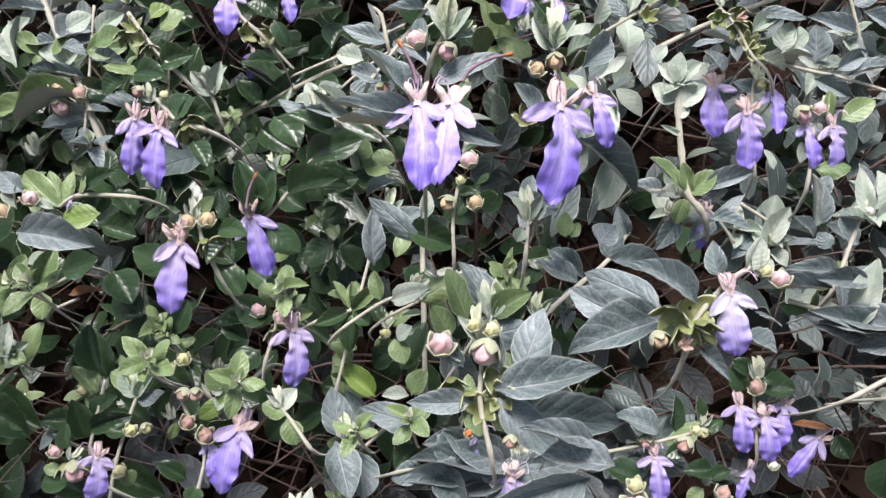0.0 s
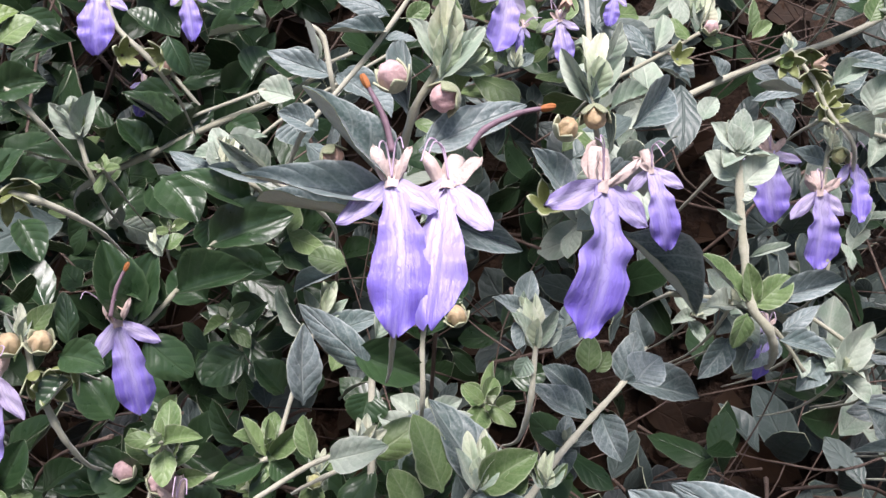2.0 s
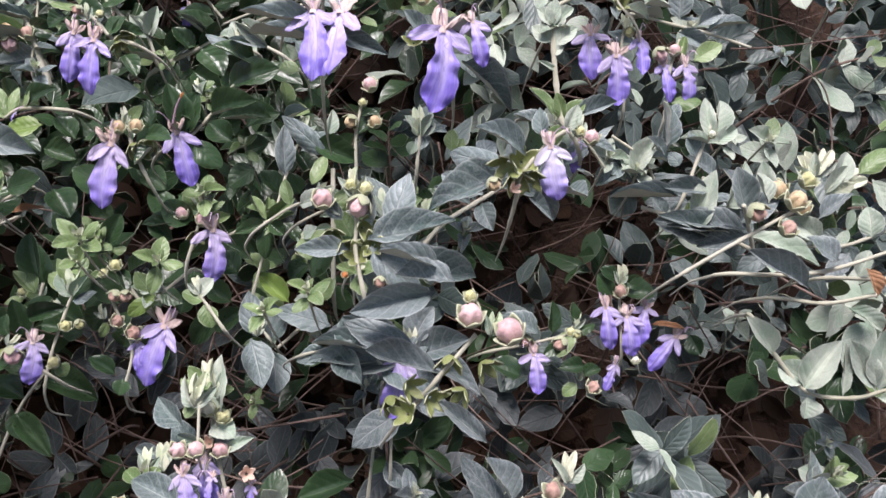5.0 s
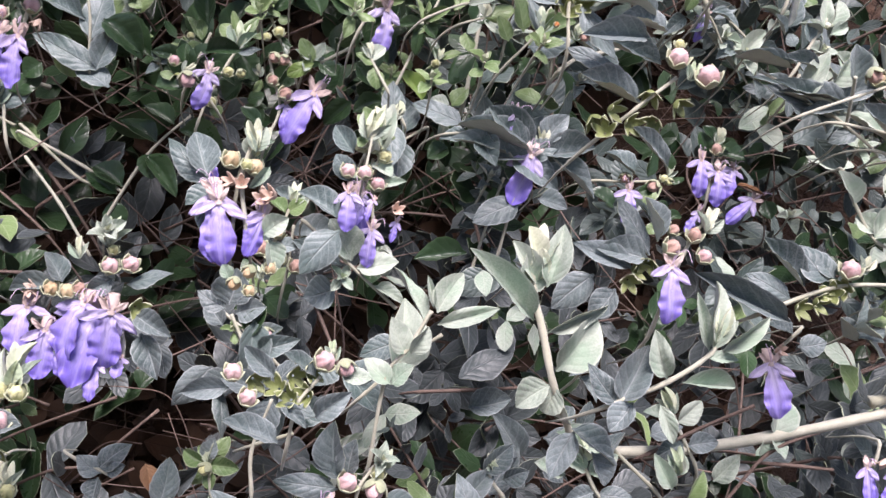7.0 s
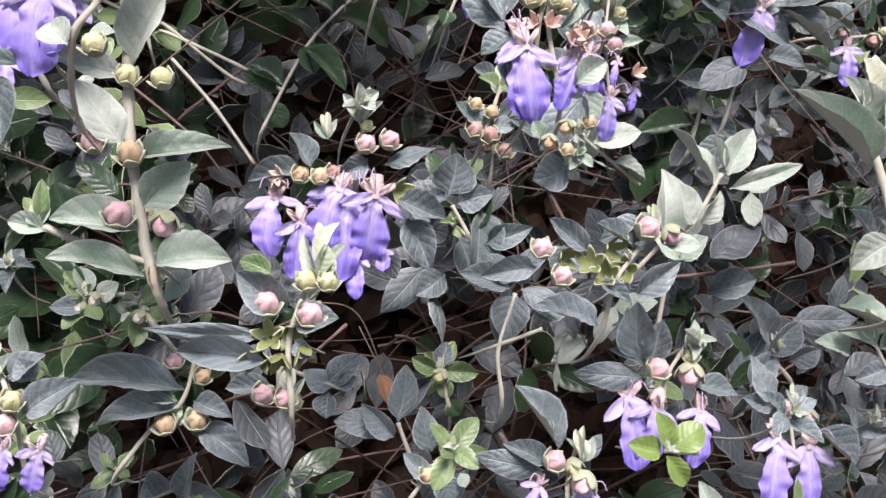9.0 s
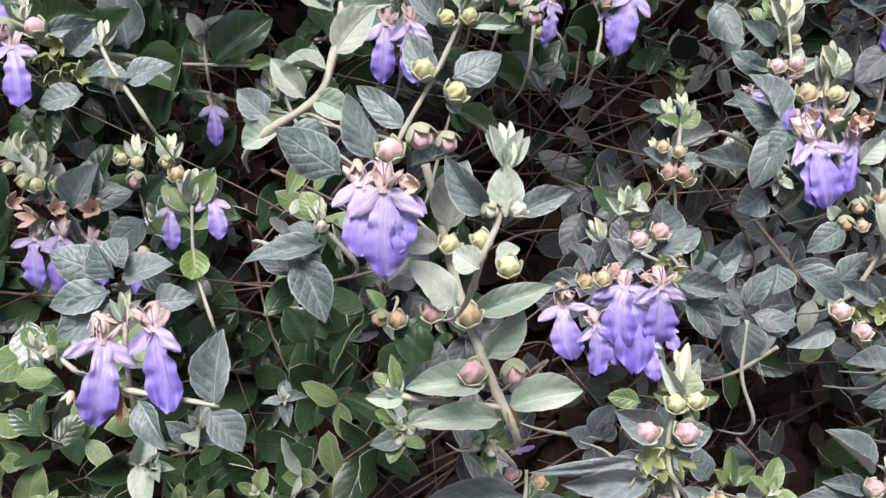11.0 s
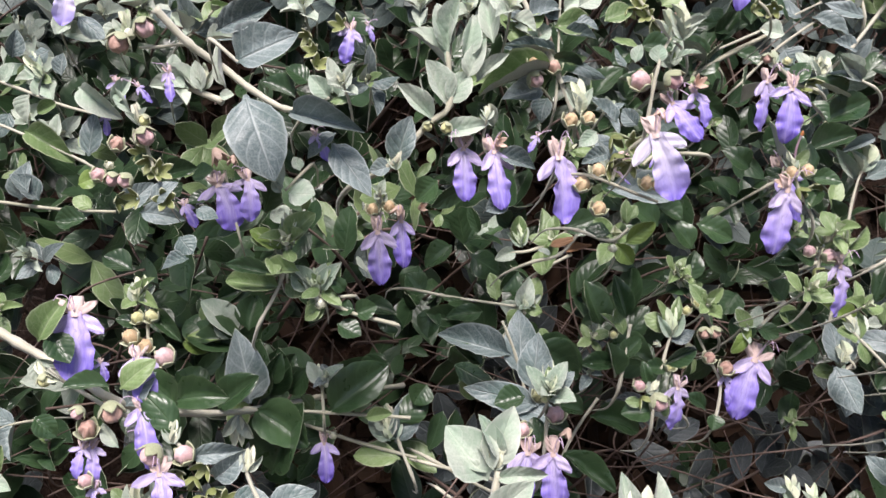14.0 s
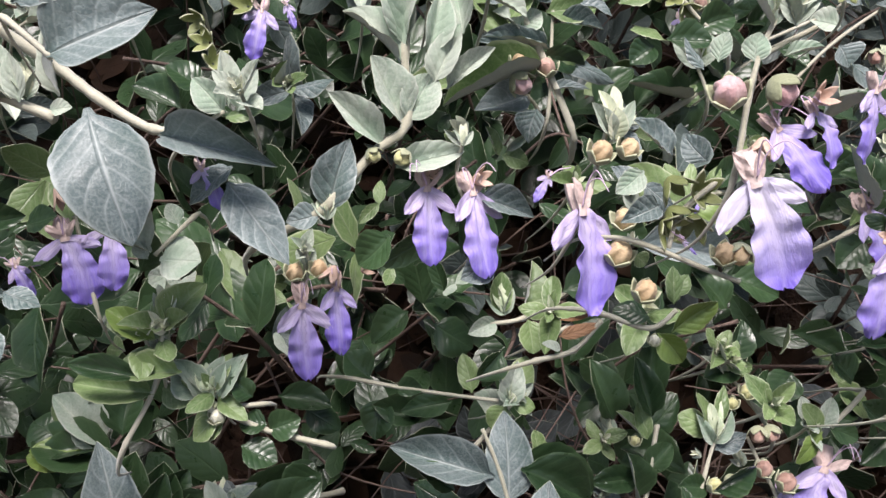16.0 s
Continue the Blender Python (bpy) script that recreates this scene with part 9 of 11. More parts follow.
B(s, "dead", -53.6,257.7,665.9, 2)
L(s, "d", -42.1,258.9,669.1, -25.9,260.3,673.2, 8.6)
L(s, "d", -50.8,256.6,662.8, -57,262.3,678.7, 10.1)
L(s, "d", -49.5,256.6,662.8, -46.8,261.7,677, 9.2)
L(s, "d", -36.2,262.2,678.3, -19.5,264.8,685.7, 10.1)
L(s, "d", -48.1,255.8,660.6, -38.5,253.1,653.2, 8.6)
T(s, -45.1,261.4,676, -47.1,263.2,681.1)
L(s, "y", -44.7,261.9,677.6, -41.3,262.9,680.3, 3.7)
L(s, "d", -27.7,265,686, -40.3,267.3,692.4, 8)
L(s, "d", -43.3,258,666.7, -54.9,265.5,669.8, 7.7)
s = shoot("flowering_shoot", "light green shoot with four violet flowers and pink buds", 57.3,307.6,710.8, "flowering shoot", "flowering shoots of the shrub")
W(s, 0.65, 0.5, 57.3,307.6,710.8, 70.9,308.7,718.7, 78.4,309.4,723.3)
T(s, 78.4,309.8,724.7, 81.1,312,732.8)
T(s, 76.2,310.6,726.7, 77.2,312.3,732.6)
B(s, "pink", 80.5,309.5,724.2, 1.8)
L(s, "y", 76.4,309,721.4, 71.8,311.1,727, 4.2)
L(s, "y", 79.4,308.8,721.5, 84.1,308.2,721.2, 3)
L(s, "g", 66.8,308.6,716.9, 60.8,311.8,725.9, 5)
L(s, "p", 67.6,308.9,718.3, 70.1,311.6,728.2, 4.5)
L(s, "g", 68.5,307.7,714.6, 77.2,305.9,711.3, 4.2)
C(s, 73.7,308,717.3, 2.5)
F(s, 29.9,316.5,732, 26.8,311.7,715, 1.08)
F(s, 43.2,313.1,724.7, 45.1,309.3,712.7, 0.972)
F(s, 57.1,314,732, 55.6,311.6,723.5, 1.08)
F(s, 34.2,313.3,722.5, 33,311.3,715.5, 0.864)
B(s, "brown", 37.5,315,729.3, 1.5)
B(s, "dead", 44.5,314,728, 2)
T(s, 32.4,310.3,712.2, 33.1,312,717.9)
L(s, "y", 30.5,310.6,712.5, 27.9,312.4,717.7, 3)
L(s, "g", 33.8,310.4,712.7, 37.2,310.9,715.5, 3.5)
s = shoot("branch", "long pale felted branch with grey-green felted leaves", 78.5,329.1,701.6, "branch", "branches of the shrub")
W(s, 1.0, 0.8, 78.5,329.1,701.6, 95.2,330.1,710.2, 110.4,330.6,716.5, 125.7,330.9,722.3, 140.9,331.8,730.2, rooted=0)
L(s, "g", 95.2,330.1,710.2, 90.4,332.2,715.8, 5.6)
L(s, "g", 110.4,330.7,716.8, 118,331.4,721.6, 5.6)
L(s, "g", 102.8,330.4,713.5, 109.1,328.6,709.4, 5)
s = shoot("leafy_shoot", "grey-green felted shoot with nine leaves in the shrub", -17.1,282.7,700.5, "leafy shoot", "leafy shoots of the shrub")
W(s, 0.72, 0.55, -17.1,282.7,700.5, -6,285.8,714.1, 1,288,723.7, 8.5,290.9,735.6)
L(s, "g", 0,288.4,724.6, -11.4,290.8,729.1, 5)
L(s, "g", -0.1,287.3,721.1, -13.6,288.2,719.9, 5)
L(s, "y", 3.7,287.7,723.6, 8.6,288.4,727.5, 4.6)
L(s, "g", -1.1,287,719.9, 5.9,286.3,719.5, 3.9)
L(s, "g", -11.7,285.4,711.2, -26.8,288.2,715.6, 5.7)
L(s, "g", -15,282.2,699.5, -24,284,702.5, 6.1)
L(s, "g", -9.3,282.9,703.5, -15.6,289.2,694.6, 6.5)
L(s, "g", -4.6,283.9,708.3, 1.5,282,704, 6.5)
L(s, "p", -15.6,286.5,713.6, -18.3,289.3,722.1, 1.7)
W(s, 0.72, 0.55, -12.6,285.6,711.4, -14.6,288.2,719.4, -18.3,289.2,721.8)
s = shoot("leafy_shoot", "dark green glossy shoot with twelve leaves in the shrub", -96.3,335.5,717.8, "leafy shoot", "leafy shoots of the shrub")
L(s, "d", -51.9,323.1,690.5, -67.2,327.2,699.2, 6.3)
L(s, "d", -71.5,321.7,679.7, -56.3,324.1,692.2, 9.7)
L(s, "d", -98.9,323.4,676.6, -86.6,325.3,686.9, 11)
L(s, "d", -86.3,322.1,676.2, -76.4,324,685.6, 7.9)
L(s, "d", -79.1,318.6,666.8, -71.3,319.8,673.3, 8.4)
L(s, "d", -61.2,319.8,676.4, -48.4,316.2,668.3, 9.9)
L(s, "d", -35.1,325.7,704.1, -30.1,332.9,712.2, 7.9)
L(s, "d", -47,329.9,714.7, -32.5,329.2,716.8, 5.8)
L(s, "d", -51.2,329,710.3, -49.6,327.2,704.8, 9.2)
L(s, "d", -41.3,331.2,720.5, -31.3,332,726.6, 7.9)
L(s, "d", -81.7,332.2,711.6, -96.1,332.1,706.7, 6.5)
L(s, "d", -34.5,318.1,679.1, -16.9,314.2,671.6, 10.5)
L(s, "d", -96.3,335.5,717.8, -86,332.2,710, 7.9)
s = shoot("leafy_shoot", "dark green glossy shoot with twelve leaves in the shrub", 19.5,272.8,627, "leafy shoot", "leafy shoots of the shrub")
L(s, "d", -25.7,286.3,664, -44.5,286.3,664, 10.2)
L(s, "d", -31.3,279.9,646.3, -40.7,277.3,639.2, 10.2)
L(s, "d", -21.9,276.7,637.5, -29.4,279.2,644.5, 8.5)
L(s, "d", -14.4,276.7,637.5, -18.2,279.2,644.6, 7.4)
L(s, "d", -36.9,266.4,609.2, -44.4,269,616.2, 10.2)
L(s, "d", -55.7,267.7,612.6, -63.2,265.1,605.5, 10.2)
L(s, "d", -85.8,276.7,637.3, -97.2,279.2,644.4, 11.2)
L(s, "d", -104.7,276.7,637.3, -97.1,272.8,626.7, 11.2)
L(s, "d", -108.5,281.8,651.4, -97.2,280.5,647.9, 8.5)
L(s, "d", -97.2,283.1,655, -104.7,285.6,662, 8.5)
L(s, "d", -121.6,276.7,637.2, -108.4,277.9,640.8, 10.2)
L(s, "d", -57.5,261.3,595, -51.9,265.1,605.6, 10.2)
L(s, "d", -44.4,261.3,595, -53.7,257.4,584.4, 9.5)
L(s, "d", -95.2,271.5,623.2, -104.6,274.1,630.2, 10.2)
L(s, "d", -10.5,267.7,612.8, -18.1,265.8,607.4, 8.5)
L(s, "d", 19.5,272.8,627, 8.2,267,625.5, 10.2)
s = shoot("leafy_shoot", "dark green glossy shoot with twelve leaves and a cream tip", -186.9,271.1,561, "leafy shoot", "leafy shoots of the shrub")
L(s, "d", -196,288.9,605.3, -181.8,285.3,602.7, 8.1)
L(s, "d", -188.9,286.5,602.3, -180,283.1,597.7, 8.1)
L(s, "d", -171.2,286,610.1, -178.2,289.6,616.4, 9.7)
L(s, "d", -167.6,283.5,605.2, -171.2,280.4,594.9, 9.7)
L(s, "d", -153.4,287.9,624.6, -142.8,283.7,618.5, 11.3)
L(s, "d", -160.5,290.3,627.6, -171.1,289.6,620.2, 9.7)
L(s, "d", -172.9,289.9,620.1, -178.2,287.1,609.7, 9.7)
L(s, "d", -149.9,280,604.5, -164.1,281.7,602, 7.1)
L(s, "d", -157,279.9,600.7, -171.2,283.5,603.3, 8.1)
L(s, "d", -185.4,279.7,585.6, -196,279.1,578.2, 12.9)
L(s, "d", -196,280.3,581.6, -188,281.1,588, 9.7)
L(s, "d", -171.3,274.3,578, -176.6,272.7,570.9, 9.7)
L(s, "d", -181.9,271.2,563.8, -172.2,273.3,574.9, 10.7)
T(s, -186.9,271.1,561, -189,274.8,570.2)
s = shoot("leafy_shoot", "dark green glossy shoot with twelve leaves in the shrub", -27.5,294.3,653.5, "leafy shoot", "leafy shoots of the shrub")
L(s, "d", -101.1,288.3,598.9, -104.9,292.9,609.5, 8.6)
L(s, "d", -95.5,287.4,599.2, -86.1,282.6,590.8, 10.3)
L(s, "d", -91.8,282.8,588.6, -97.4,280.5,579.3, 10.3)
L(s, "d", -88,279.6,581.7, -82.3,280,585.6, 10.3)
L(s, "d", -84.3,276.4,574.7, -80.5,277.7,580.3, 10.3)
L(s, "d", -101.2,280.5,577.3, -108.7,283.1,580.5, 10.3)
L(s, "d", -65.3,290.2,622.5, -74.7,295.7,632.8, 10.3)
L(s, "d", -63.4,293.1,631.6, -50.2,289,627, 10.3)
L(s, "d", -78.4,298.3,638, -69,294.7,633.1, 10.3)
L(s, "d", -46.4,284.4,616.4, -33.3,279.6,610, 8.6)
L(s, "d", -37.1,275,595.4, -25.8,272.5,594.2, 8.6)
L(s, "y", -33.3,277,602.8, -20.9,271.1,593.1, 8.6)
L(s, "d", -42.6,296.9,652.6, -52,301.1,659.3, 10.3)
L(s, "d", -36.9,297.9,658.3, -25.6,298,664.4, 12.1)
L(s, "d", -27.5,294.3,653.5, -36.9,294.6,649.3, 8.6)
s = shoot("leafy_shoot", "grey-green felted shoot with eight leaves in the shrub", 147.4,213.6,631.2, "leafy shoot", "leafy shoots of the shrub")
W(s, 0.72, 0.55, 147.4,213.6,631.2, 133.9,218.3,637.9, 118.4,223.3,644, 100.9,227.9,648.1)
L(s, "m", 108.9,224.7,643.1, 132,219.5,640.1, 9.7)
L(s, "p", 119,222.5,642, 123.8,228.1,660.6, 8.1)
L(s, "m", 131.1,221.4,645.3, 143.6,222.2,654, 8.9)
L(s, "p", 133.6,219.7,641.6, 154,213.1,633.4, 7)
L(s, "m", 121.8,226.2,654.2, 106.8,229,654.2, 6.2)
L(s, "m", 112.3,227.2,652.1, 91.1,230.4,650, 5)
L(s, "p", 126.5,223.6,649.2, 132.8,227,662.3, 7.7)
L(s, "m", 140.4,216.8,636.8, 130.3,216.3,630.3, 7)
s = shoot("flowering_shoot", "pale silvery felted shoot with tan buds", 196.9,215.4,652.2, "flowering shoot", "flowering shoots of the shrub")
W(s, 0.65, 0.5, 196.9,215.4,652.2, 178,216.5,645.5, 161.3,217.3,639, 141.8,221.3,640)
B(s, "yl", 152,225.8,658.3, 2.6)
B(s, "tan", 142.6,226.3,655, 2.8)
B(s, "tan", 150.6,223.1,649.9, 2.2)
T(s, 154.4,224.6,656.2, 150.6,229,666.8)
T(s, 158.2,223.4,654.7, 170.2,223.5,661.3)
L(s, "p", 141.8,225.6,652.4, 138,229.9,663, 6.7)
L(s, "p", 160.8,223.9,657.5, 165.2,226.7,668, 6.7)
L(s, "p", 172.4,222.7,660.1, 177.7,217.9,649.1, 6.7)
L(s, "m", 169.7,216.8,641.8, 178.2,220.2,656.2, 7.8)
L(s, "p", 178,216.9,646.5, 190.8,219.1,659.6, 7.8)
L(s, "m", 165.8,216,637.6, 158,214.2,628.3, 6.7)
L(s, "p", 156.9,218.7,640.5, 147.6,222.8,647.4, 7)
s = shoot("leafy_shoot", "pale silvery felted shoot with three leaves in the shrub", 158.6,212.3,630.5, "leafy shoot", "leafy shoots of the shrub")
W(s, 0.72, 0.55, 158.6,212.3,630.5, 177.8,209.3,632, 194.3,208.9,639.6)
L(s, "p", 177.5,210.6,635.6, 192.4,208.3,636.6, 7)
L(s, "m", 171.7,209.3,628.7, 179.2,205.3,621.1, 5.8)
L(s, "p", 167.2,210.9,631.1, 170.7,213.3,639.8, 5.1)
s = shoot("leafy_shoot", "light green shoot with four leaves and a cream tip", 8.5,226.3,628.1, "leafy shoot", "leafy shoots of the shrub")
W(s, 0.5903999999999999, 0.451, 8.5,226.3,628.1, 14.9,229.5,637.5, 18.7,231.4,643.1)
T(s, 18.5,230.5,641.2, 17.8,236,651.6)
L(s, "y", 12.2,231.6,640.3, 6.7,239.4,653.1, 8.7)
L(s, "y", 19.5,230.5,641.6, 28.7,232,649, 7.6)
L(s, "h", 14.7,228.6,635.6, 29.7,227.5,640.7, 9.4)
L(s, "y", 7.5,230.4,635.7, 2.4,235.5,643.3, 7.6)
s = shoot("leafy_shoot", "pale silvery felted shoot with four leaves and a cream tip", -22.8,234.8,636.9, "leafy shoot", "leafy shoots of the shrub")
W(s, 0.5903999999999999, 0.451, -22.8,234.8,636.9, -11.7,235.9,644.2, -3.3,235.2,646.9)
L(s, "p", -9.7,235.5,644.6, 2,234.8,648.8, 6.8)
L(s, "y", -12.7,236.1,644.3, -14.8,240.4,651.8, 4.9)
T(s, -4.4,235.1,646.4, 0.4,236.6,651.6)
L(s, "y", -8.9,230.4,634.8, -5.6,226.7,629.2, 6.4)
L(s, "p", -7.9,230.1,634.8, -3.4,230.9,638.5, 4.9)
s = shoot("leafy_shoot", "light green shoot with three leaves and a cream tip", -31.7,213.1,610.3, "leafy shoot", "leafy shoots of the shrub")
W(s, 0.5903999999999999, 0.451, -31.7,213.1,610.3, -36.9,217.2,615.8, -40.3,219.9,619.5)
L(s, "y", -38.3,218.3,617.3, -45.2,221.1,619.6, 6.9)
L(s, "p", -39.5,219,618, -35.8,221.1,624, 5.5)
L(s, "y", -38.4,217.7,616.2, -35.6,214.1,610.3, 6.2)
T(s, -40.1,219.4,618.6, -41.7,222.6,624.1)
s = shoot("flowering_shoot", "dark green glossy shoot with five violet flowers and yellow-green buds", -297.6,216.7,633.5, "flowering shoot", "flowering shoots of the shrub")
W(s, 1.35, 0.9, -311.2,243,625.8, -301.7,240,620.2, -285.4,234,611.7, -272.6,224.4,607.7, -263.6,235.7,596.7, -251.6,248.4,586.7, -234.4,264.2,577.6, -206.6,285.8,569.6, -177.3,304.4,561.3, rooted=0)
L(s, "y", -286.9,214.9,632, -280.3,218,643.1, 8)
L(s, "d", -283.4,215.3,634.2, -277.9,211.9,626.3, 8)
T(s, -287.5,213.4,627.2, -281.8,210.5,621)
B(s, "yl", -285.3,211.3,621.9, 1.7)
L(s, "d", -268.2,208.7,620.3, -280.3,210.2,620.6, 5.9)
L(s, "y", -265.4,208,619.5, -256.3,209.7,627.4, 7.2)
L(s, "d", -257.1,242.8,593.2, -267.6,248.2,604.9, 10.7)
L(s, "d", -257,242.8,595.1, -241.5,241.8,597.4, 10.7)
L(s, "h", -236,262.8,581.2, -239.1,271.1,604.3, 15.3)
L(s, "d", -245.6,254.2,584.9, -230.6,256,595, 11.3)
L(s, "d", -234.5,264.2,577.6, -216.6,258.3,566.6, 15.5)
T(s, -239.4,260,579.2, -240.7,256,567.3)
L(s, "d", -229.1,268.5,585.6, -224.5,271.4,595.6, 7.8)
L(s, "d", -208.6,284.3,565.8, -189.5,288,583.1, 15.4)
T(s, -212.6,281.5,576.9, -212.3,284,584.4)
L(s, "p", -211.6,282.2,575.2, -204.7,283.4,581.3, 6.2)
L(s, "y", -218.3,277.2,575, -214.3,274.8,569.5, 5.4)
F(s, -277.6,220.2,638.2, -277.9,213.8,619.6, 1.19)
F(s, -271.6,215.7,624.2, -270.4,213.8,619, 0.972)
F(s, -261.2,214.2,626.3, -259,209.6,614, 1.19)
F(s, -274.2,206.5,602.9, -274.9,203.1,592.9, 1.08)
F(s, -259.3,205.6,605.5, -258,202.1,595.7, 1.19)
B(s, "dead", -264.5,235,592.3, 2.4)
B(s, "pink", -276.7,207.3,613.6, 1.8)
L(s, "d", -288.8,208.3,612.3, -283,205.9,607.2, 6.4)
s = shoot("leafy_shoot", "blue-grey felted shoot with nine leaves and a cream tip", -317.8,298.4,690.8, "leafy shoot", "leafy shoots of the shrub")
W(s, 0.5903999999999999, 0.451, -317.8,298.4,690.8, -307.1,295.8,687.1, -292.8,292.3,681.9, -278.6,289.4,678.4)
L(s, "p", -303.5,294.9,685.6, -306.1,292.1,676.7, 5.8)
L(s, "p", -300.8,294.1,684.4, -298.6,296.7,692.6, 4.8)
T(s, -298.6,295.8,690.1, -304,299.3,698.2)
L(s, "y", -296.1,295.2,689, -301.8,296.5,690.8, 3.9)
L(s, "h", -309,299.4,696.8, -306.4,302.1,705.4, 6.4)
L(s, "h", -296.6,298.7,699.1, -305.1,298.4,695.3, 6.4)
L(s, "h", -293,295.6,691.2, -292.2,297.9,698.3, 5.8)
L(s, "p", -312.4,297,688.6, -309,299,695.5, 5.5)
L(s, "h", -310.5,293.5,679.4, -314,291.3,671.6, 6.4)
L(s, "y", -294.6,292.8,682.7, -301.7,292.6,679.8, 4.8)
s = shoot("flowering_shoot", "pale silvery felted shoot with two violet flowers and pink buds", -314.2,284.8,678.7, "flowering shoot", "flowering shoots of the shrub")
W(s, 0.533, 0.41, -314.2,284.8,678.7, -300.4,281.3,673.3, -284.8,277,666.4, -277.9,274.6,661.9)
L(s, "y", -303,282.4,675.7, -288.6,277.7,667.2, 8.4)
L(s, "p", -293.5,279.9,671.9, -291,282.7,680.8, 5.6)
L(s, "h", -283.1,277.4,668.1, -280.6,282.1,682.5, 9)
B(s, "pink", -279.6,274.9,662.1, 2.2)
B(s, "pink", -275.3,273.9,660.7, 2.2)
B(s, "brown", -273.5,277.4,671.4, 2.1)
B(s, "pink", -264.6,277.1,673.8, 3)
T(s, -266,278.6,677.5, -267.9,281.3,684.7)
L(s, "Y", -286.8,274.7,659.3, -280,274.6,661.3, 6.5)
B(s, "p", -276.2,275.5,665.2, 1.3)
L(s, "p", -285.1,285,689.3, -271.9,280,679.5, 7.8)
F(s, -273.1,284.1,691, -272,281.2,682.9, 1)
F(s, -277.3,281,680.5, -276.8,278.8,674.3, 0.9)
L(s, "d", -264.2,275.6,669.4, -265,273.4,662.8, 6.2)
C(s, -266.3,275.8,669.3, 2.5)
C(s, -262.4,273.4,663.7, 2.5)
s = shoot("flowering_shoot", "pale silvery felted shoot with one violet flower and pink buds", -247.6,260.3,706, "flowering shoot", "flowering shoots of the shrub")
W(s, 0.533, 0.41, -247.6,260.3,706, -254.7,260.9,705.3, -260.6,261.5,705)
B(s, "pink", -258.2,262.9,709.9, 2.8)
B(s, "brown", -266,262.3,705.4, 2.9)
T(s, -263.3,262.7,707.4, -264.5,265.7,715.6)
B(s, "p", -262.9,263,708.5, 1.6)
L(s, "p", -266,264.3,711, -271.1,263.5,707.1, 5.1)
L(s, "h", -254.8,263,711.3, -250.4,263.8,715.1, 6.2)
F(s, -280,264.1,724, -281.7,259.9,711.6, 1.1, 1)
L(s, "h", -278.3,266.7,713.7, -269.6,263,706.1, 5.7)
L(s, "p", -254.5,257.1,694.5, -246.4,255.5,692.6, 5.7)
L(s, "p", -252.2,258.2,698.3, -247.5,255.7,692.9, 4.8)
L(s, "p", -242.8,255.2,692.8, -244,258.3,701.4, 4.8)
s = shoot("leafy_shoot", "blue-grey felted shoot with seven leaves in the shrub", -311.8,270.6,655.6, "leafy shoot", "leafy shoots of the shrub")
W(s, 0.5903999999999999, 0.451, -311.8,270.6,655.6, -298.2,268.4,654, -286.4,266.7,653, -273.8,265,652.7)
L(s, "h", -297.9,269.1,656, -305.5,272.7,663.9, 7.6)
L(s, "h", -303.7,269.8,656, -301.8,273.6,667.6, 7.3)
L(s, "h", -270.9,265.2,654.1, -262.6,267,662, 7.6)
L(s, "h", -266.2,264.1,652.7, -251.8,261.7,650.5, 7.3)
L(s, "d", -283,265.4,650.6, -293.1,266.2,649.3, 7.6)
L(s, "y", -281.4,266.3,653.6, -286.5,268.3,657.6, 5.5)
L(s, "d", -257.9,267,663.8, -247,266.5,666, 6.7)
s = shoot("leafy_shoot", "pale silvery felted shoot with twelve leaves and a cream tip", 103.9,275.6,704.4, "leafy shoot", "leafy shoots of the shrub")
L(s, "p", 99.7,279.3,715.2, 107,280.2,719.8, 5.2)
L(s, "p", 108.3,277,710.1, 110.3,279.3,717.7, 6.8)
L(s, "p", 112.9,276.7,710.1, 114.2,278.9,717.4, 4.7)
L(s, "p", 100.6,276.9,707.7, 110.7,275.3,705.2, 3.5)
L(s, "p", 107.7,276.7,708.9, 117.1,275.9,708.5, 4)
L(s, "y", 107.7,283.1,729.3, 110.2,284.7,734.9, 5.2)
L(s, "p", 109.4,283.9,732.1, 116.6,281.4,726, 3.5)
T(s, 110.9,283.7,731.9, 113.1,285,736.8)
L(s, "g", 84,287.3,737.1, 86.4,285.5,732, 4.9)
L(s, "g", 88.5,287.4,738.6, 90.8,285.3,732.2, 4.7)
L(s, "p", 92.5,287,738.1, 100.6,286.5,738.4, 4)
L(s, "g", 99.1,285.2,734.1, 104.6,284.5,733.1, 4.2)
L(s, "y", 79.8,283.7,724.7, 81.6,285.9,732, 2.8)
L(s, "y", 81.1,283.5,724.2, 85.6,284.3,727.8, 3.1)
C(s, 89.5,281.3,719.3, 2.5)
C(s, 95.1,280,716.4, 2.5)
C(s, 98.5,278.4,712.2, 2.5)
C(s, 99.9,277.4,709.2, 2.5)
T(s, 89.7,282.2,722.2, 88.9,283.5,726.1)
B(s, "dead", 95.7,280.8,719, 1.7)
L(s, "Y", 87.8,281.1,718.3, 90.6,281.8,721.2, 3.5)
L(s, "g", 81.5,279.3,711, 90.9,278.9,712, 2.6)
L(s, "g", 101.1,281,721, 114.2,279,717.9, 4.7)
L(s, "p", 70.6,278.6,706.2, 73.7,280,711.4, 4.7)
W(s, 0.65, 0.5, 103.9,275.6,704.4, 99.2,277.4,709.1, 95.1,280,716.4, 89.7,282.3,722.4)
s = M_shoot
Z(s, .5, -0.8,201.3,711.9, -2,202.7,716, -4.7,204.4,720.6)
Z(s, .5, 9.3,200.9,712.7, 11.3,201.6,715.4, 15.5,201.9,717.6, 19.6,201.9,718.6)
s = F3_shoot
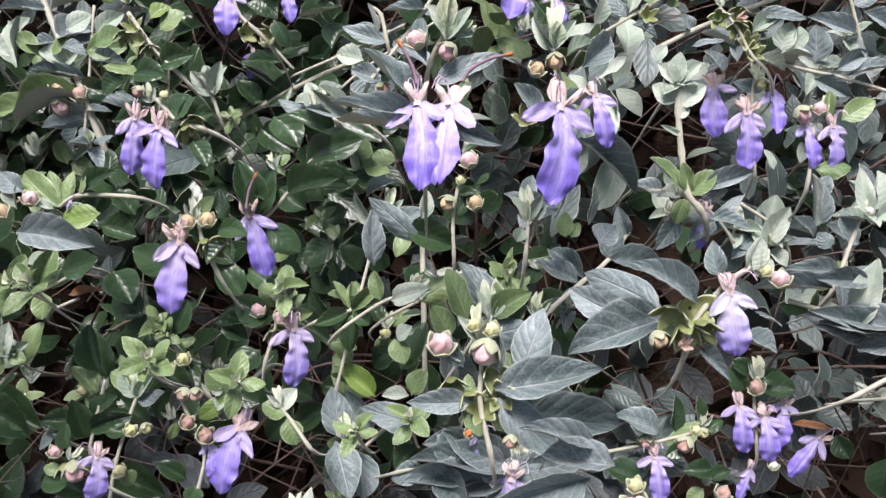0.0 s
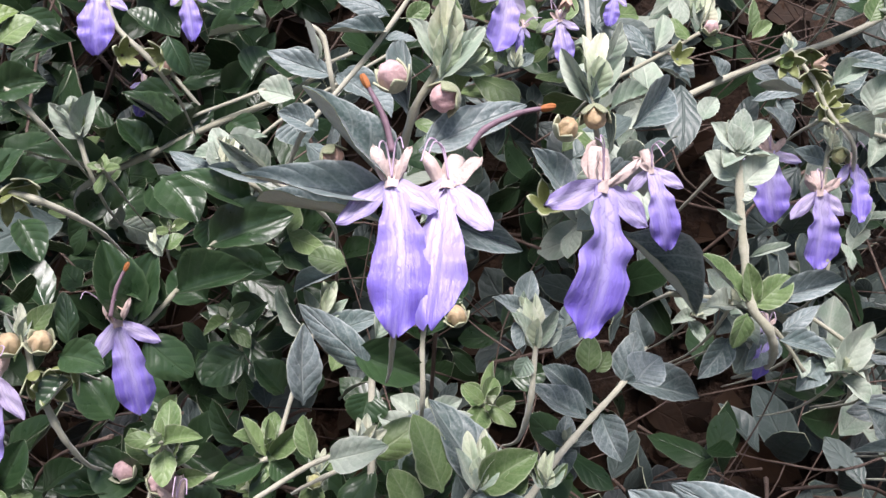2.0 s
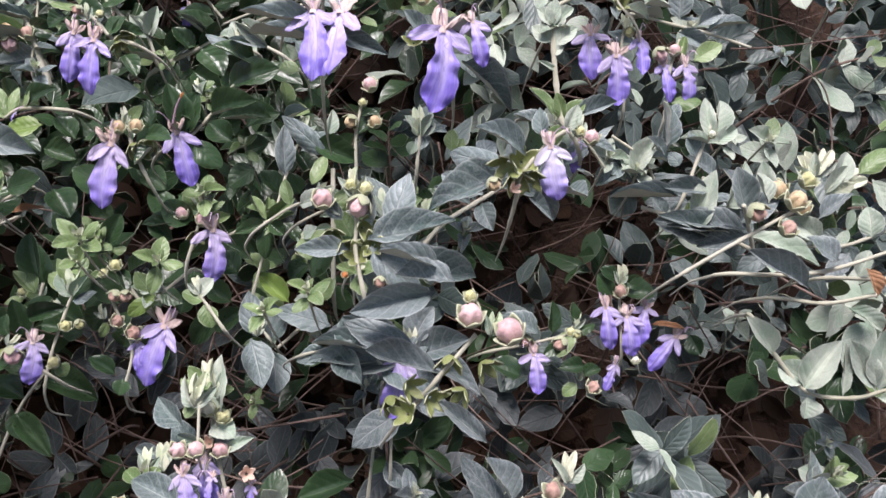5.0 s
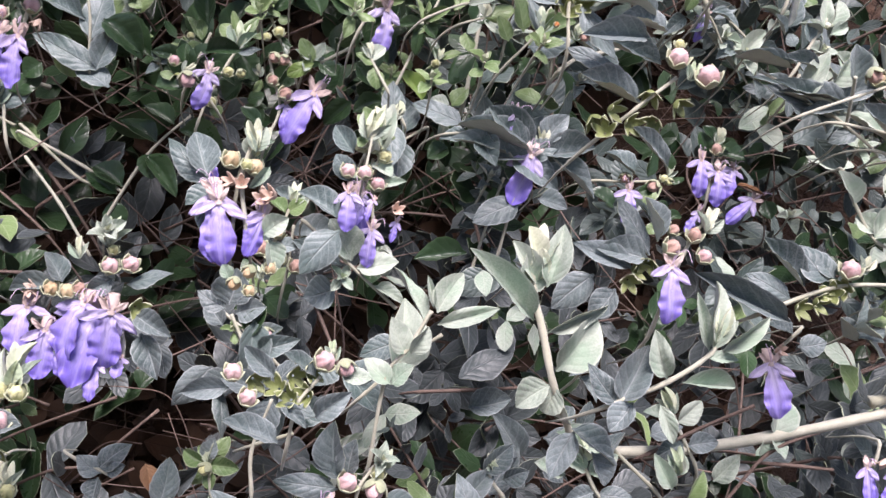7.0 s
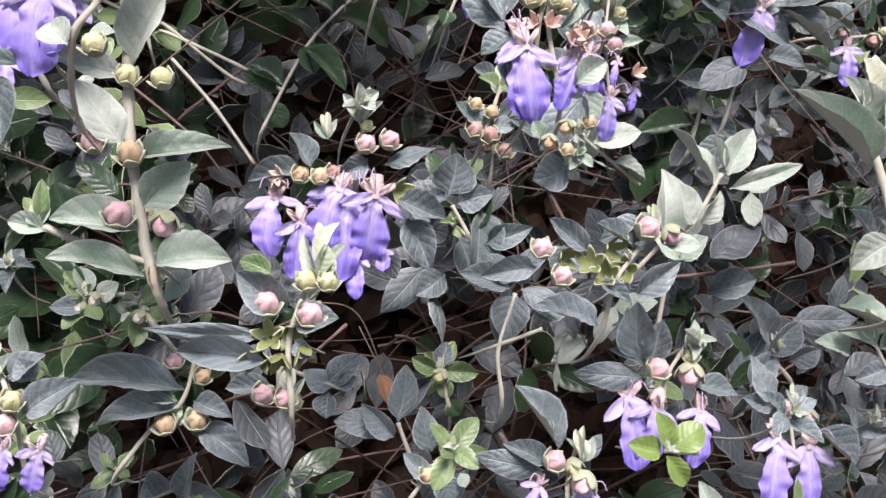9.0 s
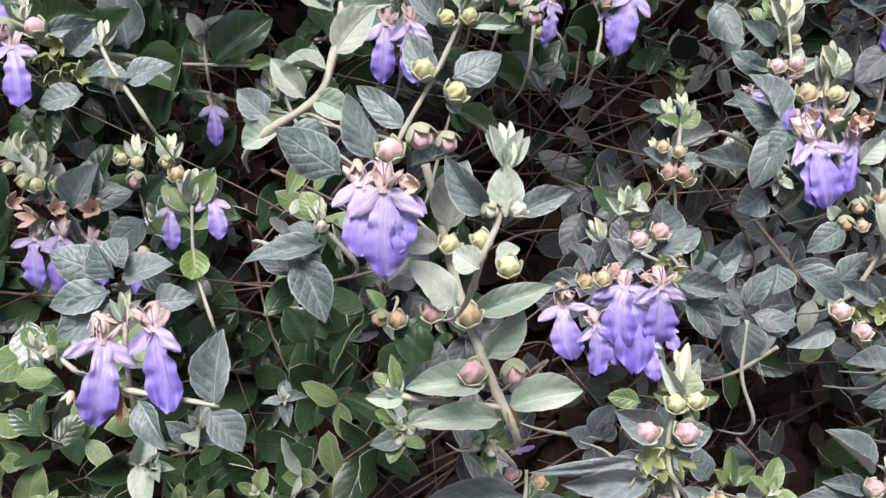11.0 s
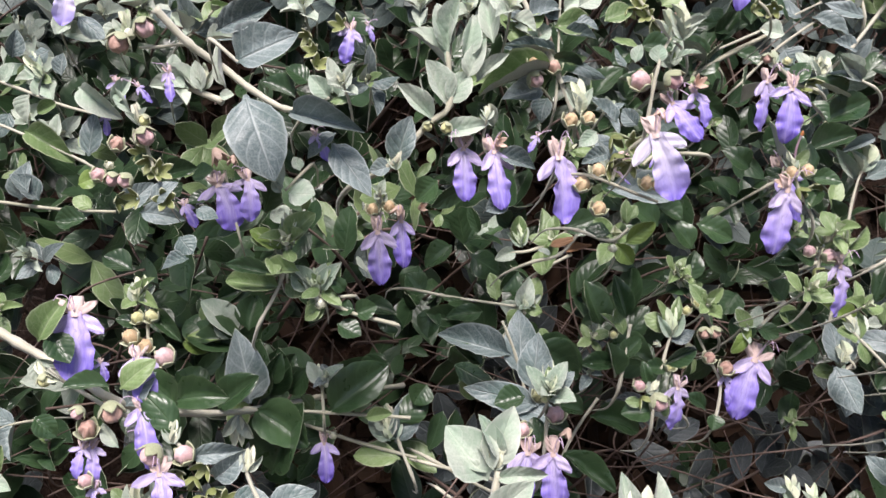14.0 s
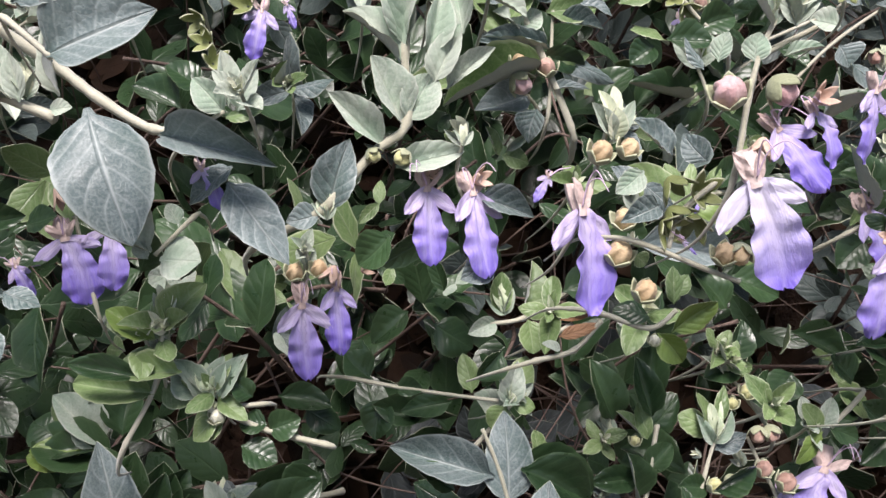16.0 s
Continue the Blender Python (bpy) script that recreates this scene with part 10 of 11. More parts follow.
Z(s, .45, -52.4,248.7,667.7, -51.5,250.2,672.7, -49.6,251.4,677.1)
s = shoot("leafy_shoot", "pale silvery felted shoot with seven leaves and a cream tip", 78.8,138.8,518.4, "leafy shoot", "leafy shoots of the shrub")
W(s, 0.72, 0.55, 78.8,138.8,518.4, 70.3,141.3,523.2, 61.7,143.9,528.1)
L(s, "p", 44.1,146,528.1, 62.3,142.5,523.9, 9.4)
L(s, "p", 49.8,141.4,516, 40,143.3,518.2, 7.8)
L(s, "m", 57.1,141.1,517.8, 65.2,145.2,533.4, 7.1)
L(s, "p", 83.9,138.8,520.3, 76.3,142.5,529.1, 6.2)
L(s, "y", 89.2,137.5,518.2, 91.9,140.1,527.3, 5.5)
L(s, "p", 95.9,139.2,525.8, 100.8,141.9,536.2, 6.5)
T(s, 84.7,140.1,524.8, 81.8,143.2,533.1)
L(s, "m", 73.2,144.5,534.2, 82,145.3,539.9, 6.5)
s = shoot("leafy_shoot", "mauve-grey felted shoot with three leaves and a cream tip", 30.5,134.1,508.6, "leafy shoot", "leafy shoots of the shrub")
W(s, 0.72, 0.55, 30.5,134.1,508.6, 25.9,135.9,512.6, 23.9,137.6,517.2)
L(s, "m", 22.9,136.7,513.8, 29.9,139.3,524.7, 7.3)
L(s, "m", 19.8,134.1,504.8, 26.2,137,516, 7.9)
L(s, "m", 29.3,135.8,513.4, 36.2,136.6,518.6, 6.3)
T(s, 25.7,136.7,515.1, 23.7,138.7,520.5)
s = shoot("twig", "bare thin brown twig among the leaves", 103.8,141.6,518.8, "twig", "twigs of the shrub")
W(s, 0.8, 0.5, 103.8,141.6,518.8, 113.8,146,536.2, 128.2,147.6,546.4, old=1)
W(s, 0.8, 0.5, 76.4,147.3,526.8, 89.8,149.3,537.6, 105.9,151.1,549.2, old=1)
W(s, 0.8, 0.5, 117.2,144.7,533.5, 125.4,144.2,534.8, 135.4,143.5,536.2, old=1)
s = shoot("leafy_shoot", "pale silvery felted shoot with four leaves and a cream tip", 65.6,135.6,509.8, "leafy shoot", "leafy shoots of the shrub")
W(s, 0.72, 0.55, 65.6,135.6,509.8, 58.6,138.2,515.9, 52.7,141.4,524)
T(s, 53.7,140.6,521.8, 50.1,143.5,529.8)
L(s, "p", 55.6,139.8,519.9, 44.3,141.8,523.1, 6.6)
L(s, "p", 56.2,139.5,519.3, 63.8,141.4,527.3, 6.6)
L(s, "m", 59,137.7,514.4, 50,137.1,510, 6.9)
L(s, "m", 60.5,137.4,514, 70.6,137.2,516.2, 6.9)
s = shoot("leafy_shoot", "pale silvery felted shoot with four leaves and a cream tip", 91.7,146.3,526.7, "leafy shoot", "leafy shoots of the shrub")
W(s, 0.72, 0.55, 91.7,146.3,526.7, 86.1,149,533.5, 80,152.2,541.8)
T(s, 81,151.4,539.6, 76.5,154.4,547.5)
L(s, "p", 82.2,150.6,537.4, 71.8,152.2,539.3, 6.8)
L(s, "p", 83,150.6,537.6, 89.3,152.8,546.3, 6.8)
L(s, "m", 86.5,148.5,531.9, 77.7,147.3,525.9, 7.1)
L(s, "m", 88.1,148.2,531.5, 97.1,148.5,535.1, 7.1)
s = shoot("flowering_shoot", "pale silvery felted shoot with cream buds", -268.8,248.1,530.2, "flowering shoot", "flowering shoots of the shrub")
W(s, 0.65, 0.5, -268.8,248.1,530.2, -273.3,252.6,537.6, -275.7,256.8,545)
T(s, -276.2,256.4,544.1, -274.9,261.4,554.7)
B(s, "p", -281,256.4,542.2, 2.1)
B(s, "p", -275.6,254.9,541.3, 2.1)
B(s, "p", -270.3,254.3,542.1, 2.1)
L(s, "y", -281.3,258.5,546.5, -285.4,261.5,550.9, 4.5)
L(s, "p", -272,256.3,545.4, -268,258.1,550.7, 4.5)
L(s, "p", -254.3,247.1,533.7, -253,252.3,544.8, 9.3)
L(s, "p", -264.5,249,533.6, -263.6,254,544.2, 7.1)
L(s, "h", -251.4,246.1,533, -245.4,247.6,538.2, 7.4)
B(s, "dead", -280.5,251,531.6, 3.2)
B(s, "dead", -253.4,246.3,532.6, 3.2)
B(s, "dead", -270.3,249.5,532.5, 2.5)
s = shoot("leafy_shoot", "light green shoot with ten leaves and a cream tip", -79,288.6,699.9, "leafy shoot", "leafy shoots of the shrub")
W(s, 0.72, 0.55, -79,288.6,699.9, -87.6,291.5,707.9, -96.2,295.5,719.2)
C(s, -91.9,292.6,711.1, 2.5)
C(s, -94.5,293.9,714.7, 2.5)
C(s, -89,291.5,707.9, 2.5)
C(s, -97.9,293.2,712.3, 2.5)
T(s, -96.2,296.3,721.6, -97.3,298.2,727.2)
L(s, "y", -107.2,292.2,709, -97,293.1,712, 7.7)
L(s, "y", -104.3,290.1,702.9, -92.3,289.3,701.4, 6.8)
L(s, "y", -85.9,293.5,714.1, -78.8,295.2,719.4, 7.1)
L(s, "Y", -89,294.7,717.3, -83.2,296.1,721.9, 5.8)
L(s, "p", -116.3,294,713.8, -107.8,295.4,718.2, 7.7)
L(s, "y", -101,296.5,722, -104.8,298.4,727.2, 5.2)
L(s, "g", -117.5,292.4,708.9, -109.4,291.5,706.7, 5.5)
L(s, "d", -85.8,289.8,703.1, -75.6,290.7,706.4, 8.6)
L(s, "d", -94.4,289.1,700.6, -83.3,288.4,699.1, 8.6)
L(s, "d", -97.8,288.6,698.9, -104.6,287.4,694.8, 7.7)

s = shoot("leafy_shoot", "grey-green felted shoot with six leaves on a pale stem", 36,249,632, "leafy shoot", "leafy shoots of the shrub")
W(s, 0.95, 0.75, 32,246,629, 38.8,253,634.5, 50,267,637.6, 60.6,279.2,641, 69,289,648)
L(s, "g", 61,279,641, 78.5,276.8,637.9, 9)
L(s, "g", 60,278.5,641, 62.8,281.9,652.5, 8)
L(s, "g", 49,266,637.5, 35.4,278,639.5, 8)
L(s, "g", 51,269,638, 41.8,286,641.5, 7.5)
L(s, "g", 53,270,637, 57,264,628, 8)
L(s, "g", 68,287,647, 64,289,656, 6)
s = shoot("leafy_shoot", "blue-grey felted shoot with three broad pointed leaves", 126,212,640, "leafy shoot", "leafy shoots of the shrub")
W(s, 0.7, 0.6, 136,219,636, 131,213,646, 126,207,655)
L(s, "m", 131,214,645, 112.6,232,642.5, 9.5)
L(s, "m", 131,213,644, 117,223,636.5, 8)
L(s, "m", 128,209,652, 124,216,664, 8)

# ---- rosettes ----
R("y", -41,236,648, 8)
R("y", -23,259,635.5, 8)
R("p", 11,265,637.5, 9)
R("y", -83,255,625, 6.5, 1)
R("y", -69,202,643, 8, 1)
R("y", -48,205,635, 7.5)
R("p", -76,311,695, 7.5, 1.1)
R("p", 74,268,701, 9, 1.1)
R("p", 78,264,668, 10)
R("y", -18,207,619, 6.5)
R("y", -3,195,630, 7)
R("y", -35,280,655, 7)
R("y", 26,273,638, 8)
R("g", 31,262,666, 8)
R("y", -54,310,667, 5)
R("y", -67,299,685, 4.5)
R("p", 84,267,660, 7)
R("p", 109,267,651, 9)
R("y", -62,165,481, 8)
R("y", -66,101,496, 9)
R("y", -160,131,507, 8)
R("y", -141,109,517, 7.5)
R("p", -99,136,566, 6, 1.2)
R("y", -32,195,597, 7)
R("p", -12,110,528, 6, 1.2)
R("y", -65,179,524, 4.5)
R("y", -150,128,458, 6.5)
R("g", 4,87,525, 8)
R("p", -33,176,552, 6)
R("y", -210,248,631.5, 8)
R("y", -220,248,647, 9, 1)
R("p", -136,265,613, 6.5)
R("y", -270,265,623, 8, 1)
R("y", -85,258,627, 7, 1)
R("y", -83,235,624, 8, 1)
R("p", -63,246,610, 7)
R("y", -113,261,601, 6.5)
R("y", -115,241,647, 9)
R("g", -208,272,585, 7)
R("p", -189,266,656, 5, 1.2)
R("p", -264,229,569, 5, 1.2)
R("y", -31,257,562, 5.5)
R("y", -35,188,601, 6)
R("g", -118,246,595, 5.5)
R("p", -201,237,698, 8, 1)
R("p", -256,294,690, 10, 1)
R("p", -306,334,662, 10)
R("p", -149,187,623, 9, 1.1)
R("p", -34,276,695, 8.5)
R("y", -45,254,642, 6.5)
R("y", 12,183,641, 7, 1)
R("y", -31,283,607, 7)
R("y", -131,255,602, 6.5)
R("p", 98,268,656, 7.5)
R("p", 159,280,588, 8)
R("p", -309,330,685.4, 10)
R("p", -212,310,712.3, 10)
R("p", -141.4,290,713.3, 10)
R("p", -321,360,697.3, 11)
R("p", -291.5,360,704.7, 10)
R("g", -264.6,350,709.7, 10)
R("p", -316.3,330,669, 9)
R("p", -169,320,712.1, 10)
R("p", 169.4,300,656.8, 10)
R("p", 143.4,330,671.1, 10)
R("p", 84.1,300,651, 9)
R("p", 172.1,270,626.6, 9)
R("p", 151.4,330,709.3, 9)
R("p", 145.1,280,660.5, 9)
R("p", 138.8,320,698.6, 9)
R("g", 107.5,320,708.4, 8)
R("y", -123.3,270,668.4, 8)
R("y", -130.4,260,639.9, 9)
R("g", -107.7,280,680.6, 8)
R("p", -149.2,330,708.6, 9)
R("y", -223.5,250,644.2, 8)
R("g", 47.8,280,623.3, 8)
R("g", 44,140,553.2, 8)
R("g", 12.6,220,586.7, 7)
R("m", 29,190,565.1, 8)

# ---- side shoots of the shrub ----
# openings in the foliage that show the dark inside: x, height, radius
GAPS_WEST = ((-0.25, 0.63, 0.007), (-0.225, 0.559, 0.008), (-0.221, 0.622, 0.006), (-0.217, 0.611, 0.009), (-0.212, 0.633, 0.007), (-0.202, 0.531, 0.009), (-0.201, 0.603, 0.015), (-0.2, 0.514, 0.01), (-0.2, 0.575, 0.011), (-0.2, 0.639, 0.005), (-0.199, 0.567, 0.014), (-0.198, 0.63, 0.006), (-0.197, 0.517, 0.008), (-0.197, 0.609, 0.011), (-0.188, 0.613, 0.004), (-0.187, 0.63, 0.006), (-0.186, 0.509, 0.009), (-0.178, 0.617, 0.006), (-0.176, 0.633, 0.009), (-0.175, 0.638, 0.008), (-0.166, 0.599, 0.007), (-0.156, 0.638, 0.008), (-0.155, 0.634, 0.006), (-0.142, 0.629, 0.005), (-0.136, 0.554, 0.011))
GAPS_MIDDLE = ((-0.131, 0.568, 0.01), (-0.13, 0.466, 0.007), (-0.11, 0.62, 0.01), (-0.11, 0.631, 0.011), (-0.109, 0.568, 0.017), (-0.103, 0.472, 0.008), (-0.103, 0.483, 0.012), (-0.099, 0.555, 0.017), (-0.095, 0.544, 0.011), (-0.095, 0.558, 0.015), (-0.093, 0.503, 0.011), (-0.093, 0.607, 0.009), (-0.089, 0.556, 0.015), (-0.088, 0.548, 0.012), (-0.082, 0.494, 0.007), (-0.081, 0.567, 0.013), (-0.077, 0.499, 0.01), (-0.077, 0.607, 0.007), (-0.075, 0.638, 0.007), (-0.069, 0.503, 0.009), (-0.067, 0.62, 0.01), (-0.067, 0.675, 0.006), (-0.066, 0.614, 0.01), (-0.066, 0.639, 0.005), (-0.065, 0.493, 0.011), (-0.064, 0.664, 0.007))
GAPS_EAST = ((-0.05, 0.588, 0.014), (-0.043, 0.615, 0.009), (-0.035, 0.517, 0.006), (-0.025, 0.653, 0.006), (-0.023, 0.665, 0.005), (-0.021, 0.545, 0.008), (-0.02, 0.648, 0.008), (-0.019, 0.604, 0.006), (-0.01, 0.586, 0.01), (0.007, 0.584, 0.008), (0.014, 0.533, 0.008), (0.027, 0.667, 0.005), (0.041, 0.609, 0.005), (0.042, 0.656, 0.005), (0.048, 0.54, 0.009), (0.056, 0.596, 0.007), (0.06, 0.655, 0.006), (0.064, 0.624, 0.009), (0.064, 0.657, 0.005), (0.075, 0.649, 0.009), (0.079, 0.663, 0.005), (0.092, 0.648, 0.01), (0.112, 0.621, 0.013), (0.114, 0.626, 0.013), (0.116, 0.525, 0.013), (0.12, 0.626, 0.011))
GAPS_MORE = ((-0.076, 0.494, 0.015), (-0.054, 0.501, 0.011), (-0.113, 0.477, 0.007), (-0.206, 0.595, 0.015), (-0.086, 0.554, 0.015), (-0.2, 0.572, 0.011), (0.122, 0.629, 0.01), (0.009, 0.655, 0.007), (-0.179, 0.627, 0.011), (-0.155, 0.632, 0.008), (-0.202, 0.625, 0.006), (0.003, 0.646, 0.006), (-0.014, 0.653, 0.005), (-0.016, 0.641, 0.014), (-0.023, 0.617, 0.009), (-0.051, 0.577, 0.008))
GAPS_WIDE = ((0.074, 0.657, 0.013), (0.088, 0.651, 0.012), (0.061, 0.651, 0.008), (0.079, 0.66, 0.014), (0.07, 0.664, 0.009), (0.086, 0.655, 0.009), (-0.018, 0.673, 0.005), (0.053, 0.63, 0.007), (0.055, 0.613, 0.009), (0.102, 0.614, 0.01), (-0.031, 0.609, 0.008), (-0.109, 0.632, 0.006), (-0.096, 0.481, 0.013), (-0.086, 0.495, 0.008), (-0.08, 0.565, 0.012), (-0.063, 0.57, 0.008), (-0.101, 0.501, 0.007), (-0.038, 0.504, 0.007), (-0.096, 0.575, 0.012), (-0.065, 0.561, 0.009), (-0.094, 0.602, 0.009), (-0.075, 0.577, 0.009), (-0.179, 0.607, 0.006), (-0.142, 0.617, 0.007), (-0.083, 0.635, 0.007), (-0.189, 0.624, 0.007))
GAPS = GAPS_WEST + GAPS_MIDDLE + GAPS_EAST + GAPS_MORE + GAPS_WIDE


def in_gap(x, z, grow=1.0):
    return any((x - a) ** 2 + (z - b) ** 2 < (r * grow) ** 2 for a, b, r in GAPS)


def surface(x, z):
    """How far back the leafy face of the shrub lies at x and height z."""
    h = z - 0.62
    return 0.217 - 0.09 * x + 0.70 * h + (0.5 * h * h if h > 0 else -0.35 * h * h)


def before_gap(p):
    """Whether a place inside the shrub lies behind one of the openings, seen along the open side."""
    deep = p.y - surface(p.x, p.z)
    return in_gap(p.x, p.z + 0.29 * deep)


def grey_side(x, z):
    return x > 0.03 or (z < 0.55 and x > -0.16) or (x < -0.14 and z > 0.69)


def side_shoot(rng, at, run, key, long):
    """A short side shoot: a thin stem, pairs of leaves crosswise, and a tuft of young leaves at its end."""
    pairs = rng.choice((2, 2, 3))
    tip_key = rng.choice("yyp") if key == "d" else rng.choice("pppy")
    tone = {"d": "dark green glossy", "g": "grey-green felted", "h": "blue-grey felted", "p": "pale silvery felted", "m": "grey felted", "y": "light green"}[key]
    words = {2: "four", 3: "six"}[pairs]
    end = rng.choice(("cream", "pale"))
    s = shoot("leafy_shoot", f"{tone} side shoot with {words} leaves and a {end} tip", *(at * 1000), "leafy shoot", "leafy shoots of the shrub")
    step = long * rng.uniform(0.34, 0.5)
    top = at + run * step * pairs
    bow = Vector((rng.uniform(-1, 1), 0.5, rng.uniform(-1, 0.3))) * step * 0.5
    W(s, 0.5, 0.38, *((at - run * step + bow) * 1000), *(at * 1000), *(top * 1000), old=rng.random() < 0.5)
    side = run.cross(OUT)
    side = side.normalized() if side.length > 0.2 else run.orthogonal().normalized()
    turn = Matrix.Rotation(rng.uniform(0, 1.5), 3, run)
    side = turn @ side
    other = run.cross(side)
    for k in range(pairs):
        p = at + run * step * k
        ax = side if k % 2 == 0 else other
        ln = long * (1.05 - 0.17 * k)
        for sg in (-1, 1):
            d = (ax * sg + run * rng.uniform(0.35, 0.85) + Vector((0, 0, rng.uniform(-0.25, 0.1)))).normalized()
            q = p + d * ln * rng.uniform(0.85, 1.12)
            L(s, key if k < pairs - 1 or rng.random() < 0.5 else tip_key, *(p * 1000), *(q * 1000), ln * 1000 * rng.uniform(0.42, 0.56), SMALL_LEAVES)
    for k in range(4):
        a = 1.57 * k + rng.uniform(-0.3, 0.3)
        d = (run + (side * math.cos(a) + other * math.sin(a)) * rng.uniform(0.35, 0.75)).normalized()
        L(s, tip_key, *(top * 1000), *((top + d * long * rng.uniform(0.38, 0.55)) * 1000), long * 1000 * rng.uniform(0.17, 0.24), SMALL_LEAVES)
    if end == "cream":
        T(s, *(top * 1000), *((top + run * long * 0.42) * 1000))


def side_shoots():
    rng = random.Random(23)
    base = np.array([tuple(p) for p in TAKEN])
    o = np.array(tuple(OUT))
    e1 = np.array((1.0, 0, 0))
    e2 = np.cross(o, e1)
    flat = np.stack((base @ e1, base @ e2), 1).tolist()
    made = 0
    for i in range(9000):
        x, z = rng.uniform(-0.34, 0.24), rng.uniform(0.44, 0.80)
        if made >= SHOOTS:
            break
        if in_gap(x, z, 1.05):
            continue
        at = Vector((x, surface(x, z) + rng.uniform(0.0, 0.03), z))
        run = (OUT * rng.uniform(0.2, 0.9) + Vector((rng.uniform(-0.7, 0.7), 0, rng.uniform(-0.15, 0.9)))).normalized()
        key = rng.choice(("gpp" if z > 0.67 else "ggppd") if z > 0.55 else "mmmmg") if grey_side(x, z) else rng.choice("dddyh")
        long = rng.uniform(0.0085, 0.0155)
        c = np.array(tuple(at + run * long * 0.5))
        u, v = c @ e1, c @ e2
        gap = rng.uniform(0.0075, 0.013)
        if any(abs(a - u) < gap and abs(b - v) < gap for a, b in flat):
            continue
        flat.append((u, v))
        if made % 4 == 3:
            R("y" if key == "d" else key, *(at * 1000), long * 1000 * rng.uniform(0.5, 0.68))
        else:
            side_shoot(rng, at, run, key, long)
        made += 1
    return made


SHOOTS = 265
side_shoots()


# ---- inner foliage ----


def behind(points, gap, reach):
    """Which of the points lie no nearer to the open side than the shoots already there."""
    base = np.array([tuple(p) for p in TAKEN])
    o = np.array(tuple(OUT))
    e1 = np.array((1.0, 0, 0))
    e2 = np.cross(o, e1)
    bu, bv, bd = base @ e1, base @ e2, base @ o
    keep = np.ones(len(points), bool)
    pu, pv, pd = points @ e1, points @ e2, points @ o
    for i in range(len(points)):
        near = (np.abs(bu - pu[i]) < reach) & (np.abs(bv - pv[i]) < reach)
        if near.any() and pd[i] > bd[near].min() - gap:
            keep[i] = False
    return keep


def joined(name, parts_v, parts_f, parts_uv, parts_s, materials, label, category):
    me = bpy.data.meshes.new(name)
    me.from_pydata(parts_v, [], parts_f)
    for m in materials:
        me.materials.append(m)
    me.polygons.foreach_set("material_index", parts_s)
    me.polygons.foreach_set("use_smooth", [True] * len(parts_f))
    if parts_uv:
        lay = me.uv_layers.new(name="UVMap")
        loop = np.zeros(len(me.loops), np.int32)
        me.loops.foreach_get("vertex_index", loop)
        lay.data.foreach_set("uv", np.array(parts_uv, np.float32)[loop].ravel())
    return tagged(new(name, me), label, category, kind="stuff")


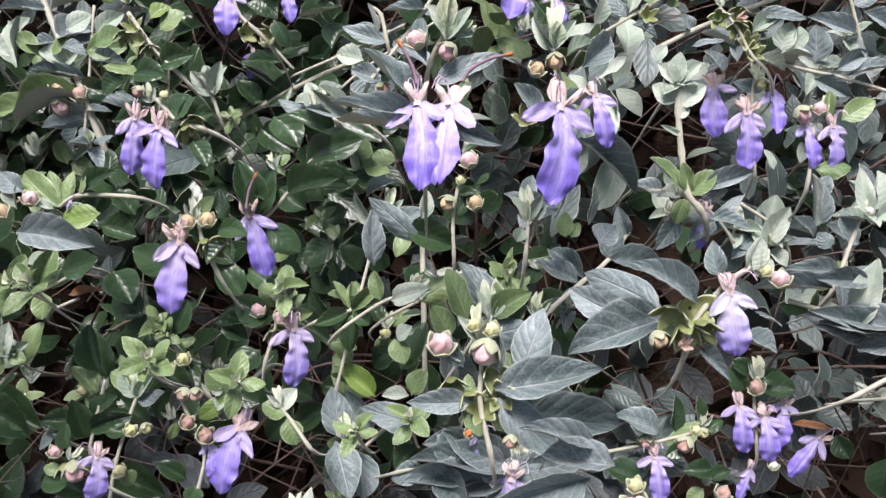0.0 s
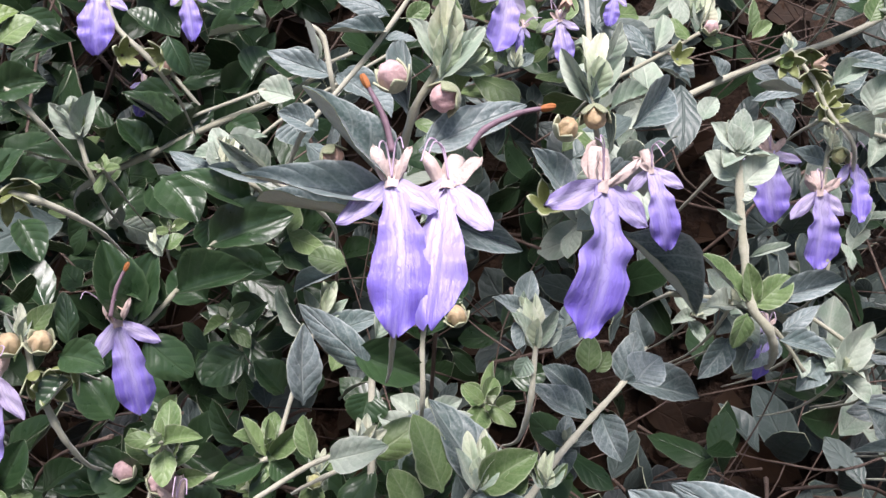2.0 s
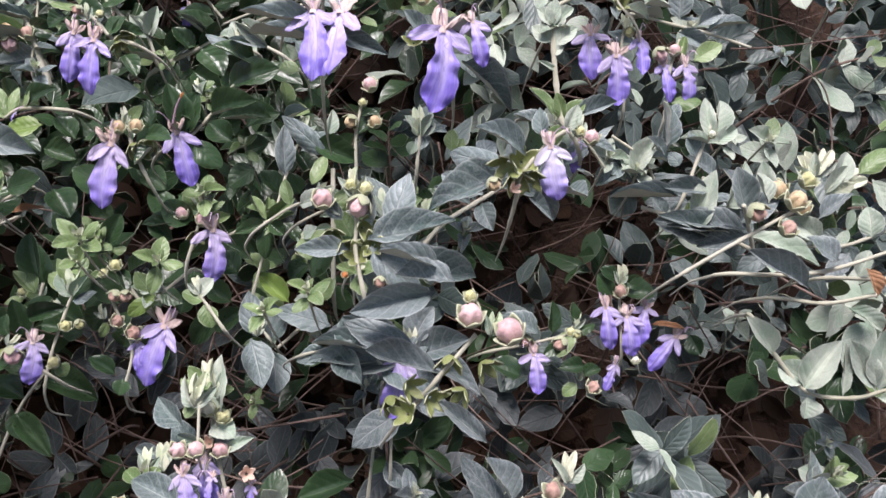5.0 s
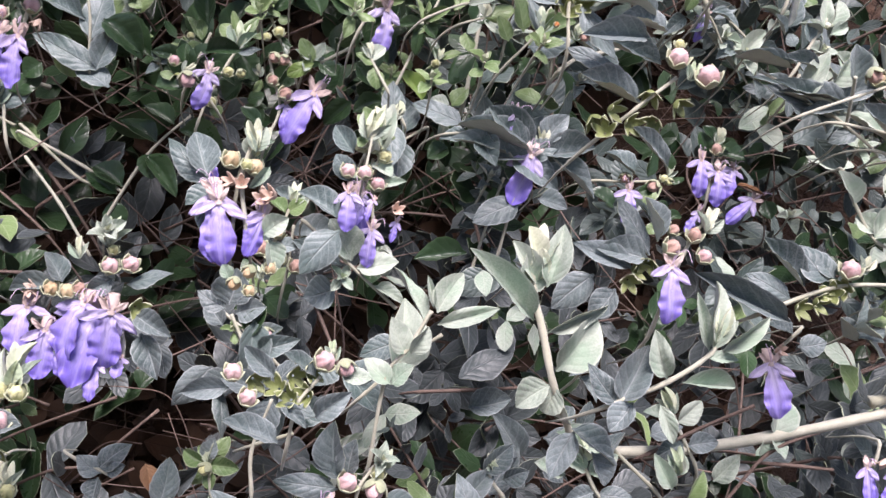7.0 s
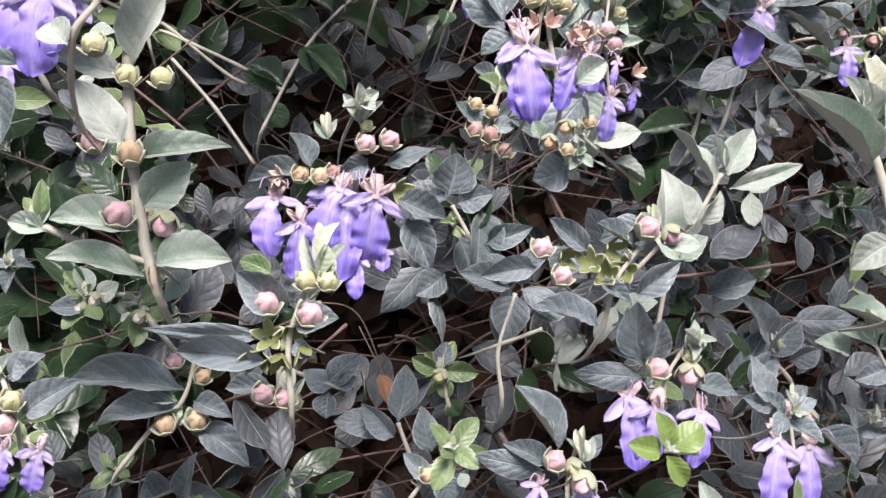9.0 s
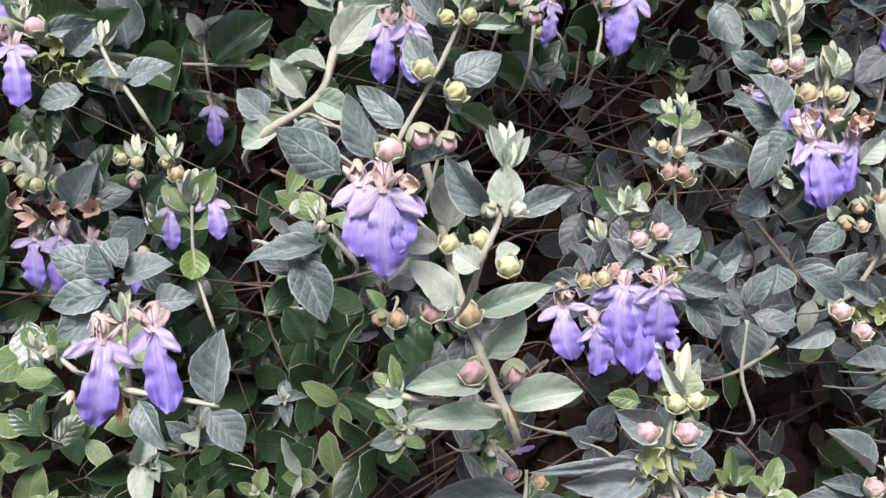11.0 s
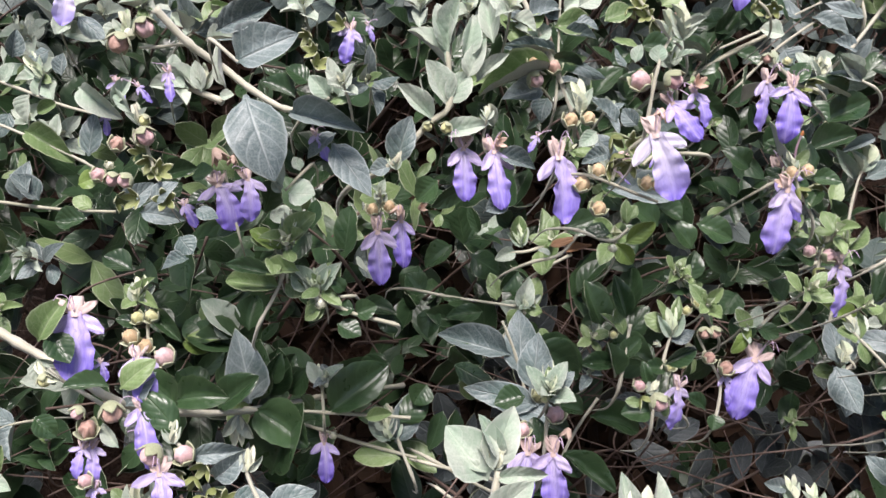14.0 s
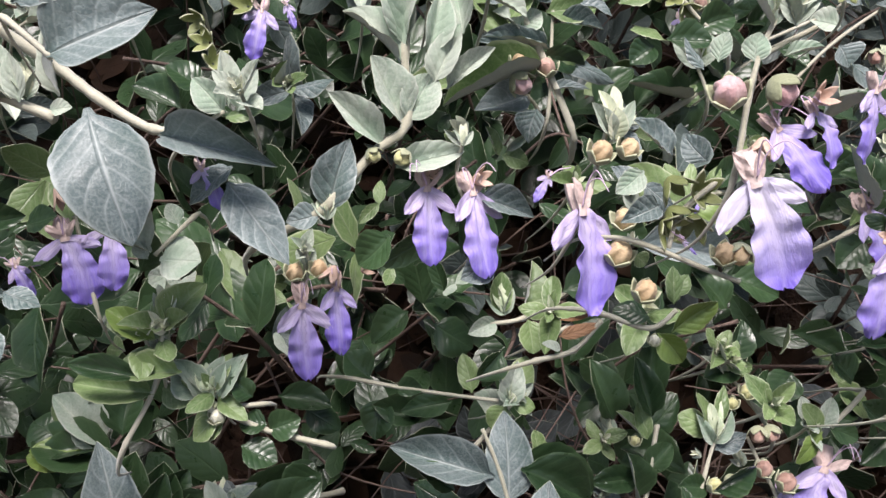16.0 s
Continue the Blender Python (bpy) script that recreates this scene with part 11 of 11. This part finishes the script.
def inner_foliage():
    """Sprays of paired leaves and thin wood that fill the shrub behind its outer shoots."""
    rng = random.Random(5)
    shapes, plain = [], []
    for k in range(6):
        rows, uvs = blade_rows(rng, 9, 2, rng.uniform(0.05, 0.2), rng.uniform(-0.05, 0.2), rng.uniform(0.05, 0.3), rng.uniform(0.58, 0.82))
        shapes.append(sheet(rows, 0.012, uvs))
        rows, uvs = blade_rows(rng, 6, 2, rng.uniform(0.05, 0.2), rng.uniform(-0.05, 0.2), rng.uniform(0.05, 0.3), rng.uniform(0.6, 0.8))
        plain.append(sheet(rows, 0.012, uvs))
    leaves, stems = [], []
    for i in range(SPRAYS):
        x, z = (rng.uniform(-0.42, 0.30), rng.uniform(0.40, 0.88)) if i % 4 else (rng.uniform(-0.75, 0.6), rng.uniform(0.2, 1.15))
        deep = rng.random() ** 1.1 * 0.13 if i % 5 < 3 else rng.uniform(0.09, 0.26)
        y = surface(x, z) + 0.016 + deep
        if deep < 0.08 and noise.noise((x * 24, z * 24, 1.7)) > 0.12:
            continue
        at = Vector((x, y, z))
        run = Vector((rng.uniform(-0.9, 0.9), rng.uniform(-0.9, 0.15), rng.uniform(-0.2, 0.9))).normalized()
        n = rng.randint(2, 5)
        step = rng.uniform(0.005, 0.010)
        grey = rng.random() < (0.75 if grey_side(x, z) else 0.12)
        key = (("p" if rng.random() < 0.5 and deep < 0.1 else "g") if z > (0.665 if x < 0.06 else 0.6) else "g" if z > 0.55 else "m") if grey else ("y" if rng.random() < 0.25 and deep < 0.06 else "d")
        size = rng.uniform(0.011, 0.021) + deep * 0.05
        side = run.orthogonal().normalized()
        other = run.cross(side)
        for k in range(n):
            p = at + run * step * k
            ax = side if k % 2 == 0 else other
            ln = size * (1 - 0.15 * k) * rng.uniform(0.85, 1.15)
            tone = key
            if k == n - 1 and deep < 0.09:
                tone = rng.choice("pyyd") if key not in "gm" else rng.choice("ppyg")
            for sg in (-1, 1):
                d = (ax * sg + run * rng.uniform(0.3, 0.8) + Vector((0, 0, rng.uniform(-0.3, 0.1)))).normalized()
                leaves.append((p, d, ln, ln * rng.uniform(0.42, 0.58), tone, deep))
        if rng.random() < 0.35:
            stems.append((at - run * 0.03 + Vector((0, 0.02, -0.02)), at, at + run * step * (n - 1)))
    mid = np.array([tuple(p + d * ln * 0.6) for p, d, ln, *_ in leaves])
    ok = behind(mid, 0.004, 0.0095)
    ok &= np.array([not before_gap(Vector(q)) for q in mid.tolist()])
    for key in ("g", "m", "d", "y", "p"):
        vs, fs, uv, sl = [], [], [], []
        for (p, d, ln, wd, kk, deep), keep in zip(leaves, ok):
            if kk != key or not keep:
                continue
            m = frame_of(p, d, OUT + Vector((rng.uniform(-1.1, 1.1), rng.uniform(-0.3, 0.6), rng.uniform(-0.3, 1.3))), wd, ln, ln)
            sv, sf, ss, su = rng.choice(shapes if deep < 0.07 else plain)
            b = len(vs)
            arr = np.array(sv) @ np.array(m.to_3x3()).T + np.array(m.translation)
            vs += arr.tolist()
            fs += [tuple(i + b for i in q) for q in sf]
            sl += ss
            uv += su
        what = {"g": "grey-green felted leaves deep inside the shrub, darkened for shade", "m": "grey leaves deep inside the shrub, darkened for shade", "d": "dark glossy green leaves deep inside the shrub", "y": "light green young leaves inside the shrub", "p": "pale felted young leaves inside the shrub"}[key]
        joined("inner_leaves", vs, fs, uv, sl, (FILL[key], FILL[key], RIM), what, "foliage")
    tops = np.array([tuple(c) for *_, c in stems])
    ok = behind(tops, 0.02, 0.012)
    vs, fs = [], []
    for (a, b, c), keep in zip(stems, ok):
        if keep:
            v, f = tube((a, b, c), 0.0008, 0.0005, 5)
            k = len(vs)
            vs += v
            fs += [tuple(i + k for i in q) for q in f]
    joined("inner_stems", vs, fs, [], [0] * len(fs), (TWIG,), "thin brown stems inside the shrub", "stems")
    vs, fs, singles = [], [], 0
    for i in range(TWIGS):
        x, z = rng.uniform(-0.42, 0.3), rng.uniform(0.36, 0.9)
        a = Vector((x, surface(x, z) + 0.045 + rng.uniform(0, 0.2), z))
        d = Vector((rng.uniform(-1, 1), rng.uniform(-0.35, 0.35), rng.uniform(-0.9, 0.7))).normalized() * rng.uniform(0.05, 0.16)
        bow = Vector((rng.uniform(-1, 1), rng.uniform(-1, 1), rng.uniform(-1, 1))) * 0.018
        pts = [a, a + d * 0.35 + bow, a + d * 0.7 + bow * 0.6, a + d]
        if not behind(np.array([tuple(q) for q in pts]), 0.008, 0.009).all():
            continue
        v, f = tube(pts, rng.uniform(0.00025, 0.0007), 0.0002, 5)
        if singles < 220 and a.y < surface(x, z) + 0.13 and -0.3 < x < 0.18 and 0.42 < z < 0.76:
            singles += 1
            me = bpy.data.meshes.new("twig")
            me.from_pydata([tuple(Vector(q) - a) for q in v], [], f)
            me.materials.append(BARE_TWIG)
            me.polygons.foreach_set("use_smooth", [True] * len(f))
            ob = new("bare_twig", me)
            ob.location = a
            way = "rising" if d.z > 0.035 else "drooping" if d.z < -0.035 else "level"
            tagged(ob, f"thin bare brown {way} twig inside the shrub", "twig", "bare twigs in the gaps of the shrub")
            continue
        k = len(vs)
        vs += v
        fs += [tuple(i + k for i in q) for q in f]
    joined("inner_twigs", vs, fs, [], [0] * len(fs), (TWIG,), "bare brown twigs inside the shrub", "twigs")
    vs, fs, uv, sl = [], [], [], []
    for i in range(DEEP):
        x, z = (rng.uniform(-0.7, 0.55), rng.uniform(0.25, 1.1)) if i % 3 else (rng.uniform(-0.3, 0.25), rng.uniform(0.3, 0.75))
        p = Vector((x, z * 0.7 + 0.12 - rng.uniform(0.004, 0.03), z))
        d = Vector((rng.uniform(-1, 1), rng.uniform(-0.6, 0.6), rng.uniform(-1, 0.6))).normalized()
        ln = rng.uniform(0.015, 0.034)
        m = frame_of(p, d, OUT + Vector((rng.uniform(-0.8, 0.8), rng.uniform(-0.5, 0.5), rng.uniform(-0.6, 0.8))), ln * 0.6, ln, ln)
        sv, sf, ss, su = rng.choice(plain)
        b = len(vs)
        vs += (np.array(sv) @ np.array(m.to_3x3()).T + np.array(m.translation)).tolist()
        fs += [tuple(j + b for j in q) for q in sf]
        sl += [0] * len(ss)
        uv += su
    joined("dry_leaves", vs, fs, uv, sl, (SHADED_LITTER,), "brown dry leaf litter on the bank under the shrub, darkened for shade", "dry leaves")


SPRAYS, TWIGS, DEEP = 2260, 1200, 4500
# litter brown lowered well below a dry leaf's, painting in the shrub's inner shade
SHADED_LITTER = leaf_material("inner_dry_leaf_shaded", (0.02, 0.011, 0.007), (0.085, 0.04, 0.02), (0.05, 0.027, 0.015), 0.85, 0.4, 0.2, True)
inner_foliage()
